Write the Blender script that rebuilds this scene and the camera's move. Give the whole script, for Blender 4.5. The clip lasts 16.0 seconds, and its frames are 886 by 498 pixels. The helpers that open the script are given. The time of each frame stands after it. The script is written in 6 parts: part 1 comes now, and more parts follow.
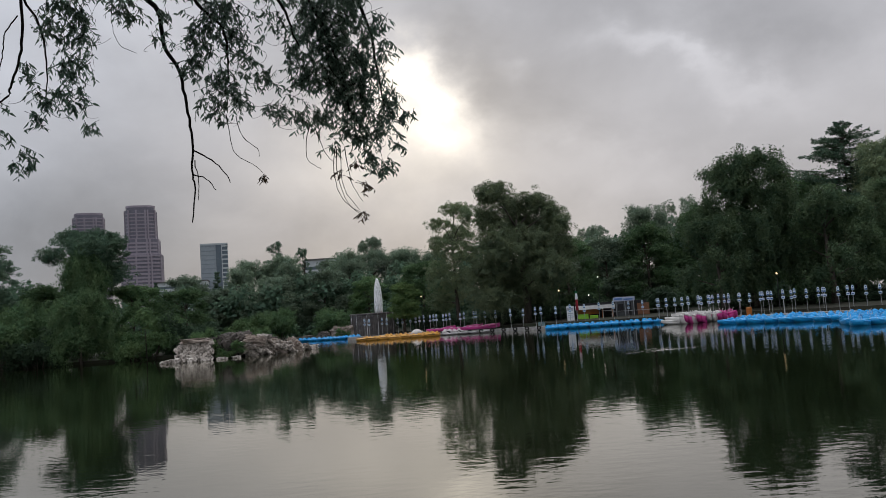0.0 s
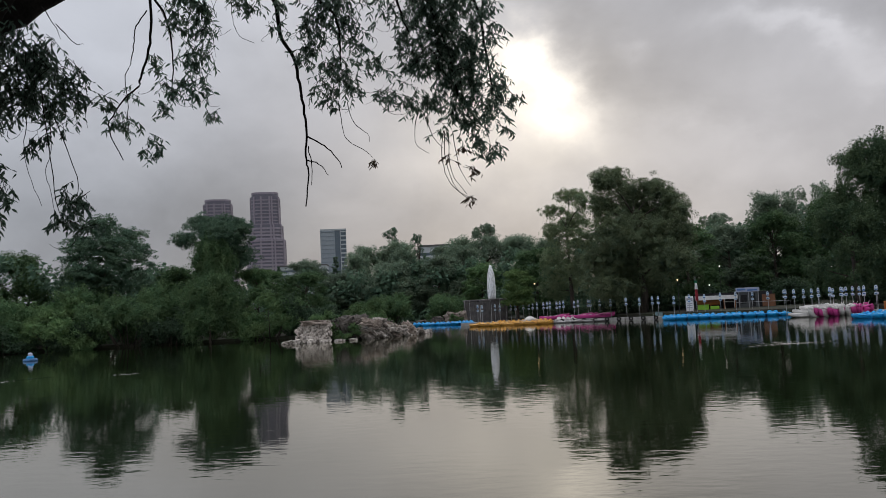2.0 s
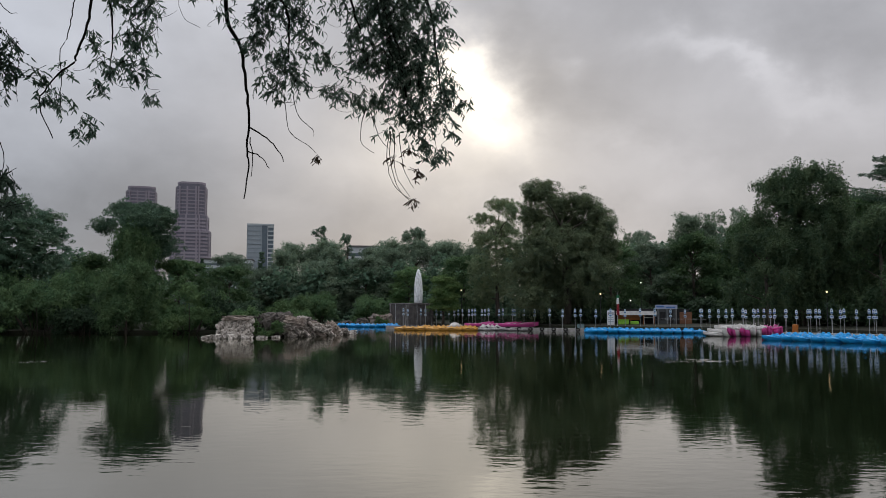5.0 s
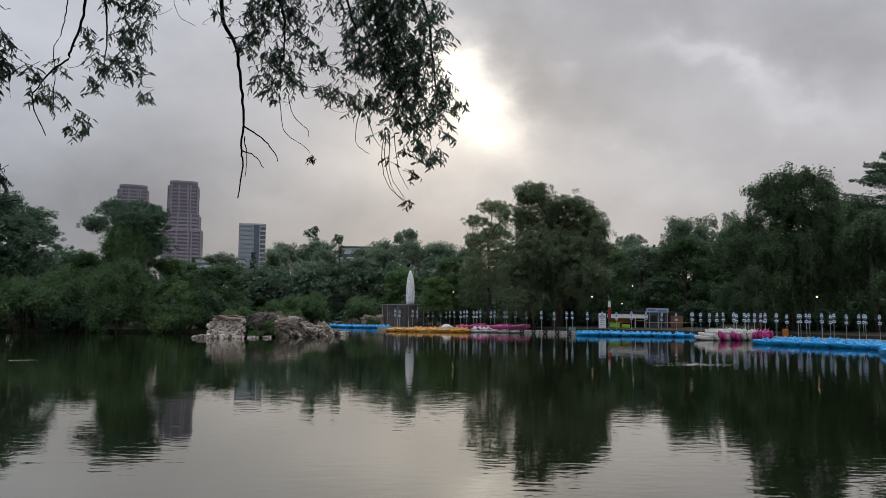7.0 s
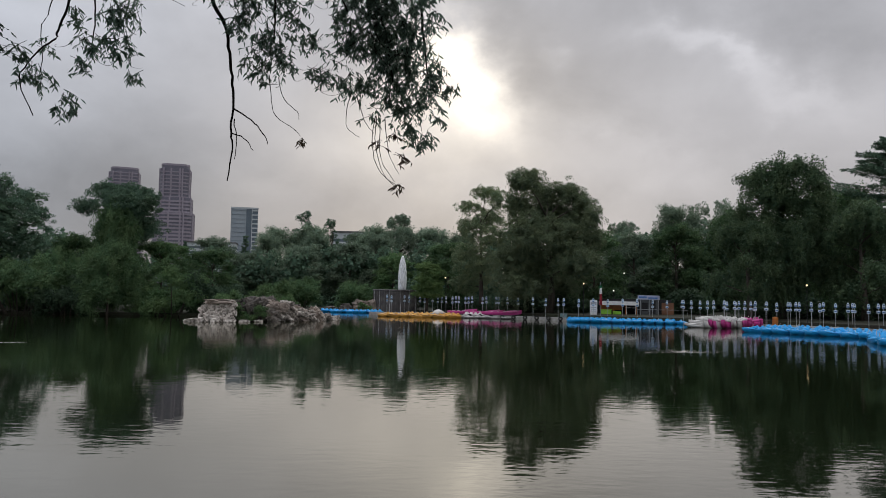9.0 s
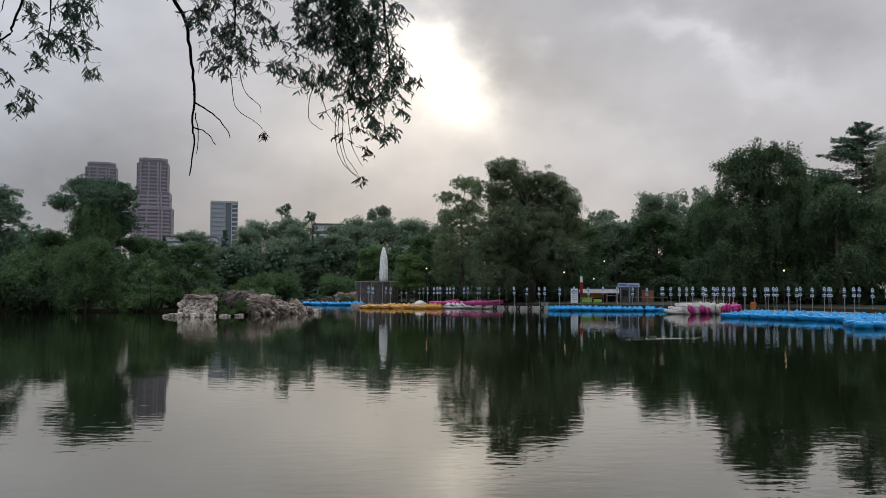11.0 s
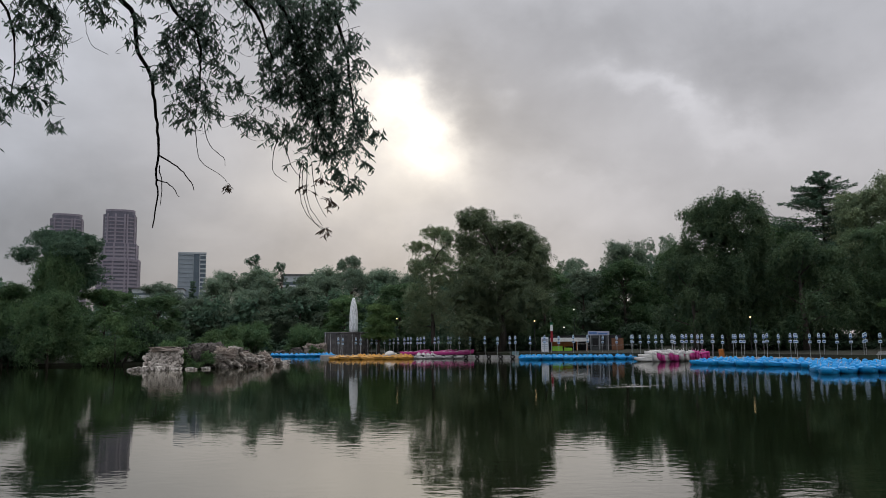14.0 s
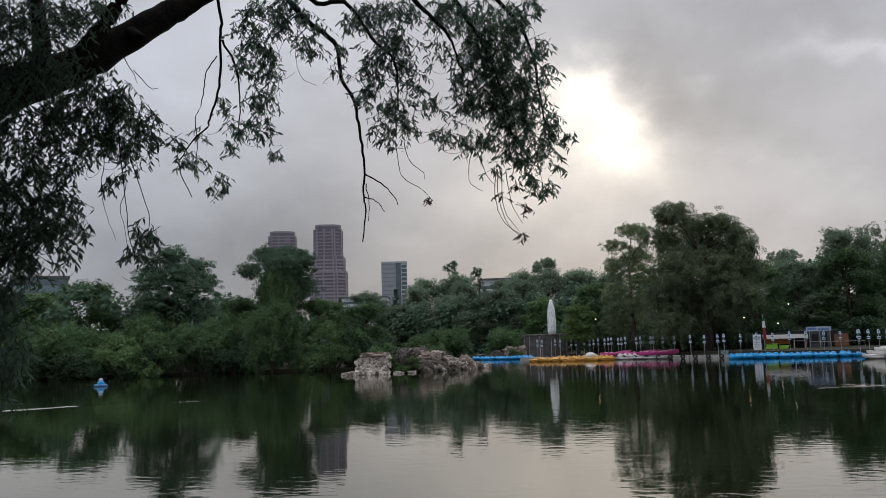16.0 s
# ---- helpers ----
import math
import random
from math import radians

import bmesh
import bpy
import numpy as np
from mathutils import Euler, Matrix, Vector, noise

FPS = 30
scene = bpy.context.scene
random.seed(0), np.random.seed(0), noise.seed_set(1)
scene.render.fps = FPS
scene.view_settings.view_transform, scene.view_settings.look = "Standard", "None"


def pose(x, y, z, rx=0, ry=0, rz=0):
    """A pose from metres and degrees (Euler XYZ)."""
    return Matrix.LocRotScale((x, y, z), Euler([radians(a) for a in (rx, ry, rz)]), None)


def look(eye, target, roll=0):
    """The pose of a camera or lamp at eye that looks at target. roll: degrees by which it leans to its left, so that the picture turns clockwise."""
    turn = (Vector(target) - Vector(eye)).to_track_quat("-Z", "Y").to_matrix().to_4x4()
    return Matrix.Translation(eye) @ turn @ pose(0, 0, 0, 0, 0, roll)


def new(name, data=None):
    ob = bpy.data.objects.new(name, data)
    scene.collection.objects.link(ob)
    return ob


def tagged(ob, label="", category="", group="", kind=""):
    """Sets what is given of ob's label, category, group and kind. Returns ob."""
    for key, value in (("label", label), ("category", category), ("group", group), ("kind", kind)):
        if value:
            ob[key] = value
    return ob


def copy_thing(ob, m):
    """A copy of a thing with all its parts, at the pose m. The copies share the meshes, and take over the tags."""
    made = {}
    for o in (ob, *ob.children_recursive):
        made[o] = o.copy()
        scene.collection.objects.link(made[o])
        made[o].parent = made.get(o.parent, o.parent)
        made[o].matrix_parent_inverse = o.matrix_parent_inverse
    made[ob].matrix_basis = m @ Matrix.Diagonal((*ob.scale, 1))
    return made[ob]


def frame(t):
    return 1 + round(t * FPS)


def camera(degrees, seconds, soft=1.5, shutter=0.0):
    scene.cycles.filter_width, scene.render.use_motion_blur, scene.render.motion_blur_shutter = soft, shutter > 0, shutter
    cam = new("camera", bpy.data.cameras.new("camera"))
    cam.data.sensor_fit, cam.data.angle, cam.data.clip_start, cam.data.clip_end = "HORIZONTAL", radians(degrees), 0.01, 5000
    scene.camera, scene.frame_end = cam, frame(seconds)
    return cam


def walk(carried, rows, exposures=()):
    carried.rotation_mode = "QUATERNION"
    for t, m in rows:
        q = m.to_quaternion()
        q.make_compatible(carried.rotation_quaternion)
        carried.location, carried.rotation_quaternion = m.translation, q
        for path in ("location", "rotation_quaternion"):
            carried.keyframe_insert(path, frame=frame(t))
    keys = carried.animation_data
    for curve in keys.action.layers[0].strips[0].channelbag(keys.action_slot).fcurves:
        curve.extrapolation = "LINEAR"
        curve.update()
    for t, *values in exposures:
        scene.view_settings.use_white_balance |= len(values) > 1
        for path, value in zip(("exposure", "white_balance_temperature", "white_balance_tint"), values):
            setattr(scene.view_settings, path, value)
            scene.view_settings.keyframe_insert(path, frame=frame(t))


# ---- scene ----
# camera: held at eye height on the lakeside path, turning on the spot
cam = camera(58.6, 16.0, soft=0.8)
walk(cam, [
    (0, pose(-0.055, -0.055, 3.216, 94.64, 4.00, -2.33)),
    (0.5, pose(0.055, -0.052, 3.197, 94.08, 2.90, 1.00)),
    (1, pose(0.108, -0.056, 3.190, 94.16, 2.73, 4.62)),
    (1.5, pose(0.081, -0.094, 3.186, 94.27, 2.48, 8.02)),
    (2, pose(0.006, -0.028, 3.195, 94.17, 2.86, 5.88)),
    (2.5, pose(-0.067, 0.002, 3.196, 94.10, 2.33, 2.53)),
    (3, pose(-0.069, 0.007, 3.201, 94.22, 1.49, 1.13)),
    (3.5, pose(-0.080, 0.009, 3.202, 94.27, 1.00, 1.20)),
    (4, pose(-0.090, 0.007, 3.197, 94.22, 0.40, 1.07)),
    (6.5, pose(-0.102, 0.029, 3.200, 94.44, -0.34, 0.01)),
    (7, pose(-0.113, 0.028, 3.199, 94.41, -0.56, -0.12)),
    (7.5, pose(-0.117, 0.024, 3.195, 94.38, -0.81, -0.11)),
    (8, pose(-0.127, 0.033, 3.194, 94.18, -1.07, -0.15)),
    (8.5, pose(-0.121, 0.033, 3.190, 93.78, -1.16, -0.76)),
    (10.8, pose(0.061, 0.016, 3.198, 92.65, -0.25, 0.00)),
    (11, pose(0.061, 0.016, 3.198, 92.72, -0.07, -1.97)),
    (11.5, pose(0.042, 0.027, 3.208, 92.87, 0.85, -7.50)),
    (12, pose(0.037, 0.020, 3.205, 93.06, 1.43, -13.31)),
    (12.5, pose(0.037, 0.019, 3.212, 93.37, 2.13, -16.86)),
    (13, pose(0.061, 0.008, 3.214, 95.58, 2.00, -16.43)),
    (13.5, pose(0.111, -0.008, 3.200, 96.34, 0.69, -10.63)),
    (14, pose(0.119, -0.043, 3.198, 96.31, 0.54, -4.07)),
    (14.5, pose(0.110, -0.139, 3.188, 96.51, 1.12, 3.25)),
    (15, pose(0.106, -0.168, 3.191, 96.56, 2.19, 5.66)),
    (15.5, pose(0.113, -0.163, 3.193, 96.54, 2.57, 7.08)),
    (16, pose(0.097, -0.169, 3.201, 96.76, 1.83, 10.19)),
], exposures=((0, 0.0), (8.5, 0.0), (10.8, 0.10), (11.2, 0.08), (11.9, -0.02), (14.0, 0.0), (16.0, 0.03)))

# world: an overcast morning sky with the sun low behind thin cloud
SUN_AZ, SUN_EL = radians(1.8), radians(15.5)
SUN_DIR = Vector((math.sin(SUN_AZ) * math.cos(SUN_EL), math.cos(SUN_AZ) * math.cos(SUN_EL), math.sin(SUN_EL)))


class Nodes:
    """Short way to write a node tree."""

    def __init__(self, tree):
        self.tree = tree
        tree.nodes.clear()

    def add(self, kind, inputs=None, operation=""):
        node = self.tree.nodes.new(kind)
        if operation:
            node.operation = operation
        for key, value in (inputs or {}).items():
            if hasattr(value, "is_output"):
                self.tree.links.new(value, node.inputs[key])
            else:
                node.inputs[key].default_value = value
        return node

    def math(self, op, a, b=0.0, c=0.0):
        return self.add("ShaderNodeMath", {0: a, 1: b, 2: c}, op).outputs[0]

    def ramp(self, value, lo, hi, a=0.0, b=1.0, smooth=True):
        n = self.add("ShaderNodeMapRange", {0: value, 1: lo, 2: hi, 3: a, 4: b})
        n.interpolation_type = "SMOOTHSTEP" if smooth else "LINEAR"
        return n.outputs[0]

    def noise(self, vector, scale, detail=4.0, rough=0.55, distortion=0.0):
        return self.add("ShaderNodeTexNoise", {"Vector": vector, "Scale": scale, "Detail": detail, "Roughness": rough, "Distortion": distortion}).outputs["Fac"]

    def mix(self, fac, a, b):
        n = self.add("ShaderNodeMix")
        n.data_type = "RGBA"
        for key, value in ((0, fac), (6, a), (7, b)):
            if hasattr(value, "is_output"):
                self.tree.links.new(value, n.inputs[key])
            else:
                n.inputs[key].default_value = (*value, 1.0) if isinstance(value, tuple) and len(value) == 3 else value
        return n.outputs[2]

    def mapping(self, vector, scale, loc=(0, 0, 0)):
        return self.add("ShaderNodeMapping", {"Vector": vector, "Scale": scale, "Location": loc}).outputs[0]

    def dot(self, vector, d):
        return self.add("ShaderNodeVectorMath", {0: vector, 1: tuple(d)}, operation="DOT_PRODUCT").outputs["Value"]


def direction(az, el):
    a, e = radians(az), radians(el)
    return (math.sin(a) * math.cos(e), math.cos(a) * math.cos(e), math.sin(e))


world = bpy.data.worlds.new("overcast_sky")
world.use_nodes = True
scene.world = world
n = Nodes(world.node_tree)
way = n.add("ShaderNodeTexCoord").outputs["Generated"]
sky = n.add("ShaderNodeTexSky")
sky.sky_type, sky.sun_disc, sky.sun_elevation, sky.sun_rotation = "NISHITA", False, SUN_EL, SUN_AZ
height = n.add("ShaderNodeSeparateXYZ", {0: way}).outputs[2]
puff = n.noise(n.mapping(way, (1.0, 1.0, 1.4), (2.1, 0.7, 0.4)), 7.0, 7.0, 0.55, 0.3)
soft = n.noise(n.mapping(way, (1.0, 1.0, 2.0), (0.3, 0.1, 0.2)), 2.6, 5.0, 0.5, 0.3)
# the sky's directions, ruffled so that every cloud edge is ragged
swirl = n.add("ShaderNodeTexNoise", {"Vector": n.mapping(way, (1.0, 1.0, 1.3)), "Scale": 7.0, "Detail": 6.0, "Roughness": 0.55}).outputs["Color"]
shift = n.add("ShaderNodeVectorMath", {0: n.add("ShaderNodeVectorMath", {0: swirl, 1: (0.5, 0.5, 0.5)}, "SUBTRACT").outputs[0], "Scale": 0.16}, "SCALE").outputs[0]
axes = n.add("ShaderNodeSeparateXYZ", {0: n.add("ShaderNodeVectorMath", {0: way, 1: shift}, "ADD").outputs[0]})
azimuth = n.math("MULTIPLY", n.math("ARCTAN2", axes.outputs[0], axes.outputs[1]), 57.3)
elevation = n.math("MULTIPLY", n.math("ARCSINE", axes.outputs[2]), 57.3)


def cloud_bump(az, el, wide, high, slope, amount):
    """A soft cloud or gap, in degrees, that lightens or darkens the overcast."""
    du = n.math("SUBTRACT", azimuth, az)
    dv = n.math("DIVIDE", n.math("SUBTRACT", n.math("SUBTRACT", elevation, el), n.math("MULTIPLY", du, slope)), high)
    du = n.math("DIVIDE", du, wide)
    g = n.math("EXPONENT", n.math("MULTIPLY", n.math("ADD", n.math("MULTIPLY", du, du), n.math("MULTIPLY", dv, dv)), -1.0))
    return n.math("MULTIPLY", g, amount)


light = n.math("ADD", n.math("ADD", n.ramp(height, 0.07, 0.3, 0.425, 0.53), n.ramp(height, 0.42, 0.95, 0.0, 1.05)), n.math("ADD", n.ramp(puff, 0.3, 0.7, -0.035, 0.035), n.ramp(soft, 0.3, 0.7, -0.03, 0.03)))
for bump in ((10.5, 15.9, 5.5, 2.8, -0.15, -0.11), (9.0, 20.5, 5.0, 3.0, 0.0, -0.11), (15.5, 22.0, 5.0, 2.2, -0.1, -0.09), (26.0, 18.0, 6.5, 3.0, -0.3, -0.14), (34.0, 18.5, 6.0, 4.5, 0.0, -0.05), (5.4, 17.6, 2.0, 3.0, 0.0, -0.10), (13.0, 12.8, 6.0, 1.8, -0.12, -0.05),
             (16.5, 17.8, 1.9, 0.9, -0.35, 0.11), (20.0, 16.3, 2.4, 0.9, -0.45, 0.15), (25.0, 13.4, 3.6, 1.0, -0.35, 0.11), (8.5, 18.0, 1.1, 0.7, 0.0, 0.07), (36.0, 12.5, 6.0, 3.0, 0.0, 0.05), (16.0, 8.5, 11.0, 3.2, 0.0, 0.085), (-26.0, 6.0, 17.0, 7.0, 0.0, -0.14), (-34.0, 17.0, 9.0, 5.0, 0.0, 0.09), (-22.0, 23.0, 8.0, 4.5, 0.0, 0.15)):
    light = n.math("ADD", light, cloud_bump(*bump))
glow = n.math("ADD", n.math("ADD", cloud_bump(2.1, 16.5, 1.5, 1.4, 0.0, 0.55), cloud_bump(2.2, 13.7, 2.9, 2.1, -0.40, 0.58)), n.math("ADD", cloud_bump(0.6, 13.0, 7.0, 5.5, 0.0, 0.20), cloud_bump(0.0, 11.0, 11.0, 4.6, 0.0, 0.15)))
cool = n.mix(n.ramp(height, 0.0, 0.5), (1.02, 0.975, 0.995), (0.965, 0.985, 1.07))
cool = n.mix(n.ramp(azimuth, -34.0, -4.0), (0.945, 0.985, 1.095), cool)
cloud = n.add("ShaderNodeVectorMath", {0: cool, "Scale": light}, operation="SCALE").outputs[0]
warm = n.add("ShaderNodeVectorMath", {0: (1.04, 0.93, 0.74), "Scale": glow}, operation="SCALE").outputs[0]
both = n.add("ShaderNodeVectorMath", {0: cloud, 1: warm}, operation="ADD").outputs[0]
clouds = n.add("ShaderNodeBackground", {"Color": both, "Strength": 1.0}).outputs[0]
clear = n.add("ShaderNodeBackground", {"Color": sky.outputs[0], "Strength": 0.05}).outputs[0]
full = n.add("ShaderNodeMixShader", {0: 0.94, 1: clear, 2: clouds}).outputs[0]
n.add("ShaderNodeOutputWorld", {"Surface": full})

sun_data = bpy.data.lights.new("sun", "SUN")
sun_data.energy, sun_data.angle, sun_data.color = 0.5, radians(120), (1.0, 0.93, 0.84)
sun = new("sun", sun_data)
sun.matrix_world = look(SUN_DIR * 300, (0, 0, 0))


# materials
def material(name, color, rough=0.7, second=None, scale=3.0, fine=30.0, bump=0.0, metal=0.0, spec=0.4, per_object=0.0, per_island=0.0, stretch=(1, 1, 1)):
    m = bpy.data.materials.new(name)
    m.use_nodes = True
    n = Nodes(m.node_tree)
    at = n.mapping(n.add("ShaderNodeTexCoord").outputs["Object"], stretch)
    big, small = n.noise(at, scale, 4.0), n.noise(at, fine, 3.0)
    second = second or tuple(c * 0.6 for c in color)
    both = n.math("ADD", n.math("MULTIPLY", big, 0.65), n.math("MULTIPLY", small, 0.35))
    col = n.mix(n.ramp(both, 0.36, 0.64), color, second)
    value = 1.0
    if per_object:
        value = n.ramp(n.add("ShaderNodeObjectInfo").outputs["Random"], 0, 1, 1 - per_object, 1 + per_object, False)
    if per_island:
        r = n.ramp(n.add("ShaderNodeNewGeometry").outputs["Random Per Island"], 0, 1, 1 - per_island, 1 + per_island, False)
        value = n.math("MULTIPLY", r, value)
    if per_object or per_island:
        col = n.add("ShaderNodeVectorMath", {0: col, "Scale": value}, operation="SCALE").outputs[0]
    b = n.add("ShaderNodeBsdfPrincipled", {"Base Color": col, "Roughness": n.ramp(small, 0.3, 0.7, max(0.02, rough - 0.1), min(1.0, rough + 0.1)), "Metallic": metal, "Specular IOR Level": spec})
    if bump:
        n.tree.links.new(n.add("ShaderNodeBump", {"Height": both, "Strength": 0.6, "Distance": bump}).outputs[0], b.inputs["Normal"])
    n.add("ShaderNodeOutputMaterial", {"Surface": b.outputs[0]})
    return m


def leaf_material(name, color, second, through_light=0.3, scale=0.5):
    m = bpy.data.materials.new(name)
    m.use_nodes = True
    n = Nodes(m.node_tree)
    at = n.add("ShaderNodeTexCoord").outputs["Object"]
    island = n.add("ShaderNodeNewGeometry").outputs["Random Per Island"]
    tree = n.add("ShaderNodeObjectInfo").outputs["Random"]
    patch = n.ramp(n.noise(at, scale, 3.0), 0.35, 0.65)
    fac = n.math("ADD", n.math("MULTIPLY", patch, 0.75), n.math("MULTIPLY", island, 0.25))
    col = n.mix(fac, color, second)
    value = n.math("MULTIPLY", n.ramp(tree, 0, 1, 0.78, 1.22, False), n.ramp(island, 0, 1, 0.84, 1.16, False))
    col = n.add("ShaderNodeVectorMath", {0: col, "Scale": value}, operation="SCALE").outputs[0]
    b = n.add("ShaderNodeBsdfPrincipled", {"Base Color": col, "Roughness": 0.7, "Specular IOR Level": 0.15})
    t = n.add("ShaderNodeBsdfTranslucent", {"Color": col})
    mix = n.add("ShaderNodeMixShader", {0: through_light, 1: b.outputs[0], 2: t.outputs[0]})
    n.add("ShaderNodeOutputMaterial", {"Surface": mix.outputs[0]})
    return m


LEAF_DEEP = leaf_material("leaf_deep_green", (0.070, 0.138, 0.066), (0.118, 0.184, 0.080), 0.4)
LEAF_FRESH = leaf_material("leaf_fresh_green", (0.078, 0.152, 0.068), (0.132, 0.202, 0.082), 0.4)
LEAF_DARK = leaf_material("leaf_dark_green", (0.074, 0.136, 0.094), (0.110, 0.172, 0.106), 0.4)
LEAF_CYPRESS = leaf_material("leaf_cypress_green", (0.134, 0.186, 0.112), (0.190, 0.230, 0.122), 0.4)
LEAF_WILLOW = leaf_material("leaf_hanging_green", (0.072, 0.126, 0.072), (0.114, 0.164, 0.080), 0.4)
# darker leaf colour that stands for shade beneath the tree crowns
LEAF_SHADED = leaf_material("leaf_shaded_green", (0.036, 0.066, 0.040), (0.052, 0.084, 0.045), 0.3)
LEAF_LIME = leaf_material("leaf_lime_green", (0.078, 0.142, 0.054), (0.120, 0.178, 0.064), 0.4)
LEAF_NEAR = leaf_material("leaf_willow_green", (0.088, 0.142, 0.116), (0.130, 0.188, 0.138), 0.5, 3.0)
# paler and greyer: distance haze put into the far trees' leaf colour
LEAF_HAZED = leaf_material("leaf_hazed_green", (0.146, 0.212, 0.152), (0.196, 0.252, 0.166), 0.45)
LEAF_DEAD = leaf_material("leaf_dry_brown", (0.070, 0.050, 0.035), (0.110, 0.075, 0.045), 0.2, 3.0)
BARK = material("bark", (0.085, 0.07, 0.055), 0.9, (0.04, 0.034, 0.028), 2.0, 18.0, 0.03, stretch=(1, 1, 0.25))
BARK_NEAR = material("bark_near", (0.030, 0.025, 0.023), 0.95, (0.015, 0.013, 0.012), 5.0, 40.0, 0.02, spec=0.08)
SOIL = material("park_soil", (0.032, 0.040, 0.020), 0.95, (0.030, 0.025, 0.019), 0.15, 2.5, 0.05)
PATH = material("path_asphalt", (0.023, 0.018, 0.0155), 0.95, (0.014, 0.011, 0.0095), 0.7, 45.0, 0.006, spec=0.08)
STONE_DARK = material("kerb_stone", (0.055, 0.054, 0.054), 0.85, (0.02, 0.0195, 0.0195), 3.0, 40.0, 0.01, per_object=0.25, spec=0.08)
STONE_PALE = material("pale_rock", (0.56, 0.51, 0.455), 0.9, (0.17, 0.15, 0.13), 1.5, 3.6, 0.2, per_object=0.15)
STONE_TAN = material("tan_rock", (0.34, 0.285, 0.24), 0.9, (0.20, 0.165, 0.14), 1.2, 6.0, 0.1)
STONE_BROWN = material("brown_rock", (0.15, 0.13, 0.112), 0.9, (0.035, 0.031, 0.028), 1.1, 4.0, 0.15, per_object=0.25)
STONE_WET = material("wet_basin_stone", (0.13, 0.118, 0.112), 0.6, (0.062, 0.057, 0.056), 1.2, 9.0, 0.03, per_object=0.2)
WALL_STONE = material("wall_stone", (0.105, 0.102, 0.098), 0.9, (0.055, 0.053, 0.051), 0.8, 9.0, 0.03, per_object=0.28)
SLAB = material("worn_slab", (0.055, 0.036, 0.029), 0.9, (0.034, 0.025, 0.021), 3.0, 40.0, 0.004)
CONCRETE = material("concrete", (0.36, 0.35, 0.33), 0.85, (0.22, 0.21, 0.20), 1.5, 20.0, 0.01)
BLUE = material("blue_fibreglass", (0.010, 0.32, 0.68), 0.4, (0.008, 0.24, 0.55), 0.8, 12.0, per_object=0.12)
ORANGE = material("orange_fibreglass", (0.66, 0.34, 0.06), 0.4, (0.50, 0.25, 0.05), 0.8, 12.0, per_object=0.12)
PINK = material("pink_fibreglass", (0.62, 0.06, 0.30), 0.4, (0.45, 0.05, 0.22), 0.8, 12.0, per_object=0.12)
WHITE_GRP = material("white_fibreglass", (0.72, 0.70, 0.67), 0.4, (0.50, 0.49, 0.47), 0.9, 12.0, per_object=0.08)
GREY_GRP = material("weathered_grey_hull", (0.42, 0.41, 0.40), 0.6, (0.27, 0.26, 0.26), 1.2, 14.0, per_object=0.1)
BLACK = material("black_rubber", (0.02, 0.02, 0.02), 0.8)
STEEL = material("galvanised_steel", (0.42, 0.43, 0.44), 0.5, (0.30, 0.31, 0.32), 4.0, 40.0, metal=0.5)
PLATE = material("white_plate", (0.58, 0.67, 0.73), 0.5, (0.48, 0.57, 0.63), 3.0, 30.0)
PLATE_BLUE = material("blue_plate", (0.05, 0.16, 0.34), 0.5, (0.04, 0.12, 0.26), 3.0, 30.0)
PAINT_WHITE = material("white_paint", (0.78, 0.77, 0.75), 0.6, (0.64, 0.63, 0.61), 1.5, 15.0)
PAINT_GREEN = material("lime_paint", (0.30, 0.62, 0.05), 0.6, (0.22, 0.48, 0.05), 1.5, 15.0)
PAINT_ORANGE = material("orange_paint", (0.40, 0.12, 0.011), 0.6, (0.30, 0.12, 0.04), 1.5, 15.0)
PAINT_BLUE = material("sign_blue", (0.10, 0.22, 0.50), 0.6, (0.08, 0.17, 0.40), 1.5, 15.0)
GREY_BOOTH = material("dull_grey_panels", (0.10, 0.11, 0.115), 0.7, (0.07, 0.077, 0.08), 1.5, 15.0)
SIGN_PALE = material("pale_sign", (0.42, 0.46, 0.58), 0.6, (0.34, 0.38, 0.50), 1.5, 15.0)
WOOD_BROWN = material("brown_boards", (0.22, 0.10, 0.05), 0.7, (0.14, 0.07, 0.04), 1.0, 12.0)
DARK = material("dark_interior", (0.03, 0.03, 0.032), 0.8)
RED = material("red_cloth", (0.36, 0.03, 0.04), 0.8)
GREEN_CLOTH = material("green_cloth", (0.03, 0.22, 0.09), 0.8)
BRICK = material("terracotta_wall", (0.13, 0.052, 0.034), 0.9, (0.085, 0.036, 0.026), 0.9, 8.0, 0.01)
ROOF = material("grey_roof", (0.15, 0.145, 0.145), 0.8, (0.10, 0.097, 0.097), 0.8, 8.0)
TOWER_PINK = material("pink_concrete", (0.305, 0.275, 0.315), 0.8, (0.27, 0.24, 0.28), 0.05, 0.8, per_object=0.06)
TOWER_GLASS = material("tower_glass", (0.17, 0.165, 0.205), 0.4, (0.135, 0.13, 0.165), 0.05, 0.8)
OFFICE_PALE = material("pale_cladding", (0.46, 0.50, 0.51), 0.6, (0.40, 0.44, 0.46), 0.05, 0.8)
OFFICE_GREY = material("grey_cladding", (0.30, 0.345, 0.375), 0.6, (0.26, 0.30, 0.33), 0.05, 0.8)
OFFICE_STRIP = material("grey_window_strip", (0.22, 0.26, 0.29), 0.4, (0.18, 0.22, 0.25), 0.05, 0.8)
OFFICE_GLASS = material("office_glass", (0.12, 0.16, 0.19), 0.2, (0.09, 0.12, 0.15), 0.05, 0.8)
TEAL = material("teal_glass", (0.16, 0.24, 0.25), 0.3, (0.12, 0.19, 0.2), 0.05, 0.8)


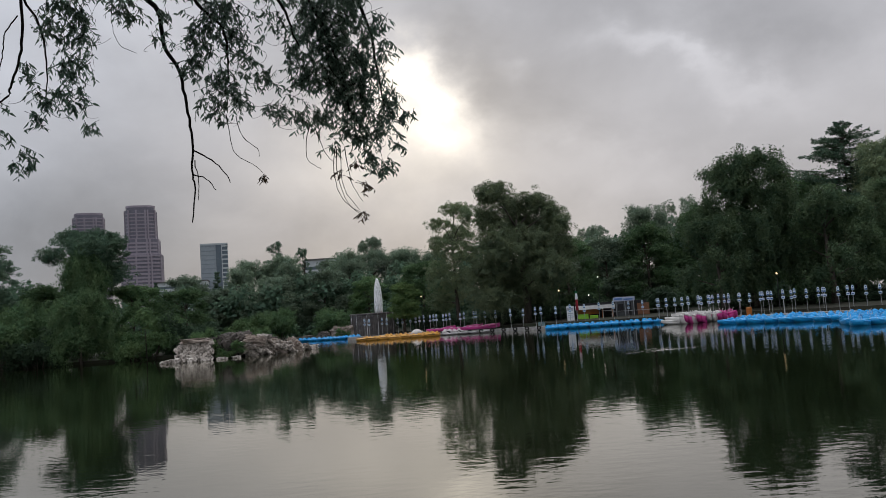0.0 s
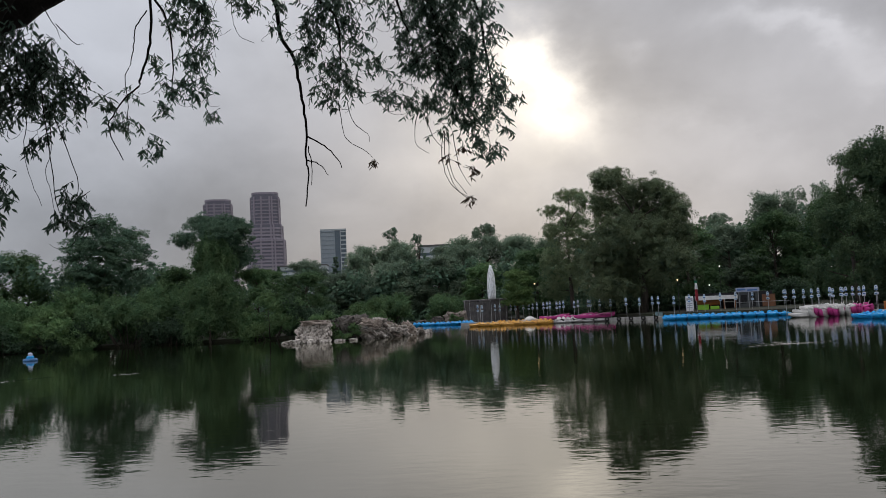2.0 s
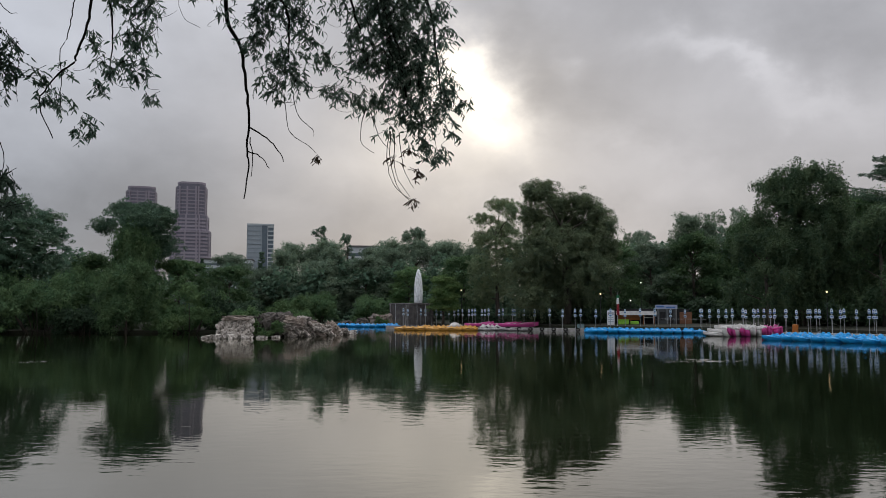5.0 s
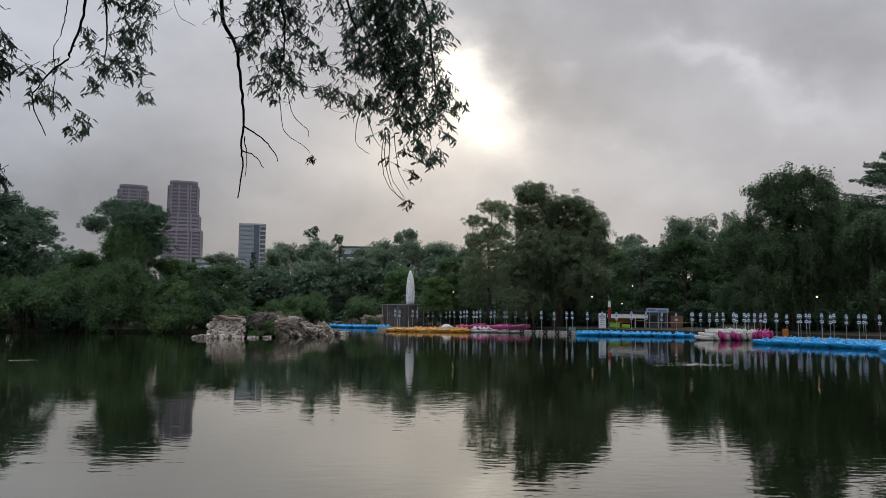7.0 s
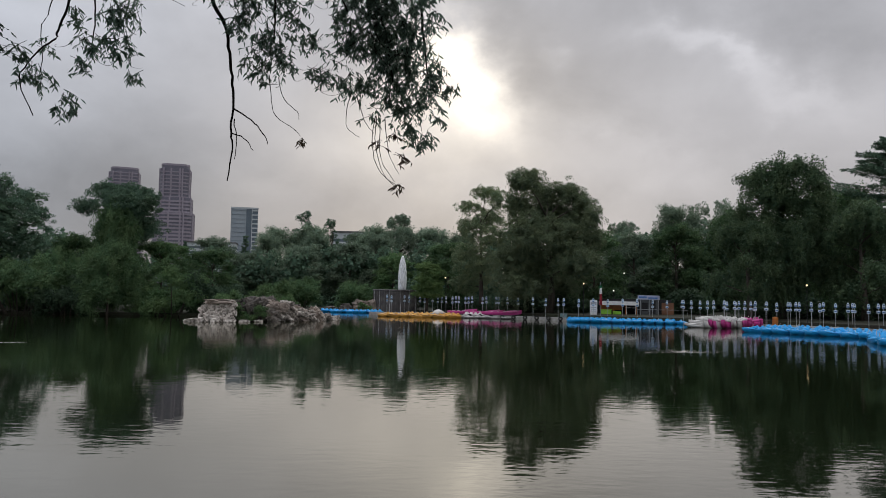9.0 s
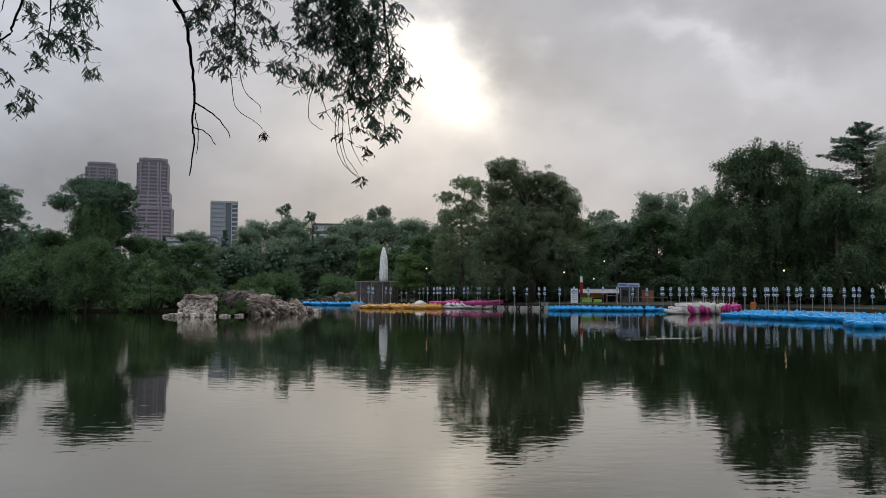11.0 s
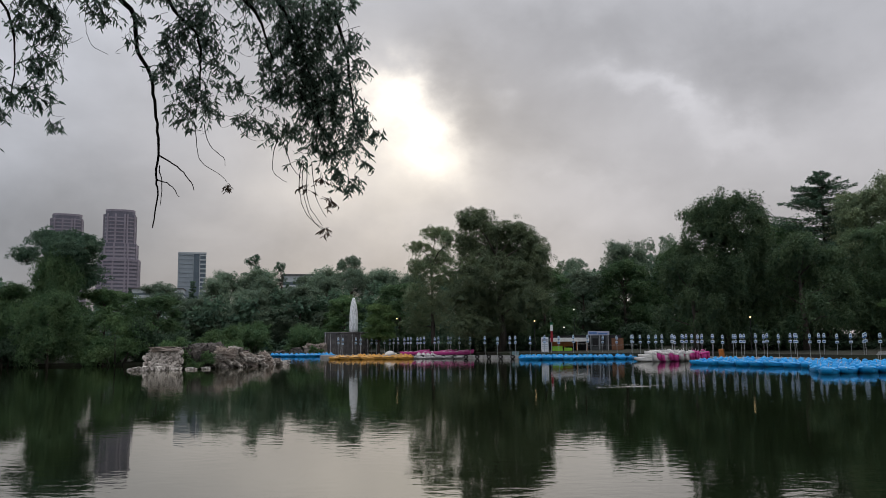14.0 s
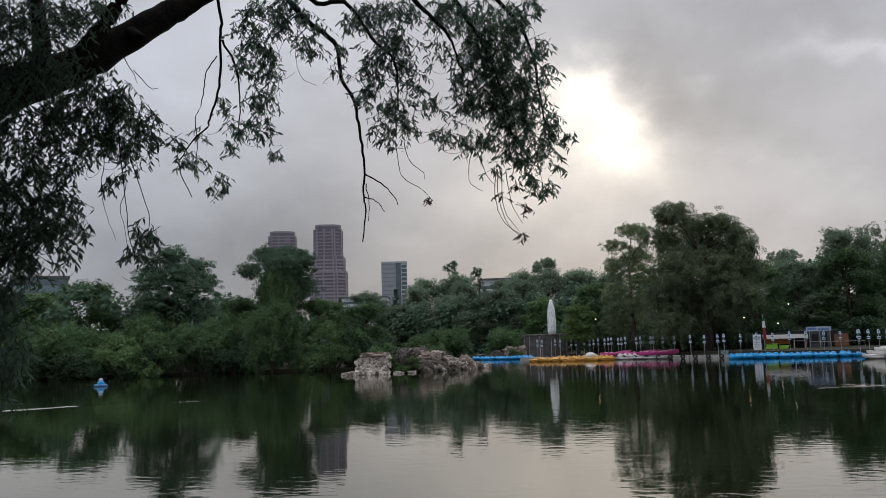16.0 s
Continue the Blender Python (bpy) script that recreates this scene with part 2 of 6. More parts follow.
def water_material():
    m = bpy.data.materials.new("lake_water")
    m.use_nodes = True
    n = Nodes(m.node_tree)
    at = n.add("ShaderNodeTexCoord").outputs["Object"]
    swell = n.noise(n.mapping(at, (0.5, 1.0, 1.0)), 0.5, 2.0, 0.4)
    chop = n.noise(n.mapping(at, (0.5, 1.0, 1.0)), 3.1, 1.5, 0.4, 0.3)
    ripple = n.noise(n.mapping(at, (0.6, 1.0, 1.0)), 6.5, 2.0, 0.45, 0.4)
    calm = n.ramp(n.noise(at, 0.06, 2.0), 0.35, 0.65, 0.6, 1.2)
    waves = n.math("ADD", n.math("MULTIPLY", swell, 0.0048), n.math("MULTIPLY", calm, n.math("ADD", n.math("MULTIPLY", chop, 0.0036), n.math("MULTIPLY", ripple, 0.0013))))
    bump = n.add("ShaderNodeBump", {"Height": waves, "Strength": 1.0, "Distance": 1.0}).outputs[0]
    murk = n.mix(n.noise(at, 0.08, 3.0), (0.0054, 0.0088, 0.0036), (0.0078, 0.0120, 0.0050))
    body = n.add("ShaderNodeBsdfDiffuse", {"Color": murk, "Normal": bump}).outputs[0]
    shine = n.add("ShaderNodeBsdfGlossy", {"Color": (0.98, 0.97, 0.94, 1), "Roughness": 0.02, "Normal": bump}).outputs[0]
    fac = n.add("ShaderNodeFresnel", {"IOR": 1.54, "Normal": bump}).outputs[0]
    n.add("ShaderNodeOutputMaterial", {"Surface": n.add("ShaderNodeMixShader", {0: fac, 1: body, 2: shine}).outputs[0]})
    return m


def spray_material():
    m = bpy.data.materials.new("falling_water")
    m.use_nodes = True
    n = Nodes(m.node_tree)
    at = n.mapping(n.add("ShaderNodeTexCoord").outputs["Object"], (5.0, 5.0, 0.5))
    a = n.ramp(n.noise(at, 2.0, 4.0, 0.6), 0.25, 0.6, 0.35, 0.95)
    white = n.add("ShaderNodeBsdfPrincipled", {"Base Color": (0.90, 0.91, 0.92, 1), "Roughness": 0.6}).outputs[0]
    clear = n.add("ShaderNodeBsdfTransparent").outputs[0]
    n.add("ShaderNodeOutputMaterial", {"Surface": n.add("ShaderNodeMixShader", {0: a, 1: clear, 2: white}).outputs[0]})
    return m


def lamp_material(name, color, strength):
    m = bpy.data.materials.new(name)
    m.use_nodes = True
    n = Nodes(m.node_tree)
    n.add("ShaderNodeOutputMaterial", {"Surface": n.add("ShaderNodeEmission", {"Color": (*color, 1), "Strength": strength}).outputs[0]})
    return m


WATER = water_material()
SPRAY = spray_material()
LAMP_WARM = lamp_material("lamp_warm", (1.0, 0.74, 0.40), 1.5)
LAMP_WHITE = lamp_material("lamp_white", (1.0, 0.95, 0.85), 1.1)


# geometry helpers
class Geo:
    """Gathers vertices and faces of one mesh."""

    def __init__(self):
        self.v, self.f = [], []

    def add(self, verts, faces):
        k = len(self.v)
        self.v += [tuple(p) for p in verts]
        self.f += [tuple(i + k for i in face) for face in faces]
        return self

    def box(self, c, s, m=None, chamfer=0.0):
        x, y, z = s[0] / 2, s[1] / 2, s[2] / 2
        b = min(chamfer, x * 0.8, y * 0.8, z * 0.8)
        if b <= 0:
            pts = [(i * x, j * y, k * z) for k in (-1, 1) for i, j in ((-1, -1), (1, -1), (1, 1), (-1, 1))]
            faces = [(3, 2, 1, 0), (4, 5, 6, 7), (0, 1, 5, 4), (1, 2, 6, 5), (2, 3, 7, 6), (3, 0, 4, 7)]
        else:
            pts, rings = [], [(-z, b), (-z + b, 0), (z - b, 0), (z, b)]
            for h, d in rings:
                for i, j in ((-1, -1), (1, -1), (1, 1), (-1, 1)):
                    pts += [(i * (x - d - (b if i == j else 0)), j * (y - d - (0 if i == j else b)), h), (i * (x - d - (0 if i == j else b)), j * (y - d - (b if i == j else 0)), h)]
            faces = [tuple(reversed(range(8))), tuple(range(24, 32))]
            for r in range(3):
                faces += [(r * 8 + i, r * 8 + (i + 1) % 8, r * 8 + 8 + (i + 1) % 8, r * 8 + 8 + i) for i in range(8)]
        out = []
        for p in pts:
            q = Vector(p)
            if m:
                q = m @ q
            out.append(q + Vector(c))
        return self.add(out, faces)

    def tube(self, points, radii, sides=7, caps=True):
        pts = [Vector(p) for p in points]
        if not hasattr(radii, "__len__"):
            radii = [radii] * len(pts)
        verts, faces = [], []
        for i, p in enumerate(pts):
            d = (pts[min(i + 1, len(pts) - 1)] - pts[max(i - 1, 0)]).normalized()
            a = d.cross(Vector((0.3, 0.9, 0.2)) if abs(d.z) > 0.9 else Vector((0, 0, 1))).normalized()
            b = d.cross(a)
            for k in range(sides):
                t = 2 * math.pi * k / sides
                verts.append(p + (a * math.cos(t) + b * math.sin(t)) * radii[i])
        for i in range(len(pts) - 1):
            for k in range(sides):
                k2 = (k + 1) % sides
                faces.append((i * sides + k, i * sides + k2, (i + 1) * sides + k2, (i + 1) * sides + k))
        if caps:
            faces += [tuple(reversed(range(sides))), tuple(range((len(pts) - 1) * sides, len(pts) * sides))]
        return self.add(verts, faces)

    def lathe(self, profile, sides=16, c=(0, 0, 0), squash=1.0):
        verts = [(c[0] + r * math.cos(2 * math.pi * k / sides), c[1] + squash * r * math.sin(2 * math.pi * k / sides), c[2] + z) for r, z in profile for k in range(sides)]
        faces = [(i * sides + k, i * sides + (k + 1) % sides, (i + 1) * sides + (k + 1) % sides, (i + 1) * sides + k) for i in range(len(profile) - 1) for k in range(sides)]
        faces += [tuple(reversed(range(sides))), tuple(range((len(profile) - 1) * sides, len(profile) * sides))]
        return self.add(verts, faces)

    def loft(self, rings):
        k = len(rings[0])
        faces = [(i * k + j, i * k + (j + 1) % k, (i + 1) * k + (j + 1) % k, (i + 1) * k + j) for i in range(len(rings) - 1) for j in range(k)]
        faces += [tuple(reversed(range(k))), tuple(range((len(rings) - 1) * k, len(rings) * k))]
        return self.add([p for r in rings for p in r], faces)

    def mesh(self, name, mat, smooth=False):
        me = bpy.data.meshes.new(name)
        me.from_pydata(self.v, [], self.f)
        me.materials.append(mat)
        if smooth:
            me.shade_smooth()
        me.update()
        return me


def part(name, geo, mat, parent=None, label="", smooth=False, at=None):
    ob = new(name, geo.mesh(name, mat, smooth) if isinstance(geo, Geo) else geo)
    if parent:
        ob.parent = parent
    if at is not None:
        ob.matrix_basis = at
    return tagged(ob, label)


def thing(name, label, category, group="", at=None):
    ob = new(name)
    if at is not None:
        ob.matrix_basis = at
    return tagged(ob, label, category, group)


def unit(v):
    return v / (np.linalg.norm(v, axis=-1, keepdims=True) + 1e-9)


# ground: one sheet, with the lake bed sunk into it
CENTRE = Vector((8.0, 60.0))
SHORE = [(-60, -22.0, 1.55), (-20, -4.3, 1.55), (3.8, 5.72, 1.55), (3.93, 5.76, 1.55), (20, 12.67, 1.55), (60, 29.9, 1.5), (74, 38.0, 1.4), (66, 49.5, 1.35), (58.2, 56.2, 1.3), (51.5, 63.0, 1.25),
         (52, 74, 0.9), (46, 88, 0.8), (40, 99, 0.8), (26, 106.5, 0.8), (18.4, 110, 0.8), (12, 121, 0.7), (3, 126, 0.6), (-2, 142, 0.5), (-18, 146, 0.5), (-22, 136, 0.5), (-20, 112, 0.5),
         (-26, 100, 0.4), (-34, 101, 0.35), (-46, 99.5, 0.35), (-58.7, 98, 0.35), (-72, 92, 0.35), (-95, 104, 0.4), (-130, 90, 0.4), (-150, 40, 0.5), (-110, -20, 1.2)]


def ground_sheet():
    outline = []
    for i, (x, y, h) in enumerate(SHORE):
        x2, y2, h2 = SHORE[(i + 1) % len(SHORE)]
        steps = max(1, int(math.hypot(x2 - x, y2 - y) / 4))
        for s in range(steps):
            t = s / steps
            outline.append((Vector((x + (x2 - x) * t, y + (y2 - y) * t)), h + (h2 - h) * t))
    k = len(outline)
    verts, faces = [], []
    for scale, z, rise in ((0.5, -1.2, 0), (0.97, -1.1, 0), (1.0, -0.9, 0), (1.0, 0.0, 1), (1.06, 0.0, 1), (1.2, 0.15, 1), (1.6, 0.4, 1), (3.0, 0.6, 1), (8.0, 0.6, 1), (40.0, 0.6, 1)):
        for p, h in outline:
            q = CENTRE + (p - CENTRE) * scale
            verts.append((q.x, q.y, z * (1 if not rise else (h < 1.0)) + h * rise))
    rings = len(verts) // k
    for r in range(rings - 1):
        faces += [(r * k + i, r * k + (i + 1) % k, (r + 1) * k + (i + 1) % k, (r + 1) * k + i) for i in range(k)]
    faces.append(tuple(reversed(range(k))))
    me = Geo().add(verts, [tuple(reversed(f)) for f in faces]).mesh("ground", SOIL)
    return tagged(new("ground", me), "dark park soil and grass around the lake", "ground", kind="structure")


ground_sheet()
tagged(part("water", Geo().add([(-160, -30, 0), (90, -30, 0), (90, 160, 0), (-160, 160, 0)], [(0, 1, 2, 3)]), WATER), "still dark green lake water with fine ripples", "lake", kind="structure")


def along(a, b, s, off=0.0):
    d = (Vector(b) - Vector(a)).normalized()
    p = Vector(a) + d * s + Vector((d.y, -d.x)) * off
    return p, math.degrees(math.atan2(d.y, d.x))


# path behind the kerb
KERB_A, KERB_B = (3.93, 5.74), (60.0, 29.9)
KERB_C = (-60.0, -21.0)
pave = Geo()
pts = []
for s, x, y in ((0, -60, -21.3), (1, 3.8, 5.4), (2, 60, 29.5)):
    pts += [(x, y, 1.556), (x + 3.6, y - 8.5, 1.556)]
pave.add(pts, [(0, 1, 3, 2), (2, 3, 5, 4)])
tagged(part("pavement", pave, PATH), "dark worn asphalt lakeside path", "path", kind="structure")
slab = Geo().box((0, 0, 0), (0.36, 0.25, 0.012), chamfer=0.004)
tagged(part("paving_slab", slab, SLAB, at=pose(5.32, 5.44, 1.563, 0, 0, 10)), "worn reddish slab let into the asphalt path", "slab", kind="structure")


def kerb():
    root = tagged(new("kerb"), "low dark stone kerb wall along the lakeside path", "kerb", kind="structure")
    rng = random.Random(4)
    bodies = Geo()
    for a, b, run, off, top in ((KERB_A, KERB_B, 61.0, 0.14, 1.685), ((3.8, 5.71), KERB_C, 30.0, -0.14, 1.68)):
        length = run
        p, ang = along(a, b, length / 2, off)
        bodies.box((p.x, p.y, (1.3 + top - 0.03) / 2), (length, 0.25, top - 0.03 - 1.3), Matrix.Rotation(radians(ang), 3, "Z"), 0.01)
        s = 0.0
        while s < min(length, 26.0):
            w = rng.uniform(0.26, 0.5)
            split = rng.choice((0.0, 0.0, 0.05, -0.04))
            rows = ((0, 0.27),) if split == 0.0 else ((0.068 - split / 2, 0.134 + split), (-0.068 - split / 2, 0.134 - split))
            for shift, d in rows:
                q, ang = along(a, b, s + w / 2, off + shift)
                g = Geo().box((0, 0, 0), (w - 0.014, d - 0.008, 0.05 + rng.uniform(-0.004, 0.006)), None, 0.009)
                part("stone", g, STONE_DARK, root, at=pose(q.x, q.y, top - 0.02, rng.uniform(-1.2, 1.2), rng.uniform(-1.2, 1.2), ang + rng.uniform(-2.5, 2.5)))
            s += w
    part("body", bodies, STONE_DARK, root)


kerb()


def wake(points, width, rise, ridges=3, gap=0.35):
    """Low travelling ripples on the lake: a few broken ridges side by side."""
    g = Geo()
    rng = random.Random(int(abs(points[0][0]) * 10))
    line = [Vector((x, y, 0.003)) for x, y in points]
    fine = [a.lerp(b, k / 9) for a, b in zip(line, line[1:]) for k in range(9)] + [line[-1]]
    k = len(fine)
    for r in range(ridges):
        start = len(g.v)
        for i, p in enumerate(fine):
            d = (fine[min(i + 1, k - 1)] - fine[max(i - 1, 0)]).normalized()
            across = Vector((-d.y, d.x, 0))
            swell = math.sin(math.pi * (i + 0.5) / k) * rng.uniform(0.15, 1.0)
            q = p + across * ((r - (ridges - 1) / 2) * gap + rng.uniform(-0.06, 0.06))
            side = across * width * (0.35 + 0.65 * swell)
            g.v += [tuple(q - side), tuple(q + Vector((0, 0, rise * swell))), tuple(q + side)]
        g.f += [(start + 3 * i + j, start + 3 * i + j + 1, start + 3 * i + j + 4, start + 3 * i + j + 3) for i in range(k - 1) for j in (0, 1)]
    ob = part("wake_ripple", g, WATER)
    return tagged(ob, "low ripples left on the lake surface", "ripple", kind="structure")


wake([(12.4, 47.4), (14.0, 47.9), (15.4, 48.6), (17.5, 48.9), (19.5, 49.6)], 0.06, 0.008)
wake([(13.6, 49.9), (15.2, 50.2), (16.8, 49.9)], 0.05, 0.006, 2)
wake([(-40.0, 39.5), (-36.0, 41.2), (-33.3, 42.6), (-31.4, 44.8), (-29.6, 47.6)], 0.12, 0.011)
wake([(-26.2, 46.4), (-25.0, 46.8), (-23.6, 47.4)], 0.05, 0.006, 2)


# trees
def trunk_and_limbs(g, rng, height, heads, girth):
    """A tapered trunk, a limb to every head of the crown, and thin forks at its end."""
    lean = rng.uniform(-0.04, 0.04) * height
    top = Vector((lean, rng.uniform(-0.03, 0.03) * height, height * 0.72))
    line = [Vector((0, 0, -0.4)), Vector((0.015 * height * rng.uniform(-1, 1), 0, height * 0.12)), Vector((lean * 0.4, 0, height * 0.4)), top]
    g.tube(line, [girth * 1.4, girth, girth * 0.7, girth * 0.2], 9)
    for c, rx, rz in heads:
        s = max(0.12, min(0.9, (c.z - 0.5 * math.hypot(c.x, c.y)) / top.z - 0.06))
        start = line[1].lerp(line[2], s / 0.5) if s < 0.5 else line[2].lerp(top, s / 0.5 - 1)
        bend = start.lerp(c, 0.5) + Vector((rng.uniform(-0.5, 0.5), rng.uniform(-0.5, 0.5), rng.uniform(-0.2, 0.6)))
        g.tube([start, bend, c], [girth * 0.32, girth * 0.2, girth * 0.1], 5)
        for k in range(3):
            a = k * 2.1 + rng.uniform(-0.4, 0.4)
            tip = c + Vector((math.cos(a) * rx * 0.8, math.sin(a) * rx * 0.8, rz * rng.uniform(-0.1, 0.85)))
            g.tube([bend.lerp(c, rng.uniform(0.4, 1.0)), c.lerp(tip, 0.5) + Vector((0, 0, 0.2)), tip], [girth * 0.1, girth * 0.07, girth * 0.03], 4, False)


def crown_heads(rng, height, radius, base, count, taper=0.0, head=1.0):
    """The rounded heads that make up a crown: centre, half width, half height."""
    heads = []
    for i in range(count):
        h = (i + rng.uniform(0.2, 0.8)) / count
        wide = max(0.05, 1.0 - h ** 3.0) ** 0.5 * min(1.0, 0.75 + h) * (1 - taper * h)
        rx = radius * rng.uniform(0.22, 0.40) * (1.0 - 0.2 * h) * head
        rz = rx * rng.uniform(0.75, 1.35)
        a = i * 2.4 + rng.uniform(-0.5, 0.5)
        d = max(0.0, radius * wide * rng.uniform(0.75, 1.0) - rx)
        heads.append((Vector((math.cos(a) * d, math.sin(a) * d, min(height * (base + (0.97 - base) * h), height - rz))), rx, rz))
    for i in range(4):
        a, rx = i * 1.57 + rng.uniform(-0.5, 0.5), radius * rng.uniform(0.18, 0.32) * head
        d = radius * (1 - taper) * rng.uniform(0.22, 0.5)
        heads.append((Vector((math.cos(a) * d, math.sin(a) * d, height - rx * rng.uniform(0.8, 2.2))), rx, rx * rng.uniform(0.7, 1.1)))
    return heads


def set_heads(rng, radius, plan):
    """Heads given as (across, up, half width, half height), with some depth added."""
    return [(Vector((x, radius * rng.uniform(-0.55, 0.55), z)), rx, rz) for x, z, rx, rz in plan]


def head_pads(rs, heads, pad, fill=2.0, upward=0.25):
    """Small clumps over the heads: place, size and outward direction, as arrays; none lie deep inside a neighbour."""
    place, size, out = [], [], []
    for i, (c, rx, rz) in enumerate(heads):
        n = max(8, int(fill * 1.75 * (rx / pad) * ((rx + rz) / 2 / pad)))
        d = unit(rs.normal(size=(n, 3)) + np.array([0, 0, upward]))
        reach = rs.uniform(0.5, 1.02, (n, 1)) + (rs.random((n, 1)) < 0.18) * 0.24
        p = np.array(c) + d * reach * np.array([rx, rx, rz]) * 0.92
        keep = np.ones(n, bool)
        for j, (c2, rx2, rz2) in enumerate(heads):
            if j != i:
                keep &= np.linalg.norm((p - np.array(c2)) / np.array([rx2, rx2, rz2]), axis=1) > 0.72
        place.append(p[keep]), size.append(pad * rs.uniform(0.55, 1.25, keep.sum())), out.append(d[keep])
    return np.concatenate(place), np.concatenate(size), np.concatenate(out)


def pad_leaves(rs, place, size, out, each, leaf, tall=0.55, droop=0.25, slim=0.34):
    """Leaves that lie like scales over every pad, so that each clump shades as one form."""
    place, size, out = (np.repeat(v, each, 0) for v in (place, size, out))
    n = len(place)
    d = unit(rs.normal(size=(n, 3)) + out * 0.35 + np.array([0, 0, 0.3]))
    r = size[:, None] * (0.45 + 0.6 * rs.random((n, 1)) ** 0.6)
    p = place + d * r * np.array([1, 1, tall])
    if tall > 1:
        p[:, 2] -= size * (tall - 0.6) * rs.random(n)
    nrm = unit(d * 0.7 + np.array([0, 0, 0.3]) + rs.normal(size=(n, 3)) * 0.42)
    ax = unit(d * 0.5 + rs.normal(size=(n, 3)) * 0.8 + np.array([0, 0, -droop]))
    ax = unit(ax - nrm * np.sum(ax * nrm, 1, keepdims=True))
    s = leaf * rs.uniform(0.55, 1.35, (n, 1))
    return p, ax * s, np.cross(nrm, ax) * s * slim


def inner_leaves(rs, heads, each, grow=0.46):
    """Large leaves deep inside the heads, which keep the sky from showing through."""
    base, axis, side = [], [], []
    for c, rx, rz in heads:
        p = np.array(c) + unit(rs.normal(size=(each, 3))) * rs.uniform(0, 0.70, (each, 1)) * np.array([rx, rx, rz])
        ax = unit(rs.normal(size=(each, 3))) * rx * grow * rs.uniform(0.6, 1.0, (each, 1))
        base.append(p - ax * 0.5), axis.append(ax), side.append(unit(np.cross(ax, rs.normal(size=(each, 3)))) * rx * grow * 0.3)
    return np.concatenate(base), np.concatenate(axis), np.concatenate(side)


def leaf_mesh(name, sets, mat):
    """One mesh of three-cornered leaves out of sets of bases, length vectors and half-width vectors."""
    base, axis, side = (np.concatenate([s[k] for s in sets]) for k in range(3))
    v = np.stack([base + axis * 0.25 - side, base + axis * 0.25 + side, base + axis], 1).reshape(-1, 3)
    count = len(base)
    me = bpy.data.meshes.new(name)
    me.vertices.add(count * 3)
    me.vertices.foreach_set("co", v.astype(np.float32).ravel())
    me.loops.add(count * 3)
    me.loops.foreach_set("vertex_index", np.arange(count * 3, dtype=np.int32))
    me.polygons.add(count)
    me.polygons.foreach_set("loop_start", np.arange(0, count * 3, 3, dtype=np.int32))
    me.materials.append(mat)
    me.update(calc_edges=True)
    return me


def hung_strands(rs, place, size, out, share, height, leaf):
    """Strands of narrow leaves that hang from a share of the pads."""
    base, axis, side = [], [], []
    for p0, s0, d in zip(place, size, out):
        if rs.random() > share:
            continue
        for _ in range(3):
            start = p0 + rs.normal(size=3) * s0 * 0.6
            length = min(rs.uniform(0.06, 0.17) * height, max(0.5, start[2] - 0.6))
            k = int(length / 0.2) + 2
            t = np.linspace(0, 1, k)[:, None]
            p = start + np.array([d[0], d[1], 0]) * 0.4 * np.sin(t * 1.8) - np.array([0, 0, 1]) * length * t + rs.normal(size=(k, 3)) * 0.07
            ln = leaf * rs.uniform(0.7, 1.2, (k, 1))
            ax = unit(np.array([0, 0, -1.0]) + rs.normal(size=(k, 3)) * 0.3) * ln
            base.append(p), axis.append(ax), side.append(unit(np.cross(ax, d + np.array([0, 0, 0.2]) + rs.normal(size=(k, 3)) * 0.5)) * ln * 0.2)
    return np.concatenate(base), np.concatenate(axis), np.concatenate(side)


def grown(seed, height, radius, mat, heads=None, base=0.12, count=15, pad=0.8, fill=2.2, each=70, leaf=0.3, girth=0.35, tall=0.6, droop=0.25, strands=0.0, inner=200, taper=0.0, swell=1.12, head=1.0):
    """A broadleaf tree: trunk with limbs, and a crown of heads, clumps and leaves."""
    rng, rs = random.Random(seed), np.random.RandomState(seed)
    heads = set_heads(rng, radius, heads) if heads else crown_heads(rng, height, radius, base, count, taper, head)
    heads = [(c, rx * swell, rz * swell) for c, rx, rz in heads]
    g = Geo()
    trunk_and_limbs(g, rng, height, heads, girth)
    pads = head_pads(rs, heads, pad, fill)
    sets = [pad_leaves(rs, *pads, each, leaf, tall, droop)]
    if inner:
        sets.append(inner_leaves(rs, heads, inner))
    if strands:
        sets.append(hung_strands(rs, *pads, strands, height, leaf * 1.2))
    return g.mesh("trunk", BARK, True), leaf_mesh("crown", sets, mat)


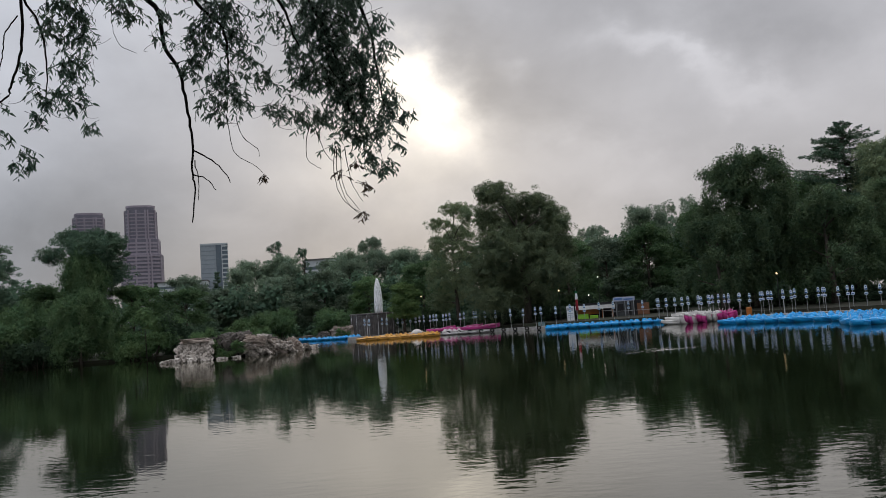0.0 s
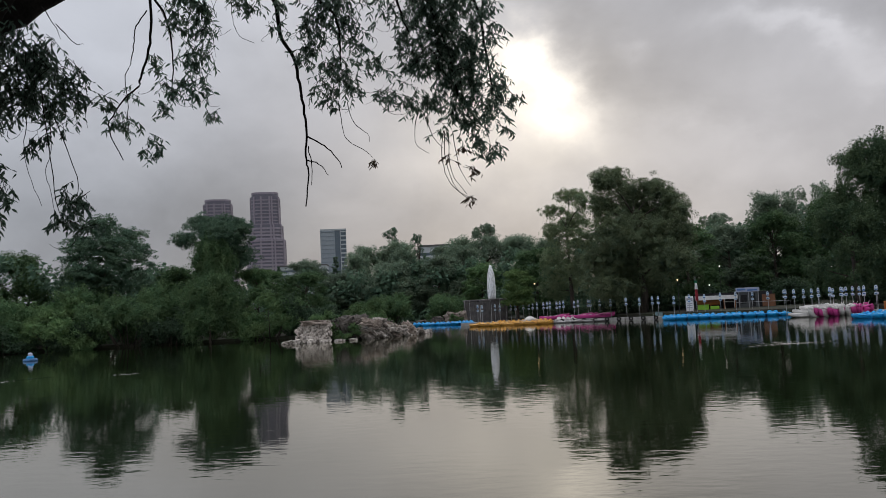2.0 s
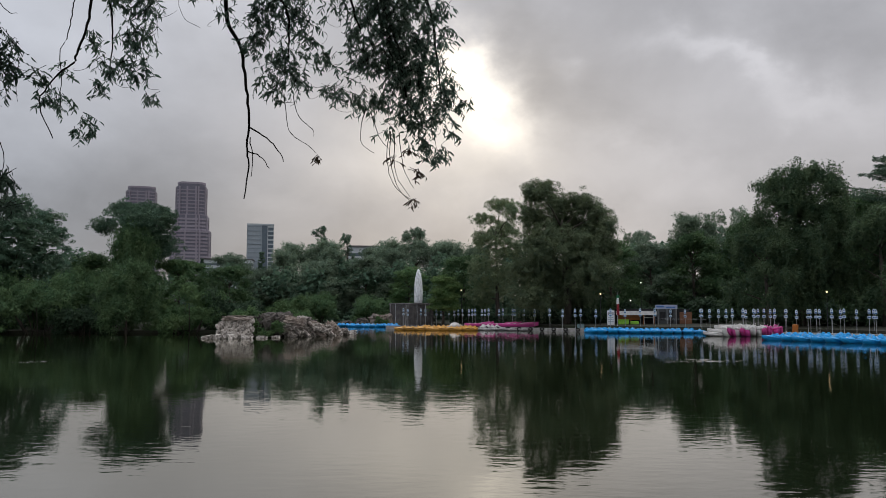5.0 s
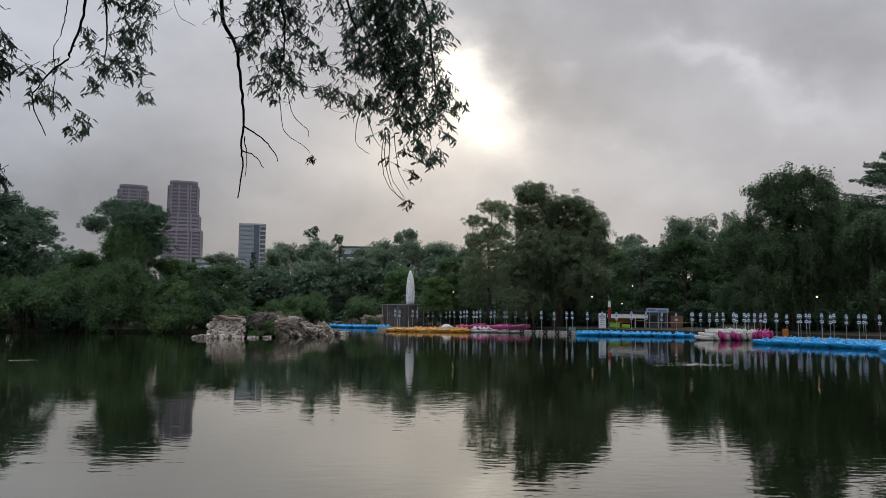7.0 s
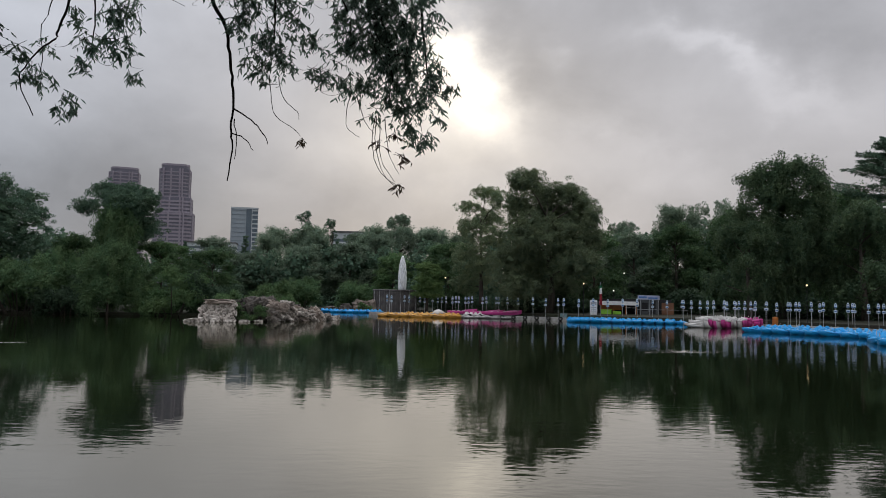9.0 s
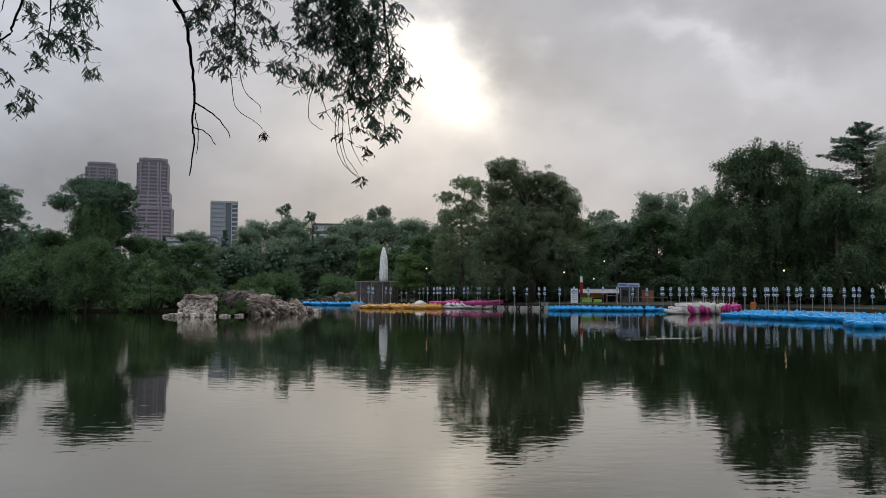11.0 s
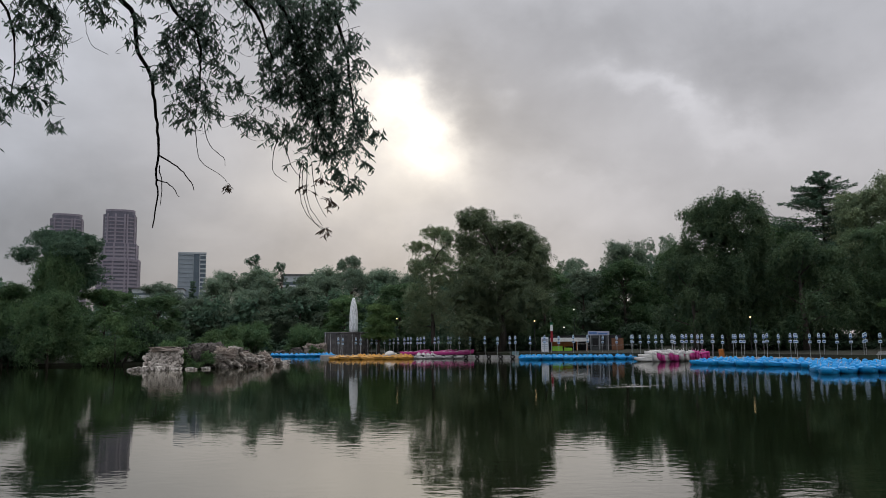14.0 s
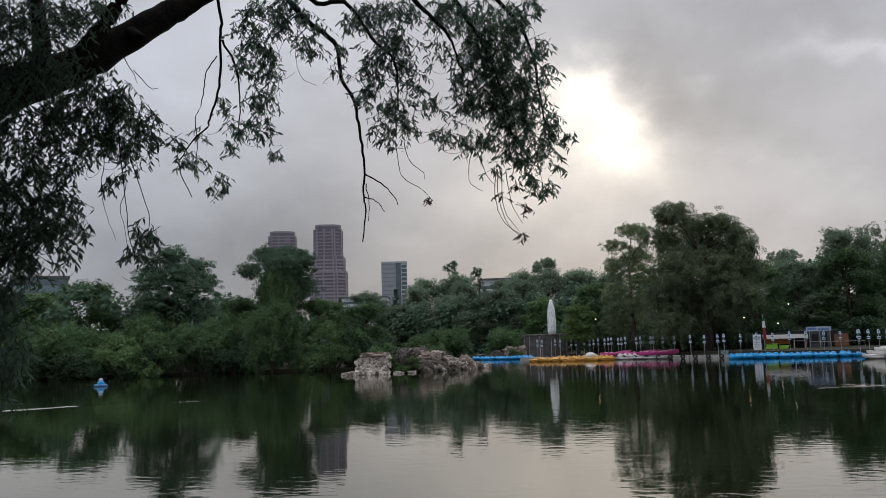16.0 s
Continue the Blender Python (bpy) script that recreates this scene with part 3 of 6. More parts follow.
def conifer(seed, height, radius, mat, tiers=17, girth=0.3, ragged=0.3, first=0.12):
    """A trunk with whorls of level boughs, each a flat fan of short twigs."""
    rng, rs = random.Random(seed), np.random.RandomState(seed)
    g = Geo().tube([(0, 0, -0.4), (0.1, 0, height * 0.5), (0, 0.1, height)], [girth * 1.2, girth * 0.6, 0.03], 8)
    sets = []
    for i in range(tiers):
        h = first + (0.99 - first) * i / (tiers - 1)
        reach = radius * ((1 - h) ** 0.66) * 1.15
        for k in range(7):
            a = rng.uniform(0, 6.28)
            ln = max(0.5, reach * rng.uniform(1 - ragged, 1.0))
            z = height * h + rng.uniform(-0.3, 0.3)
            tip = Vector((math.cos(a) * ln, math.sin(a) * ln, z + ln * rng.uniform(-0.06, 0.22)))
            g.tube([(0, 0, z - 0.2), tip], [0.07, 0.02], 4)
            m = int(46 * ln) + 30
            t = rs.uniform(0.12, 1.0, (m, 1))
            p = np.array([0, 0, z - 0.2]) * (1 - t) + np.array(tip) * t
            ahead = np.array([math.cos(a), math.sin(a), 0])
            wide = (1.05 - t) * ln * 0.2 + 0.15
            p = p + np.cross(ahead, [0, 0, 1.0]) * rs.uniform(-1, 1, (m, 1)) * wide + np.array([0, 0, 1]) * rs.uniform(-0.2, 0.12, (m, 1))
            ln2 = 0.42 * rs.uniform(0.6, 1.3, (m, 1))
            ax = unit(ahead + rs.normal(size=(m, 3)) * 0.5 + np.array([0, 0, -0.2])) * ln2
            sets.append((p, ax, unit(np.cross(ax, rs.normal(size=(m, 3)) * 0.4 + np.array([0, 0, 1]))) * ln2 * 0.24))
    return g.mesh("trunk", BARK, True), leaf_mesh("crown", sets, mat)


def shrub(seed, height, radius, mat, pad=0.62, each=44, leaf=0.24, tall=0.7):
    """A dense bush: many leafy heads from the ground up on thin stems."""
    rng, rs = random.Random(seed), np.random.RandomState(seed)
    heads = []
    for i in range(13):
        a, d, h = i * 2.4, radius * math.sqrt(rng.uniform(0.0, 0.6)), rng.uniform(0.1, 0.8)
        rx = radius * rng.uniform(0.26, 0.4)
        heads.append((Vector((math.cos(a) * d, math.sin(a) * d * 0.8, height * h * (1.05 - 0.35 * (d / radius) ** 2))), rx, rx * rng.uniform(0.6, 0.9)))
    g = Geo()
    for c, rx, rz in heads:
        g.tube([(c.x * 0.3, c.y * 0.3, -0.3), (c.x * 0.6, c.y * 0.6, c.z * 0.5), tuple(c)], [0.09, 0.06, 0.02], 5)
    sets = [pad_leaves(rs, *head_pads(rs, heads, pad, 2.0), each, leaf, tall, 0.4), inner_leaves(rs, heads, 160)]
    sets = [tuple(v[s[0][:, 2] > 0.05] for v in s) for s in sets]
    return g.mesh("stem", BARK, True), leaf_mesh("crown", sets, mat)


PROTO = {}


def plant(kind, name, label, x, y, top, radius, z=0.5, seed=0, group="", turn=None, category="tree"):
    """A tree whose crown reaches up to `top` and `radius` to the side; meshes of a kind are shared."""
    make, h0, r0 = KINDS[kind]
    if kind not in PROTO:
        PROTO[kind] = make()
    stem, crown = PROTO[kind]
    root = thing(name, label, category, group, pose(x, y, z, 0, 0, (seed * 67) % 360 if turn is None else turn))
    k = Matrix.Diagonal((radius / r0, radius / r0, (top - z) / h0, 1))
    part("trunk" if stem.name.startswith("trunk") else "stem", stem, None, root, at=k)
    part("crown", crown, None, root, at=k)
    return root


# crowns of the tall trees, head by head: across, up, half width, half height
CYPRESS_WIDE = ((-4.0, 21.4, 2.6, 1.6), (-1.1, 20.2, 2.3, 1.8), (2.5, 20.0, 2.4, 1.7), (5.0, 18.0, 1.7, 1.5), (6.4, 15.4, 1.4, 1.8), (3.6, 16.2, 3.0, 2.4), (-0.6, 16.8, 3.2, 2.6), (-4.9, 17.7, 2.2, 2.5), (5.7, 11.8, 2.2, 2.5), (1.5, 12.3, 3.3, 2.8), (-3.3, 12.7, 3.2, 2.8), (-5.3, 8.5, 3.2, 2.8), (-0.3, 8.0, 3.1, 3.1), (4.1, 8.1, 3.0, 2.8), (0.5, 4.6, 3.2, 1.9), (-4.5, 4.5, 3.4, 1.9))
CYPRESS_OPEN = ((0.4, 22.2, 2.5, 1.4), (-2.7, 18.9, 1.9, 1.3), (3.1, 20.1, 1.9, 1.8), (0.8, 17.5, 3.2, 1.8), (-2.3, 15.3, 2.5, 1.8), (1.5, 12.8, 3.4, 2.7), (-3.2, 9.8, 2.9, 2.5), (0.5, 7.9, 3.4, 2.7), (-2.9, 4.9, 3.1, 2.0))
WILLOW_TALL = ((0.9, 20.0, 2.9, 1.8), (-1.6, 19.3, 2.7, 1.6), (-3.6, 19.1, 2.1, 1.2), (3.6, 19.7, 1.9, 1.8), (3.9, 17.6, 1.6, 1.3), (-1.0, 16.7, 3.9, 2.1), (2.4, 15.1, 3.7, 1.7), (-4.8, 14.8, 2.1, 2.1), (-0.2, 12.2, 4.2, 2.8), (3.6, 11.7, 3.4, 2.8), (-3.6, 10.5, 3.0, 2.8), (0.2, 8.0, 4.0, 2.8), (-3.8, 6.5, 3.0, 2.5), (3.5, 6.7, 3.7, 2.8), (-0.5, 4.6, 4.0, 1.7))
CYPRESS_DROOPING = ((1.3, 23.0, 2.6, 0.8), (-0.4, 20.7, 4.3, 2.0), (3.7, 18.3, 2.1, 1.4), (-4.2, 18.4, 4.4, 2.3), (1.5, 15.6, 3.2, 2.1), (-2.2, 14.2, 5.4, 2.6), (-7.4, 14.6, 3.9, 2.9), (-3.1, 10.4, 5.4, 3.1), (-8.9, 9.8, 5.4, 3.6), (-5.2, 6.2, 5.9, 3.1), (-11.3, 5.3, 5.4, 2.7))
BANK_TALL = ((-4.1, 20.9, 3.1, 2.0), (0.2, 20.8, 2.8, 2.1), (-7.0, 19.9, 2.2, 1.8), (2.2, 19.6, 2.3, 2.4), (-3.2, 17.3, 4.6, 2.7), (0.5, 16.0, 3.7, 2.9), (-6.4, 15.3, 3.7, 2.8), (-2.7, 12.4, 5.1, 3.1), (-6.8, 9.9, 4.1, 3.1), (-1.9, 8.1, 4.7, 3.1), (1.0, 10.6, 2.8, 3.3), (5.0, 15.0, 4.0, 3.5), (5.0, 19.0, 3.0, 2.4))
SPREADING = ((0.0, 10.9, 3.1, 1.1), (2.7, 9.4, 2.6, 1.1), (-1.9, 8.8, 2.2, 1.0), (0.8, 7.8, 3.1, 1.1), (3.6, 6.6, 2.3, 1.1), (-2.6, 5.8, 2.5, 1.0), (0.4, 5.7, 2.9, 1.0), (4.0, 4.3, 2.1, 0.9), (-1.4, 4.2, 2.6, 0.8), (1.9, 4.1, 2.6, 0.8))
OPEN_ROUND = ((-0.1, 18.0, 2.1, 1.6), (-2.5, 15.5, 2.0, 1.6), (3.0, 16.6, 2.0, 1.6), (4.6, 14.7, 1.4, 1.4), (0.3, 14.1, 3.1, 2.5), (-3.4, 12.7, 1.4, 2.1), (2.4, 11.5, 2.9, 2.5), (-1.3, 10.5, 3.1, 2.2))
FLAT_TOPPED = ((-0.3, 18.4, 2.4, 1.3), (2.9, 18.3, 2.5, 1.4), (-3.5, 16.0, 1.7, 1.3), (4.7, 16.5, 1.6, 1.7), (1.3, 15.9, 3.3, 2.2), (2.6, 12.9, 3.5, 2.6), (4.6, 13.2, 1.6, 2.1))
KINDS = {
    "broad_a": (lambda: grown(11, 20, 8, LEAF_DEEP, base=0.12, count=17, pad=0.95, each=54, leaf=0.34, tall=0.8), 20, 8),
    "broad_b": (lambda: grown(12, 20, 8, LEAF_DEEP, base=0.08, count=17, pad=0.95, each=48, leaf=0.36, tall=0.8), 20, 8),
    "broad_c": (lambda: grown(13, 20, 7, LEAF_DARK, OPEN_ROUND, pad=0.6, fill=2.0, each=60, leaf=0.24, inner=130, swell=1.22), 20, 7),
    "broad_d": (lambda: grown(14, 18, 7, LEAF_FRESH, base=0.1, count=15, pad=0.8, each=56), 18, 7),
    "broad_f": (lambda: grown(17, 20, 8, LEAF_HAZED, base=0.08, count=19, pad=1.0, each=52, leaf=0.36, tall=0.9, droop=0.5, head=0.85), 20, 8),
    "broad_g": (lambda: grown(18, 20, 7, LEAF_HAZED, base=0.12, count=24, pad=0.6, fill=1.7, each=50, leaf=0.28, tall=0.8, inner=90, head=0.7), 20, 7),
    "layered": (lambda: grown(61, 12, 6, LEAF_LIME, SPREADING, pad=0.5, fill=2.4, each=70, leaf=0.2, tall=0.5, inner=150), 12, 6),
    "broad_r": (lambda: grown(19, 24, 9.5, LEAF_DEEP, BANK_TALL, pad=0.85, fill=2.0, each=64, leaf=0.24, girth=0.5, inner=150), 24, 9.5),
    "airy": (lambda: grown(16, 20, 5, LEAF_DARK, base=0.3, count=20, pad=0.42, fill=1.3, each=44, leaf=0.24, girth=0.22, inner=16, taper=0.2, head=0.72), 20, 5),
    "slender": (lambda: grown(23, 20, 7, LEAF_HAZED, base=0.45, count=12, pad=0.6, fill=1.2, each=40, leaf=0.3, girth=0.25, inner=30), 20, 7),
    "great_a": (lambda: grown(21, 24, 10, LEAF_CYPRESS, CYPRESS_WIDE, pad=0.72, fill=2.3, each=80, leaf=0.24, girth=0.55, tall=0.8, droop=0.6, strands=0.25, inner=260, swell=1.32), 24, 10),
    "great_b": (lambda: grown(22, 24, 6, LEAF_CYPRESS, CYPRESS_OPEN, pad=0.55, fill=1.7, each=70, leaf=0.24, girth=0.4, tall=0.7, droop=0.6, strands=0.15, inner=36, swell=1.15), 24, 6),
    "willow_a": (lambda: grown(31, 22, 8, LEAF_WILLOW, WILLOW_TALL, pad=0.75, fill=2.0, each=64, leaf=0.28, girth=0.4, tall=1.3, droop=1.2, strands=0.5), 22, 8),
    "willow_b": (lambda: grown(32, 16, 7, LEAF_WILLOW, base=0.2, count=13, pad=0.75, fill=2.0, each=56, leaf=0.3, girth=0.4, tall=1.3, droop=1.2, strands=0.5), 16, 7),
    "willow_c": (lambda: grown(33, 24, 9, LEAF_CYPRESS, CYPRESS_DROOPING, pad=0.95, fill=2.0, each=64, leaf=0.3, girth=0.6, tall=0.9, droop=0.9, strands=0.35, inner=200), 24, 9),
    "conifer_a": (lambda: conifer(41, 29, 17, LEAF_DARK, 24, 0.4, 0.42, 0.4), 29, 17),
    "conifer_c": (lambda: conifer(43, 24, 8, LEAF_DARK, 22, 0.3, 0.45, 0.45), 24, 8),
    "broad_h": (lambda: grown(27, 20, 7, LEAF_DARK, FLAT_TOPPED, pad=0.6, fill=2.2, each=64, leaf=0.24, inner=180, swell=1.28), 20, 7),
    "conifer_b": (lambda: conifer(42, 20, 3.2, LEAF_DARK, 22, 0.25, 0.4), 20, 3.2),
    "shrub_a": (lambda: shrub(51, 7, 6, LEAF_DEEP), 7, 6),
    "shrub_b": (lambda: shrub(52, 7, 5, LEAF_FRESH, 0.55, 40, 0.22), 7, 5),
    "shrub_c": (lambda: shrub(53, 6, 5, LEAF_SHADED, 0.75, 36, 0.32), 6, 5),
    "weep_bush": (lambda: grown(54, 9, 5, LEAF_DEEP, base=0.15, count=14, pad=0.55, fill=2.0, each=50, leaf=0.22, girth=0.15, tall=1.3, droop=1.2, strands=0.5), 9, 5),
}


def lobe_leaves(rs, lobes, count, leaf):
    """Leaves lying over loose round clumps, given as (centre, radius)."""
    heads = [(c, r, r * 0.75) for c, r in lobes]
    place, size, out = np.array([tuple(c) for c, r in lobes]), np.array([r for c, r in lobes]), np.tile(np.array([0, 0, 1.0]), (len(lobes), 1))
    return [pad_leaves(rs, place, size, out, count, leaf, 0.75), inner_leaves(rs, heads, max(30, count // 6))]


def far_woods():
    """The closed wood behind the single trees, down to its dark undergrowth."""
    rng, rs = random.Random(77), np.random.RandomState(77)
    lobes = []
    for az, dist, top in ((-58, 146, 11.5), (-45, 132, 11.5), (-32, 128, 11), (-22, 148, 11), (-12, 165, 12), (-3, 168, 13), (4, 158, 14), (10, 152, 15), (17, 152, 16), (24, 150, 17), (31, 144, 17), (38, 138, 17), (45, 128, 16), (52, 116, 15), (60, 112, 14)):
        for k in range(90 if 0 < az < 62 else 74):
            a, d, h = radians(az + rng.uniform(-6, 6)), dist + rng.uniform(-7, 9), rng.random() ** 1.4
            lobes.append((Vector((math.sin(a) * d, math.cos(a) * d, 0.9 + top * h * rng.uniform(0.7, 1.0))), rng.uniform(1.8, 3.0)))
    ob = new("far_woods", leaf_mesh("far_woods", lobe_leaves(rs, lobes, 105, 0.95), LEAF_DARK))
    return tagged(ob, "closed dark green wood behind the lakeside trees", "woods", kind="stuff")


far_woods()

LEFT = "trees on the wooded bank"
FAR = "trees behind the fountain"
EAST = "tall trees behind the boat landing"
BROAD = "leafy dark green broadleaf tree on the lake bank"
for i, (kind, x, y, top, r, group) in enumerate((
        ("broad_a", -80, 103, 12.5, 9.0, LEFT), ("broad_b", -73.6, 108.3, 14.4, 7.0, LEFT), ("broad_c", -60.5, 109, 18.8, 8.2, LEFT), ("broad_h", -46.1, 112.5, 18.7, 7.0, LEFT),
        ("broad_b", -67, 115, 12.0, 7.0, LEFT), ("broad_b", -53, 117, 11.5, 6.0, LEFT), ("broad_a", -40, 116, 10.5, 6.0, LEFT), ("broad_d", -92, 118, 13, 9.0, LEFT), ("broad_a", -105, 116, 14, 10.0, LEFT),
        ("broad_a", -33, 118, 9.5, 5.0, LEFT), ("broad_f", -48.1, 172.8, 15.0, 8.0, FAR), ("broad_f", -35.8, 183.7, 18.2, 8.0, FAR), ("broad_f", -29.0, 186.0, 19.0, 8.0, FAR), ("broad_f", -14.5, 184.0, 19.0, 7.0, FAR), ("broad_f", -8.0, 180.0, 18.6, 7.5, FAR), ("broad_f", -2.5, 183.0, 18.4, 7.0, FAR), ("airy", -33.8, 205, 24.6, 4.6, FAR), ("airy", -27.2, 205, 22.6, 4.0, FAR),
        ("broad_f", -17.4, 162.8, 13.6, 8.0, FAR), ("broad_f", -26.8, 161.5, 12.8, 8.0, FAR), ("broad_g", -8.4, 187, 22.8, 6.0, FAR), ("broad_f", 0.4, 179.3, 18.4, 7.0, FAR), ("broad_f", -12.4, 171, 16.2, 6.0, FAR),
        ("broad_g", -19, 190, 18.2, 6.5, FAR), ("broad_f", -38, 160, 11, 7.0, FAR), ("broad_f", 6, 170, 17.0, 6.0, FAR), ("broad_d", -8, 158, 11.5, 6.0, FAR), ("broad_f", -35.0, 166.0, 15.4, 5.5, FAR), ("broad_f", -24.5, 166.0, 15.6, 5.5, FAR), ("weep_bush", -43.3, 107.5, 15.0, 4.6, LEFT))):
    plant(kind, "tree", BROAD, x, y, top, r, 0.5, i + 1, group, 29.0 if kind == "broad_c" else 22.3 if kind == "broad_h" else None)
WILLOW = "weeping willow with hanging green strands"
for i, (kind, label, x, y, top, r) in enumerate((
        ("layered", "small fresh green tree beside the fountain", -1.3, 137.4, 8.8, 4.0), ("great_b", "tall dark cypress tree with an open feathery crown", 8.6, 142, 23.8, 5.8), ("great_a", "huge dark cypress tree with a broad billowing crown", 19.4, 133.0, 25.0, 10.8),
        ("broad_g", "distant broadleaf tree above the landing", 47.7, 197, 23.1, 6.5), ("broad_f", BROAD, 48.5, 157, 21.8, 8.5), ("broad_f", BROAD, 38.0, 150, 15.5, 9.0), ("slender", "slender broadleaf tree with open twigs", 56.5, 169, 23.8, 4.6), ("slender", "slender broadleaf tree with open twigs", 61.9, 169, 24.8, 4.8),
        ("broad_b", BROAD, 57.0, 150, 21.0, 8.0), ("willow_a", "tall weeping willow with hanging green strands", 52.0, 117, 24.4, 9.2), ("willow_b", WILLOW, 45.3, 113, 14.6, 7.0), ("willow_b", WILLOW, 60.0, 109.6, 17.5, 8.0), ("broad_b", BROAD, 64.0, 125, 22.0, 8.0),
        ("willow_c", "huge dark cypress with drooping foliage", 76.8, 110.1, 28.4, 9.4), ("willow_a", WILLOW, 67.0, 102.8, 18.5, 8.0), ("layered", "spreading fresh green tree with layered foliage", 61.0, 82.7, 13.0, 6.4), ("great_b", BROAD, 71.0, 112, 25.0, 6.5),
        ("broad_d", BROAD, 86.0, 100.7, 18.2, 8.0), ("broad_r", "tall broadleaf tree on the stone bank", 86.0, 85.0, 24.0, 9.4), ("broad_d", BROAD, 99, 86, 20.0, 10.0), ("broad_b", BROAD, 88, 122, 18.0, 9.0), ("broad_a", BROAD, 95, 78, 22.5, 8.0),
        ("broad_b", BROAD, 45.0, 146, 17.5, 8.0), ("broad_a", BROAD, 29.0, 143, 14.5, 7.5), ("broad_a", BROAD, 2.5, 152, 13.5, 7.0), ("broad_b", BROAD, 33.0, 160, 17.5, 8.0))):
    near = 0.9 if x < 62 and y > 100 else 1.0
    facing = {"great_a": -8.3, "great_b": -3.5, "willow_c": -34.9, "broad_r": -45.3, "layered": -36.4}.get(kind, -24.0 if top == 24.4 else None)
    plant(kind, "tree", label, x * near, y * near, 3.2 + (top - 3.2) * near, r * near, 0.7, i + 40, EAST, facing)
# trees behind the viewpoint, added to block low sky light on the kerb
for i, (x, y, top, r) in enumerate(((-19, -20, 13, 7.5), (-6, -15, 14, 7.5), (7, -11, 14, 7.0), (20, -6, 13, 7.5), (33, 2, 13, 7.0))):
    plant("broad_b", "tree", "unseen leafy tree added behind the path to dim the kerb", x, y, top, r, 1.4, i + 120, "park trees along the path")
plant("conifer_a", "conifer", "dark layered fir rising above the willows", 70.5, 121.5, 29.3, 19.0, 0.7, 3, EAST)
plant("conifer_c", "conifer", "small dark pointed pine", 96.1, 119.1, 25.6, 9.0, 0.7, 4, EAST)
plant("conifer_b", "conifer", "slim dark conifer in the far wood", -47.2, 197.2, 17.2, 2.8, 0.7, 5, FAR)
# dark-leaved shrubs set where deep shade lies under the trees
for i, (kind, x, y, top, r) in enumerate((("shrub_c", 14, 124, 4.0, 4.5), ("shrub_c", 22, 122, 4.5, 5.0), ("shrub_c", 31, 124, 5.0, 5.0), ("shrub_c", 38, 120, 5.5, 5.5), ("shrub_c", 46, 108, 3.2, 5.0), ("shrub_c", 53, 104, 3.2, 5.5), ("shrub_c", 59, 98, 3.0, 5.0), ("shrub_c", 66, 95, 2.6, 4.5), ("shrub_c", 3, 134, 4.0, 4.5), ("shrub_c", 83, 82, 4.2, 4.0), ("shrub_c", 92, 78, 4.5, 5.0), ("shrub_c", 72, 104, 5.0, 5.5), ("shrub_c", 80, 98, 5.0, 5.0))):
    plant(kind, "shrub", "undergrowth shrub beneath the park trees, shade put into its leaf colour", x, y, top, r, 0.7, i + 60, "undergrowth behind the landing", category="shrub")
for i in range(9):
    plant("shrub_c", "shrub", "low dark hedge shrub behind the stone bank, tree shade put into its colour", 53.0 + i * 2.6, 66.5 - i * 2.3 + 2.4, 2.7, 2.5, 1.2, i + 90, "hedge on the stone bank", category="shrub")
plant("conifer_b", "conifer", "slim dark conifer in front of the pink tower", -52.0, 165.0, 13.5, 1.8, 0.7, 6, FAR)
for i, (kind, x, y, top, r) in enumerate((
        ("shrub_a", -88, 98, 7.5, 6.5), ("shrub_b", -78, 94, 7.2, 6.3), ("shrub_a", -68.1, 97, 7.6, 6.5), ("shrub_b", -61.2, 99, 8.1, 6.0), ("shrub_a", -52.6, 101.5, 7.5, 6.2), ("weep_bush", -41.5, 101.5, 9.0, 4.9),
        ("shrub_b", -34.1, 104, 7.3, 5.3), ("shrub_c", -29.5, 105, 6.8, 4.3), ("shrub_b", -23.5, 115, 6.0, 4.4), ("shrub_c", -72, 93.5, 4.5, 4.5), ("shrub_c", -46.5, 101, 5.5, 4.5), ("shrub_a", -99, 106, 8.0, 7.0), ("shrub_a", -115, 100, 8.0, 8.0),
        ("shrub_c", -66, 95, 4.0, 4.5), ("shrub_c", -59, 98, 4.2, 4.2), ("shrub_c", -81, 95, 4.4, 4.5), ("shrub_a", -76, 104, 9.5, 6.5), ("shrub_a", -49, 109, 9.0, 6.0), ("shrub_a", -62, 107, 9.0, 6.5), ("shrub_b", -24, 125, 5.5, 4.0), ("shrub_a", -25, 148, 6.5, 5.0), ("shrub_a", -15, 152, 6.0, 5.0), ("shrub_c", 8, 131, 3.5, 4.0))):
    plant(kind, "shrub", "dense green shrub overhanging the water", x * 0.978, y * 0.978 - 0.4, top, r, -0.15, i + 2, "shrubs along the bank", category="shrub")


def narrow_leaves(name, base, axis, side, mat):
    """Narrow pointed leaves, folded a little along the middle."""
    count = len(base)
    up = unit(np.cross(axis, side)) * np.linalg.norm(side, axis=1, keepdims=True) * 0.5
    tip = base + axis - np.array([0, 0, 1]) * np.linalg.norm(axis, axis=1, keepdims=True) * 0.08
    v = np.stack([base, base + axis * 0.28 + side + up, base + axis * 0.66 + side * 0.75 + up, tip, base + axis * 0.66 - side * 0.75 + up, base + axis * 0.28 - side + up], 1).reshape(-1, 3)
    me = bpy.data.meshes.new(name)
    me.from_pydata(v.tolist(), [], [q for i in range(0, count * 6, 6) for q in ((i, i + 1, i + 2, i + 3), (i, i + 3, i + 4, i + 5))])
    me.materials.append(mat)
    me.update()
    return me


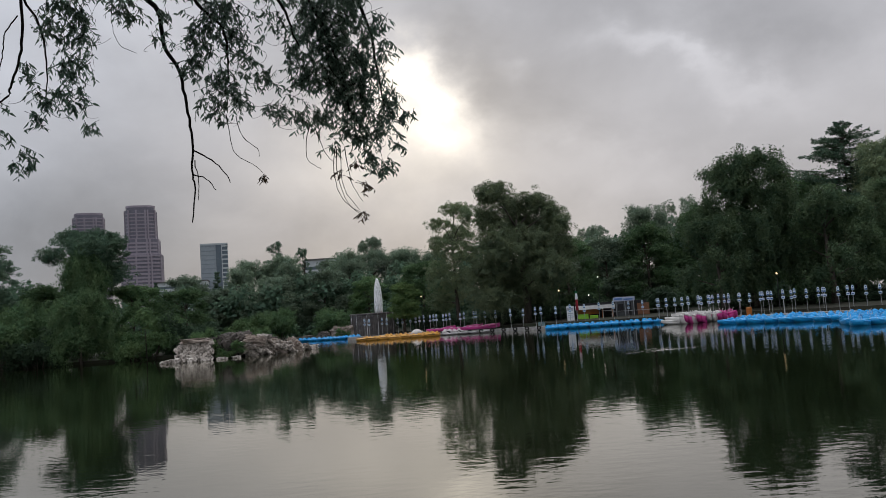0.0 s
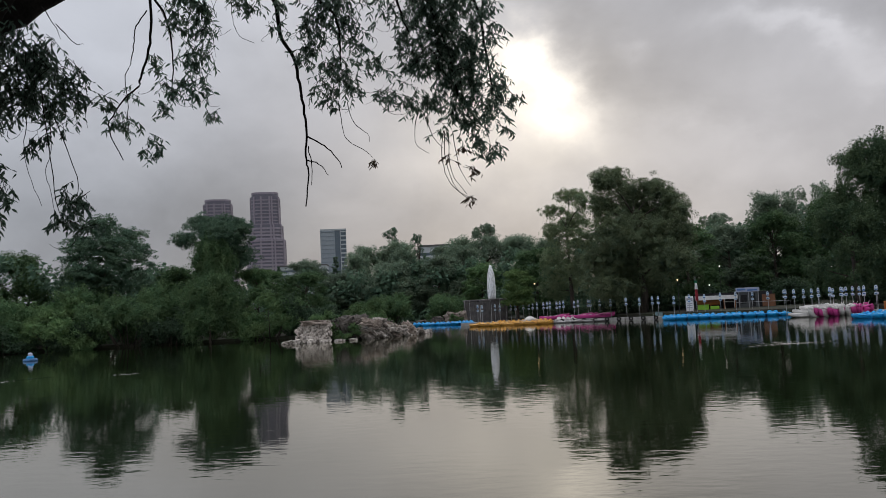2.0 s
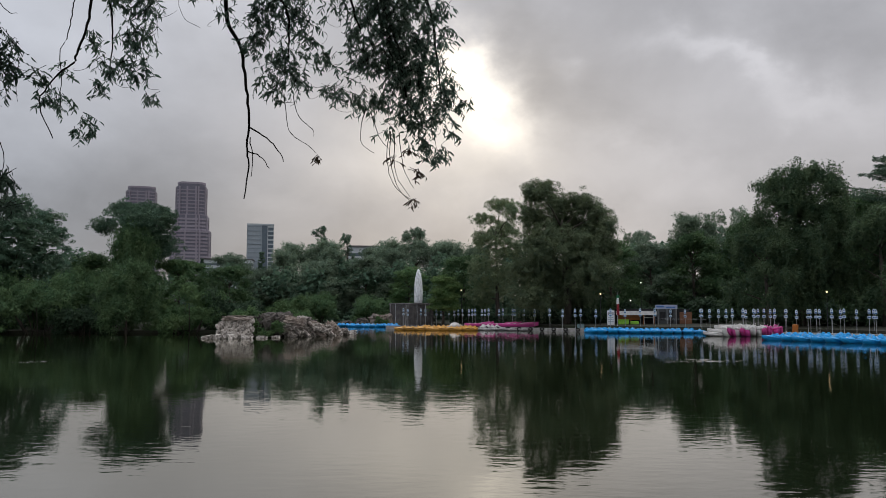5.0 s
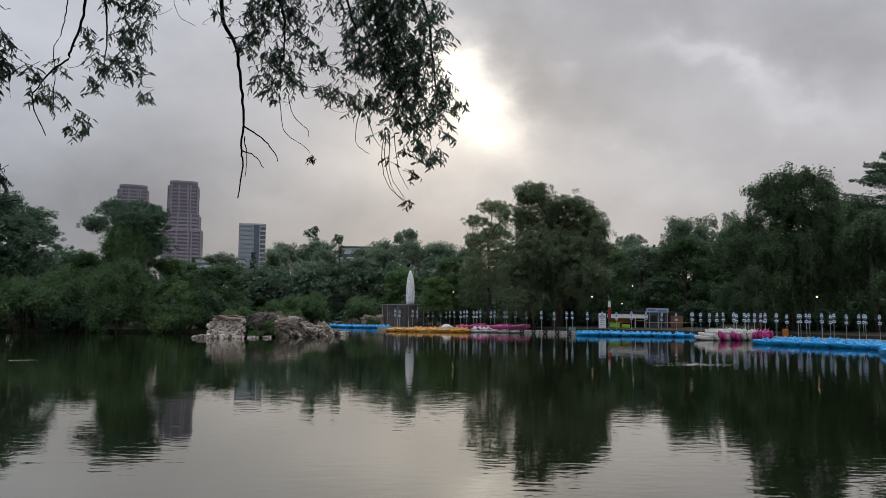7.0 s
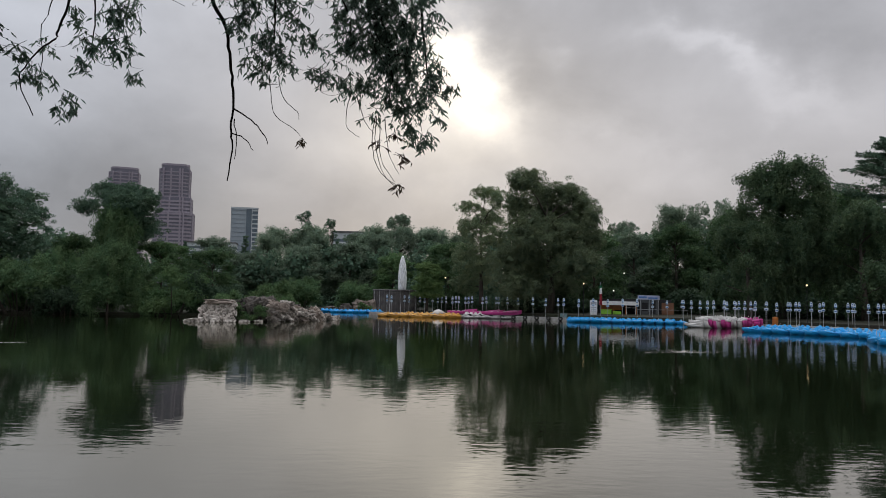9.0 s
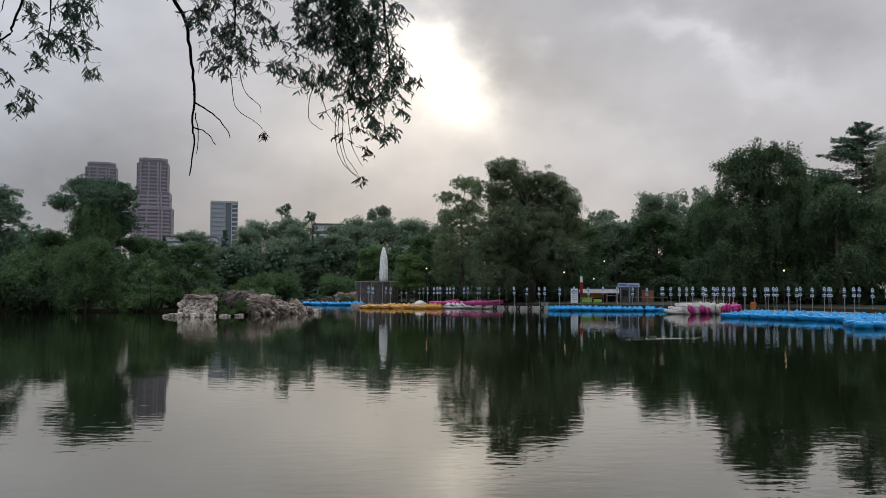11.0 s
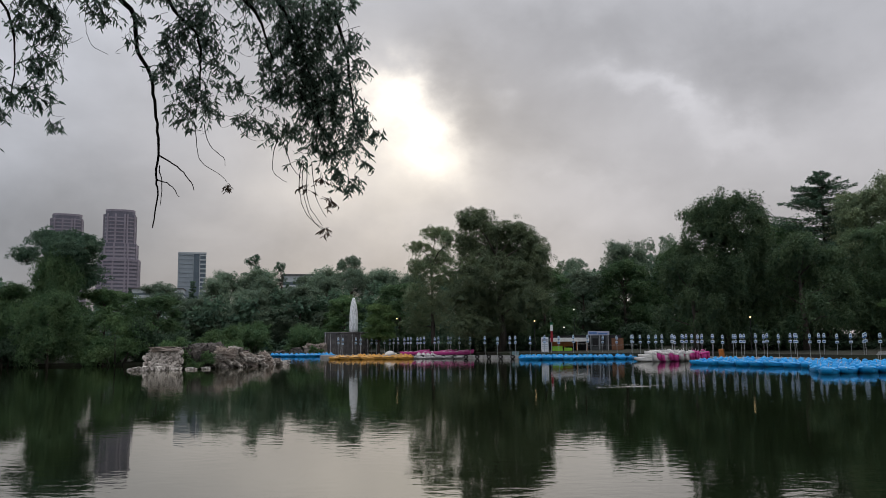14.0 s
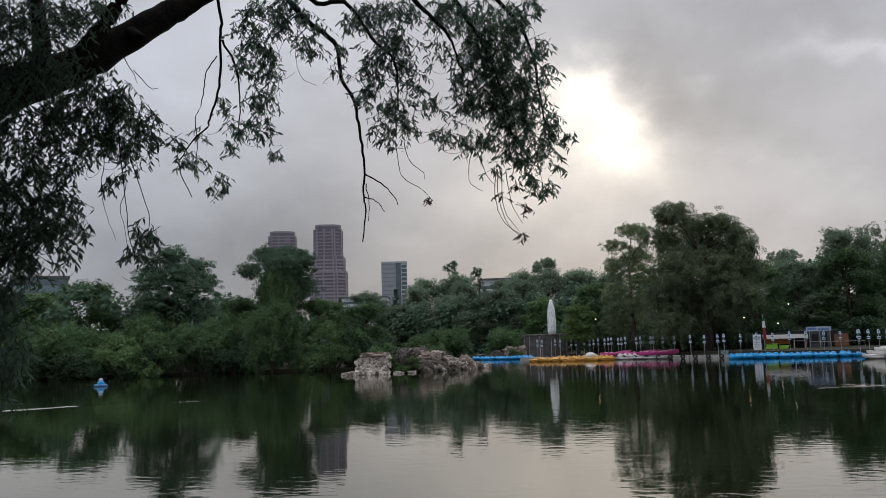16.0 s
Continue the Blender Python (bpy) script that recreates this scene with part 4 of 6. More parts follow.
# the near willow-leaved trees that hang into the view
def smooth_line(points, steps=4):
    """A rounded line through the points."""
    p = [Vector(q) for q in points]
    p = [p[0] * 2 - p[1]] + p + [p[-1] * 2 - p[-2]]
    out = []
    for i in range(1, len(p) - 2):
        for s in range(steps):
            t = s / steps
            a, b, c, d = p[i - 1], p[i], p[i + 1], p[i + 2]
            out.append(0.5 * (2 * b + (c - a) * t + (2 * a - 5 * b + 4 * c - d) * t * t + (3 * b - a - 3 * c + d) * t ** 3))
    return out + [p[-2]]


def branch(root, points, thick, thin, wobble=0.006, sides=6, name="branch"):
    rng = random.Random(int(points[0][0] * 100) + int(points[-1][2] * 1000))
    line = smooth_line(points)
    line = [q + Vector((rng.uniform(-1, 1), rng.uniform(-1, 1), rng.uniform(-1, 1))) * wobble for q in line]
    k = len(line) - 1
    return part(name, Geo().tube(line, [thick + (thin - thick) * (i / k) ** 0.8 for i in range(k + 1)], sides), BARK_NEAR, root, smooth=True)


def sprays(root, clumps, seed, per_area=150.0, mat=None, leaf=0.062, depth=1.0, curls=0.3, hang=0.6):
    """Fine twigs with narrow leaves spreading from them, filling the given clumps (centre, half width, half height)."""
    rs = np.random.RandomState(seed)
    twigs = Geo()
    base, axis, side = [], [], []
    for x, y, z, rx, rz in clumps:
        n = max(4, int(per_area * 1.5 * rx * rz * math.pi))
        reach = min(0.20, 0.05 + max(rx, rz) * 0.9)
        for _ in range(n):
            d = unit(rs.normal(size=3)) * rs.random() ** 0.4
            c = np.array([x + d[0] * rx, y + d[1] * max(rx, 0.12) * depth, z + d[2] * rz])
            length = reach * rs.uniform(0.5, 1.1)
            lean = rs.normal(size=2) * 0.75
            start = c + np.array([-lean[0] * length * 0.5, -lean[1] * length * 0.5, length * 0.4])
            end = c + np.array([lean[0] * length * 0.6, lean[1] * length * 0.6, -length * 0.4])
            bow = (start + end) / 2 + np.array([*rs.normal(size=2) * 0.25, 0.25]) * length
            twigs.tube([start * 0.56 + bow * 0.38 + end * 0.06, start * 0.2 + bow * 0.5 + end * 0.3, end * 0.9 + bow * 0.1], [0.0026, 0.002, 0.0012], 3, False)
            if rs.random() < curls * 0.3:
                p, heading, line = end.copy(), unit(rs.normal(size=3) * 0.5 + np.array([0, 0, -0.6])), []
                bend = unit(np.cross(heading, rs.normal(size=3))) * rs.uniform(0.15, 0.4)
                for _ in range(12):
                    line.append(tuple(p))
                    p = p + heading * 0.022
                    heading = unit(heading + np.cross(heading, bend) + np.array([0, 0, -0.04]))
                twigs.tube(line, [0.0024 - 0.0001 * j for j in range(12)], 3, False)
            k = rs.randint(7, 12)
            t = np.linspace(rs.uniform(0.25, 0.65), 1.0, k)[:, None]
            p = start * (1 - t) ** 2 + bow * 2 * t * (1 - t) + end * t ** 2
            ang = rs.uniform(0, 6.28, (k, 1))
            ax = unit(np.concatenate([np.cos(ang), np.sin(ang), rs.normal(size=(k, 1)) * 0.35], 1) + np.array([0, 0, -hang]) + unit(end - start) * 0.6)
            ln = leaf * rs.uniform(0.5, 1.15, (k, 1))
            base.append(p), axis.append(ax * ln), side.append(unit(np.cross(ax, rs.normal(size=(k, 3)))) * ln * rs.uniform(0.12, 0.175, (k, 1)))
    part("twig_tangle", twigs, BARK_NEAR, root)["kind"] = "stuff"
    me = narrow_leaves("foliage", np.concatenate(base), np.concatenate(axis), np.concatenate(side), mat or LEAF_NEAR)
    ob = part("foliage", me, None, root)
    ob["kind"] = "stuff"
    return ob


west_tree = thing("tree", "old willow-leaved tree leaning over the lakeside path", "tree")
limb_line = [(-4.64, 4.99, 5.06), (-4.44, 5.28, 5.31), (-4.17, 5.59, 5.55), (-3.97, 5.84, 5.77), (-3.77, 6.07, 6.04), (-3.55, 6.31, 6.32), (-3.37, 6.5, 6.54), (-3.03, 6.76, 6.88)]
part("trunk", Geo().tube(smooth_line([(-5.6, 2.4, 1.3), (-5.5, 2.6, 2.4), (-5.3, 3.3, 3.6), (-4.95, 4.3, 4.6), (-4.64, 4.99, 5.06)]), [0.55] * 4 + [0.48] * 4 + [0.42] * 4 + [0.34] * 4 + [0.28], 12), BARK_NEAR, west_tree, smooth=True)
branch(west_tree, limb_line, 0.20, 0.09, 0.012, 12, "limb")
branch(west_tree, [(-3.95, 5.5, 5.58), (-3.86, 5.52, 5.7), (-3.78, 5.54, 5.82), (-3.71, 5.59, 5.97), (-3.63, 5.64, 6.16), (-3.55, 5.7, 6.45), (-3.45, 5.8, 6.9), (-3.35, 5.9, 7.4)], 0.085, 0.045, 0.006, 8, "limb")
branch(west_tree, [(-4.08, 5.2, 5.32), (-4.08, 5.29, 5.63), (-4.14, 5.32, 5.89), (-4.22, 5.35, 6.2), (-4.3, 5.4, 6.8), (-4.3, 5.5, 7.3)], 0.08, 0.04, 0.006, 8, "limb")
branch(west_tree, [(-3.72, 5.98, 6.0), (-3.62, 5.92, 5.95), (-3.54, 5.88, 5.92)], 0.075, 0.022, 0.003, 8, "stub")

branch(west_tree, [(-3.1, 6.7, 6.95), (-3.18, 6.47, 6.7), (-3.12, 6.49, 6.31), (-3.13, 6.49, 6.09), (-3.13, 6.49, 5.76), (-3.16, 6.48, 5.52), (-3.22, 6.45, 5.32), (-3.23, 6.44, 5.24), (-3.33, 6.39, 5.13), (-3.42, 6.34, 4.97), (-3.45, 6.33, 4.84), (-3.35, 6.38, 4.58)], 0.018, 0.004, 0.006)
branch(west_tree, [(-3.12, 6.5, 6.09), (-3.02, 6.55, 5.88), (-2.97, 6.56, 5.61), (-2.97, 6.56, 5.39), (-2.99, 6.56, 5.15)], 0.012, 0.004, 0.006)
branch(west_tree, [(-3.15, 6.48, 5.93), (-3.24, 6.44, 5.78), (-3.26, 6.43, 5.64), (-3.28, 6.42, 5.48), (-3.33, 6.39, 5.29), (-3.31, 6.4, 5.11), (-3.32, 6.4, 4.84)], 0.006, 0.003, 0.006)
branch(west_tree, [(-3.03, 6.76, 6.88), (-2.79, 6.75, 6.85), (-2.59, 6.83, 6.57), (-2.41, 6.9, 6.35), (-2.18, 6.98, 6.15), (-2.13, 6.99, 5.95), (-2.1, 7, 5.75), (-2.01, 7.03, 5.58), (-1.96, 7.04, 5.33), (-1.93, 7.05, 5.05), (-1.92, 7.06, 4.83), (-1.93, 7.05, 4.61), (-1.91, 7.06, 4.47), (-1.95, 7.05, 4.18)], 0.034, 0.006, 0.008)
branch(west_tree, [(-1.92, 7.06, 4.84), (-1.76, 7.1, 4.74), (-1.66, 7.12, 4.63), (-1.61, 7.13, 4.53)], 0.008, 0.004, 0.006)
branch(west_tree, [(-1.93, 7.05, 4.61), (-1.82, 7.08, 4.57), (-1.73, 7.1, 4.46)], 0.007, 0.003, 0.006)
branch(west_tree, [(-1.91, 7.06, 4.74), (-1.88, 7.07, 4.55), (-1.89, 7.06, 4.37)], 0.006, 0.003, 0.006)
branch(west_tree, [(-3.03, 6.76, 6.88), (-2.55, 6.74, 6.7), (-2.3, 6.83, 6.51), (-2.04, 6.92, 6.52), (-1.89, 6.96, 6.32), (-1.76, 6.99, 6.12), (-1.6, 7.03, 5.95), (-1.56, 7.04, 5.69), (-1.57, 7.04, 5.47)], 0.03, 0.008, 0.008)
branch(west_tree, [(-1.56, 6.84, 6.74), (-1.36, 6.88, 6.46), (-1.21, 6.91, 6.31), (-1.05, 6.94, 6.11), (-0.98, 6.95, 5.94), (-0.91, 6.96, 5.71)], 0.03, 0.007, 0.008)
branch(west_tree, [(-1.21, 7.01, 6.78), (-0.95, 7.06, 6.43), (-0.7, 7.09, 5.96), (-0.56, 7.1, 5.51), (-0.49, 7.11, 5.12)], 0.03, 0.007, 0.008)
branch(west_tree, [(-0.91, 7.26, 6.87), (-0.48, 7.31, 6.43), (-0.28, 7.32, 6.01), (-0.22, 7.32, 5.55), (-0.18, 7.33, 5.21)], 0.026, 0.007, 0.008)
# high boughs that carry the hanging branches, above the view
branch(west_tree, [(-3.03, 6.76, 6.88), (-2.2, 6.9, 7.15), (-1.56, 6.84, 6.95), (-1.21, 7.01, 6.95), (-0.91, 7.26, 6.95)], 0.1, 0.03, 0.01, 8)
branch(west_tree, [(-1.56, 6.84, 6.95), (-1.56, 6.84, 6.74)], 0.03, 0.03, 0.0)
branch(west_tree, [(-1.58, 6.94, 5.11), (-1.55, 6.94, 4.89), (-1.51, 6.95, 4.75), (-1.35, 6.99, 4.64), (-1.29, 7, 4.58)], 0.0045, 0.002, 0.004, 4, "twig")
branch(west_tree, [(-1.5, 6.96, 5.1), (-1.45, 6.97, 4.91), (-1.33, 6.99, 4.8), (-1.31, 6.99, 4.73)], 0.0045, 0.002, 0.004, 4, "twig")
branch(west_tree, [(-0.85, 6.97, 4.98), (-0.89, 6.96, 4.79), (-0.88, 6.96, 4.66), (-0.77, 6.98, 4.58)], 0.0045, 0.002, 0.004, 4, "twig")
branch(west_tree, [(-0.8, 6.97, 4.95), (-0.73, 6.98, 4.73), (-0.64, 6.99, 4.62)], 0.0045, 0.002, 0.004, 4, "twig")
branch(west_tree, [(-0.63, 6.99, 4.78), (-0.66, 6.99, 4.57), (-0.62, 7, 4.35), (-0.52, 7, 4.22), (-0.37, 7.02, 4.09)], 0.0045, 0.002, 0.004, 4, "twig")
branch(west_tree, [(-0.59, 7, 4.72), (-0.58, 7, 4.4), (-0.45, 7.01, 4.19)], 0.0045, 0.002, 0.004, 4, "twig")
branch(west_tree, [(-0.55, 7, 4.77), (-0.51, 7.01, 4.45), (-0.42, 7.01, 4.27)], 0.0045, 0.002, 0.004, 4, "twig")
branch(west_tree, [(-0.63, 7.04, 4.79), (-0.63, 7.04, 4.52), (-0.55, 7.05, 4.26), (-0.43, 7.06, 4.17)], 0.0045, 0.002, 0.004, 4, "twig")
branch(west_tree, [(-2.41, 6.9, 6.32), (-2.51, 6.86, 6.17), (-2.52, 6.86, 5.94), (-2.47, 6.88, 5.78), (-2.34, 6.92, 5.71)], 0.0045, 0.002, 0.004, 4, "twig")
branch(west_tree, [(-3.52, 5.23, 4.87), (-3.49, 5.25, 4.7), (-3.5, 5.24, 4.48), (-3.48, 5.26, 4.3), (-3.41, 5.3, 4.06)], 0.0045, 0.002, 0.004, 4, "twig")
branch(west_tree, [(-3.41, 5.31, 4.93), (-3.36, 5.34, 4.62), (-3.36, 5.33, 4.44), (-3.39, 5.32, 4.3), (-3.36, 5.33, 4.17), (-3.33, 5.35, 3.95)], 0.0045, 0.002, 0.004, 4, "twig")
branch(west_tree, [(-3.61, 5.65, 5.69), (-3.53, 5.7, 5.53), (-3.5, 5.72, 5.44)], 0.0045, 0.002, 0.004, 4, "twig")
branch(west_tree, [(-3.53, 5.7, 5.56), (-3.42, 5.77, 5.42), (-3.36, 5.8, 5.42)], 0.0045, 0.002, 0.004, 4, "twig")
sprays(west_tree, [(-3.89, 4.97, 4.97, 0.37, 0.28), (-3.61, 5.17, 5.04, 0.33, 0.28), (-3.93, 4.93, 4.44, 0.28, 0.37), (-3.78, 5.05, 4.28, 0.19, 0.28), (-3.44, 5.28, 5.15, 0.19, 0.23), (-3.34, 5.35, 4.94, 0.21, 0.21), (-3.51, 5.24, 4.83, 0.21, 0.16), (-3.3, 5.37, 4.73, 0.12, 0.1), (-3.76, 5.06, 4.68, 0.26, 0.21), (-3.98, 4.89, 3.98, 0.19, 0.28), (-3.9, 4.96, 5.62, 0.33, 0.28), (-3.62, 5.16, 5.86, 0.28, 0.14), (-3.47, 5.27, 4.51, 0.07, 0.08), (-3.25, 5.4, 5.01, 0.12, 0.16), (-4.22, 4.69, 4.75, 0.37, 0.74)], 60, 250.0)
sprays(west_tree, [(-4.58, 5.82, 6.14, 0.38, 0.27), (-4.25, 6.07, 6.1, 0.33, 0.22), (-4.64, 5.78, 5.66, 0.33, 0.22), (-4.44, 5.93, 6.27, 0.33, 0.16), (-4.05, 6.2, 6.35, 0.27, 0.16), (-4.69, 5.74, 6.27, 0.33, 0.33)], 66, 95.0)
sprays(west_tree, [(-3.72, 4.85, 4.02, 0.28, 0.21), (-3.85, 4.74, 3.8, 0.19, 0.19), (-3.86, 4.73, 3.56, 0.12, 0.16), (-3.84, 4.75, 3.32, 0.14, 0.16), (-3.81, 4.77, 3.16, 0.12, 0.12), (-3.6, 4.93, 4.13, 0.19, 0.14)], 67, 240.0)
sprays(west_tree, [(-3.16, 5.25, 4.1, 0.13, 0.1), (-3.11, 5.28, 3.91, 0.15, 0.04), (-3, 5.34, 3.89, 0.1, 0.03), (-3.2, 5.22, 3.94, 0.05, 0.06)], 68, 300.0)
for line in ([(-3.41, 5.31, 4.93), (-3.25, 5.19, 4.24), (-3.23, 5.2, 4.04), (-3.15, 5.25, 3.88), (-3.01, 5.33, 3.89)], [(-3.3, 5.3, 4.7), (-3.12, 5.27, 4.25), (-3.13, 5.27, 4.07), (-3.11, 5.28, 3.97)], [(-3.25, 5.19, 3.9), (-3.2, 5.22, 3.92), (-3.11, 5.28, 3.89)]):
    branch(west_tree, line, 0.005, 0.002, 0.004, 4, "twig")
sprays(west_tree, [(-3.05, 5.52, 4.84, 0.09, 0.08), (-4.2, 4.71, 4.13, 0.33, 0.56), (-4, 4.87, 3.11, 0.12, 0.14), (-4.01, 4.87, 2.83, 0.07, 0.14), (-4.26, 4.65, 5.54, 0.37, 0.37), (-3.92, 4.94, 5.33, 0.28, 0.14), (-3.29, 5.38, 3.95, 0.05, 0.07), (-3.68, 5.12, 5.3, 0.28, 0.19), (-3.97, 4.9, 3.65, 0.07, 0.14), (-3.38, 5.32, 4.54, 0.06, 0.07), (-3.23, 5.42, 4.07, 0.06, 0.07), (-3.14, 5.47, 4.88, 0.09, 0.07)], 61, 230.0)
sprays(west_tree, [(-2.8, 6.64, 6.06, 0.14, 0.19), (-2.73, 6.67, 5.84, 0.14, 0.19), (-2.8, 6.64, 5.56, 0.16, 0.19), (-2.94, 6.58, 5.86, 0.12, 0.15), (-3.11, 6.5, 5.44, 0.1, 0.08), (-2.99, 6.56, 5.25, 0.12, 0.12), (-2.8, 6.64, 5.26, 0.12, 0.14), (-3.06, 6.52, 5.04, 0.07, 0.08), (-2.66, 6.7, 5.01, 0.08, 0.06), (-2.82, 6.63, 6.44, 0.19, 0.06), (-2.61, 6.72, 6.27, 0.1, 0.14), (-3.31, 6.4, 5.19, 0.06, 0.06), (-3.33, 6.39, 4.89, 0.13, 0.08), (-3.15, 6.48, 4.69, 0.08, 0.14), (-3.39, 6.36, 4.94, 0.08, 0.06)], 62, 270.0)
sprays(west_tree, [(-2.6, 6.72, 6.47, 0.19, 0.14), (-2.33, 6.82, 6.04, 0.11, 0.07), (-2.1, 6.9, 6.03, 0.1, 0.06), (-1.82, 6.98, 5.86, 0.13, 0.26), (-1.63, 7.03, 6, 0.18, 0.23), (-1.46, 7.06, 5.8, 0.13, 0.18), (-1.85, 6.97, 5.58, 0.13, 0.13), (-1.59, 7.04, 5.47, 0.18, 0.18), (-1.7, 7.01, 5.23, 0.14, 0.12), (-1.48, 7.06, 5.27, 0.11, 0.14), (-1.65, 7.02, 5.07, 0.08, 0.05), (-1.36, 7.09, 5.57, 0.07, 0.1), (-1.22, 7.11, 5.46, 0.11, 0.11), (-1.2, 7.12, 5.18, 0.08, 0.08), (-1.73, 7, 6.38, 0.23, 0.13), (-1.46, 7.07, 6.43, 0.14, 0.14), (-1.99, 6.93, 6.32, 0.13, 0.08)], 63, 280.0)
sprays(west_tree, [(-0.85, 7.07, 6.31, 0.26, 0.23), (-0.47, 7.11, 6.23, 0.23, 0.23), (-0.23, 7.12, 6.35, 0.1, 0.13), (-0.81, 7.07, 5.86, 0.23, 0.28), (-0.49, 7.11, 5.78, 0.28, 0.28), (-0.22, 7.12, 5.96, 0.14, 0.14), (-0.85, 7.07, 5.47, 0.18, 0.18), (-0.56, 7.1, 5.34, 0.23, 0.23), (-0.29, 7.12, 5.54, 0.18, 0.23), (-0.14, 7.13, 5.2, 0.13, 0.18), (-1.05, 7.04, 5.15, 0.1, 0.13), (-0.79, 7.08, 5.08, 0.18, 0.15), (-0.47, 7.11, 5.02, 0.18, 0.18), (-0.21, 7.12, 4.97, 0.14, 0.16), (-0.64, 7.09, 4.8, 0.07, 0.06), (-0.32, 7.12, 4.65, 0.07, 0.07)], 64, 300.0)
sprays(west_tree, [(-0.15, 7.13, 4.6, 0.07, 0.08), (0.05, 7.13, 5.07, 0.07, 0.03), (-1.06, 7.04, 6.38, 0.21, 0.1), (-0.66, 7.09, 5.57, 0.26, 0.26), (-0.59, 7.1, 6.07, 0.26, 0.21), (-0.09, 7.13, 4.82, 0.06, 0.07), (-0.12, 7.13, 5.7, 0.1, 0.08), (-0.4, 7.11, 5.33, 0.21, 0.21), (-0.98, 7.05, 5.64, 0.08, 0.13)], 65, 280.0)
sprays(west_tree, [(-2.73, 6.75, 6.38, 0.28, 0.17), (-2.41, 6.8, 6.19, 0.2, 0.24), (-2.05, 6.9, 5.85, 0.14, 0.07), (-1.74, 6.95, 6.31, 0.28, 0.19), (-1.54, 7.0, 6.08, 0.22, 0.16), (-1.18, 7.05, 6.35, 0.17, 0.17), (-1.17, 7.05, 5.97, 0.13, 0.16), (-2.95, 6.6, 6.23, 0.12, 0.22), (-0.37, 7.1, 4.73, 0.14, 0.17), (-0.06, 7.13, 5.06, 0.13, 0.07), (-0.24, 7.1, 4.59, 0.11, 0.11), (-0.5, 7.1, 4.95, 0.15, 0.11)], 69, 170.0)
sprays(west_tree, [(-0.41, 7.01, 4.4, 0.04, 0.07), (-0.42, 7.01, 4.15, 0.03, 0.03), (-0.59, 7, 4.54, 0.04, 0.05), (-1.27, 6.9, 4.53, 0.01, 0.03), (-0.47, 7.01, 4.61, 0.04, 0.04)], 70, 500.0, LEAF_DEAD, 0.05)

east_tree = thing("tree", "slender willow-leaved tree at the edge of the path", "tree")
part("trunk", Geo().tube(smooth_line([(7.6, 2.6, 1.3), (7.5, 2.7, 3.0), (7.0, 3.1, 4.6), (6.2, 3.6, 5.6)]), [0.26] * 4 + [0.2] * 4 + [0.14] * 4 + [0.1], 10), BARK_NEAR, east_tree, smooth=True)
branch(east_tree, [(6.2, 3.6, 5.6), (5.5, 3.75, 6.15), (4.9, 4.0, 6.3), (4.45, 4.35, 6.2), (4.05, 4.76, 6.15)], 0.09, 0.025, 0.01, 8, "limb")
branch(east_tree, [(4.9, 4.0, 6.3), (4.85, 3.98, 5.9), (4.79, 4.02, 5.59), (4.56, 4.27, 5.4), (4.47, 4.37, 5.36), (4.38, 4.46, 5.27), (4.32, 4.52, 5.16), (4.26, 4.57, 5.05), (4.24, 4.59, 4.9), (4.22, 4.61, 4.78), (4.17, 4.65, 4.67), (4.16, 4.66, 4.54), (4.17, 4.65, 4.44), (4.14, 4.68, 4.32), (4.09, 4.72, 4.3)], 0.018, 0.002, 0.005)
branch(east_tree, [(4.9, 4.0, 6.3), (4.95, 4.1, 5.8), (4.8, 4.23, 5.48), (4.63, 4.42, 5.4), (4.54, 4.51, 5.23), (4.46, 4.58, 5.13), (4.44, 4.61, 5.01), (4.4, 4.64, 4.89), (4.35, 4.69, 4.77), (4.32, 4.72, 4.63)], 0.017, 0.003, 0.005)
branch(east_tree, [(4.45, 4.35, 6.2), (4.37, 4.47, 5.84), (4.22, 4.6, 5.44), (4.16, 4.66, 5.29), (4.09, 4.72, 5.17), (4.05, 4.76, 5.05), (4.01, 4.79, 4.98), (3.93, 4.85, 4.88)], 0.012, 0.002, 0.004)
branch(east_tree, [(4.6, 4.25, 6.25), (4.52, 4.32, 5.79), (4.24, 4.59, 5.46), (4.15, 4.67, 5.47), (4.09, 4.72, 5.32), (4.01, 4.79, 5.3)], 0.01, 0.002, 0.004)
branch(east_tree, [(5.3, 3.82, 6.2), (4.91, 4.11, 5.36), (4.64, 4.41, 5.12), (4.54, 4.51, 5.09), (4.49, 4.56, 5.04), (4.52, 4.53, 4.86), (4.45, 4.6, 4.73), (4.42, 4.63, 4.61)], 0.014, 0.002, 0.004)
branch(east_tree, [(5.3, 3.82, 6.2), (4.78, 4.03, 5), (4.56, 4.27, 4.78), (4.49, 4.35, 4.74), (4.41, 4.43, 4.67), (4.36, 4.48, 4.77)], 0.01, 0.002, 0.004)
branch(east_tree, [(4.05, 4.76, 6.15), (4.05, 4.76, 5.95), (4.01, 4.79, 5.56), (3.99, 4.8, 5.39), (3.97, 4.82, 5.33)], 0.009, 0.002, 0.004)
branch(east_tree, [(5.3, 3.82, 6.2), (5.0, 3.9, 5.2), (4.75, 4.06, 4.53), (4.6, 4.24, 4.51), (4.53, 4.3, 4.43)], 0.009, 0.002, 0.004)
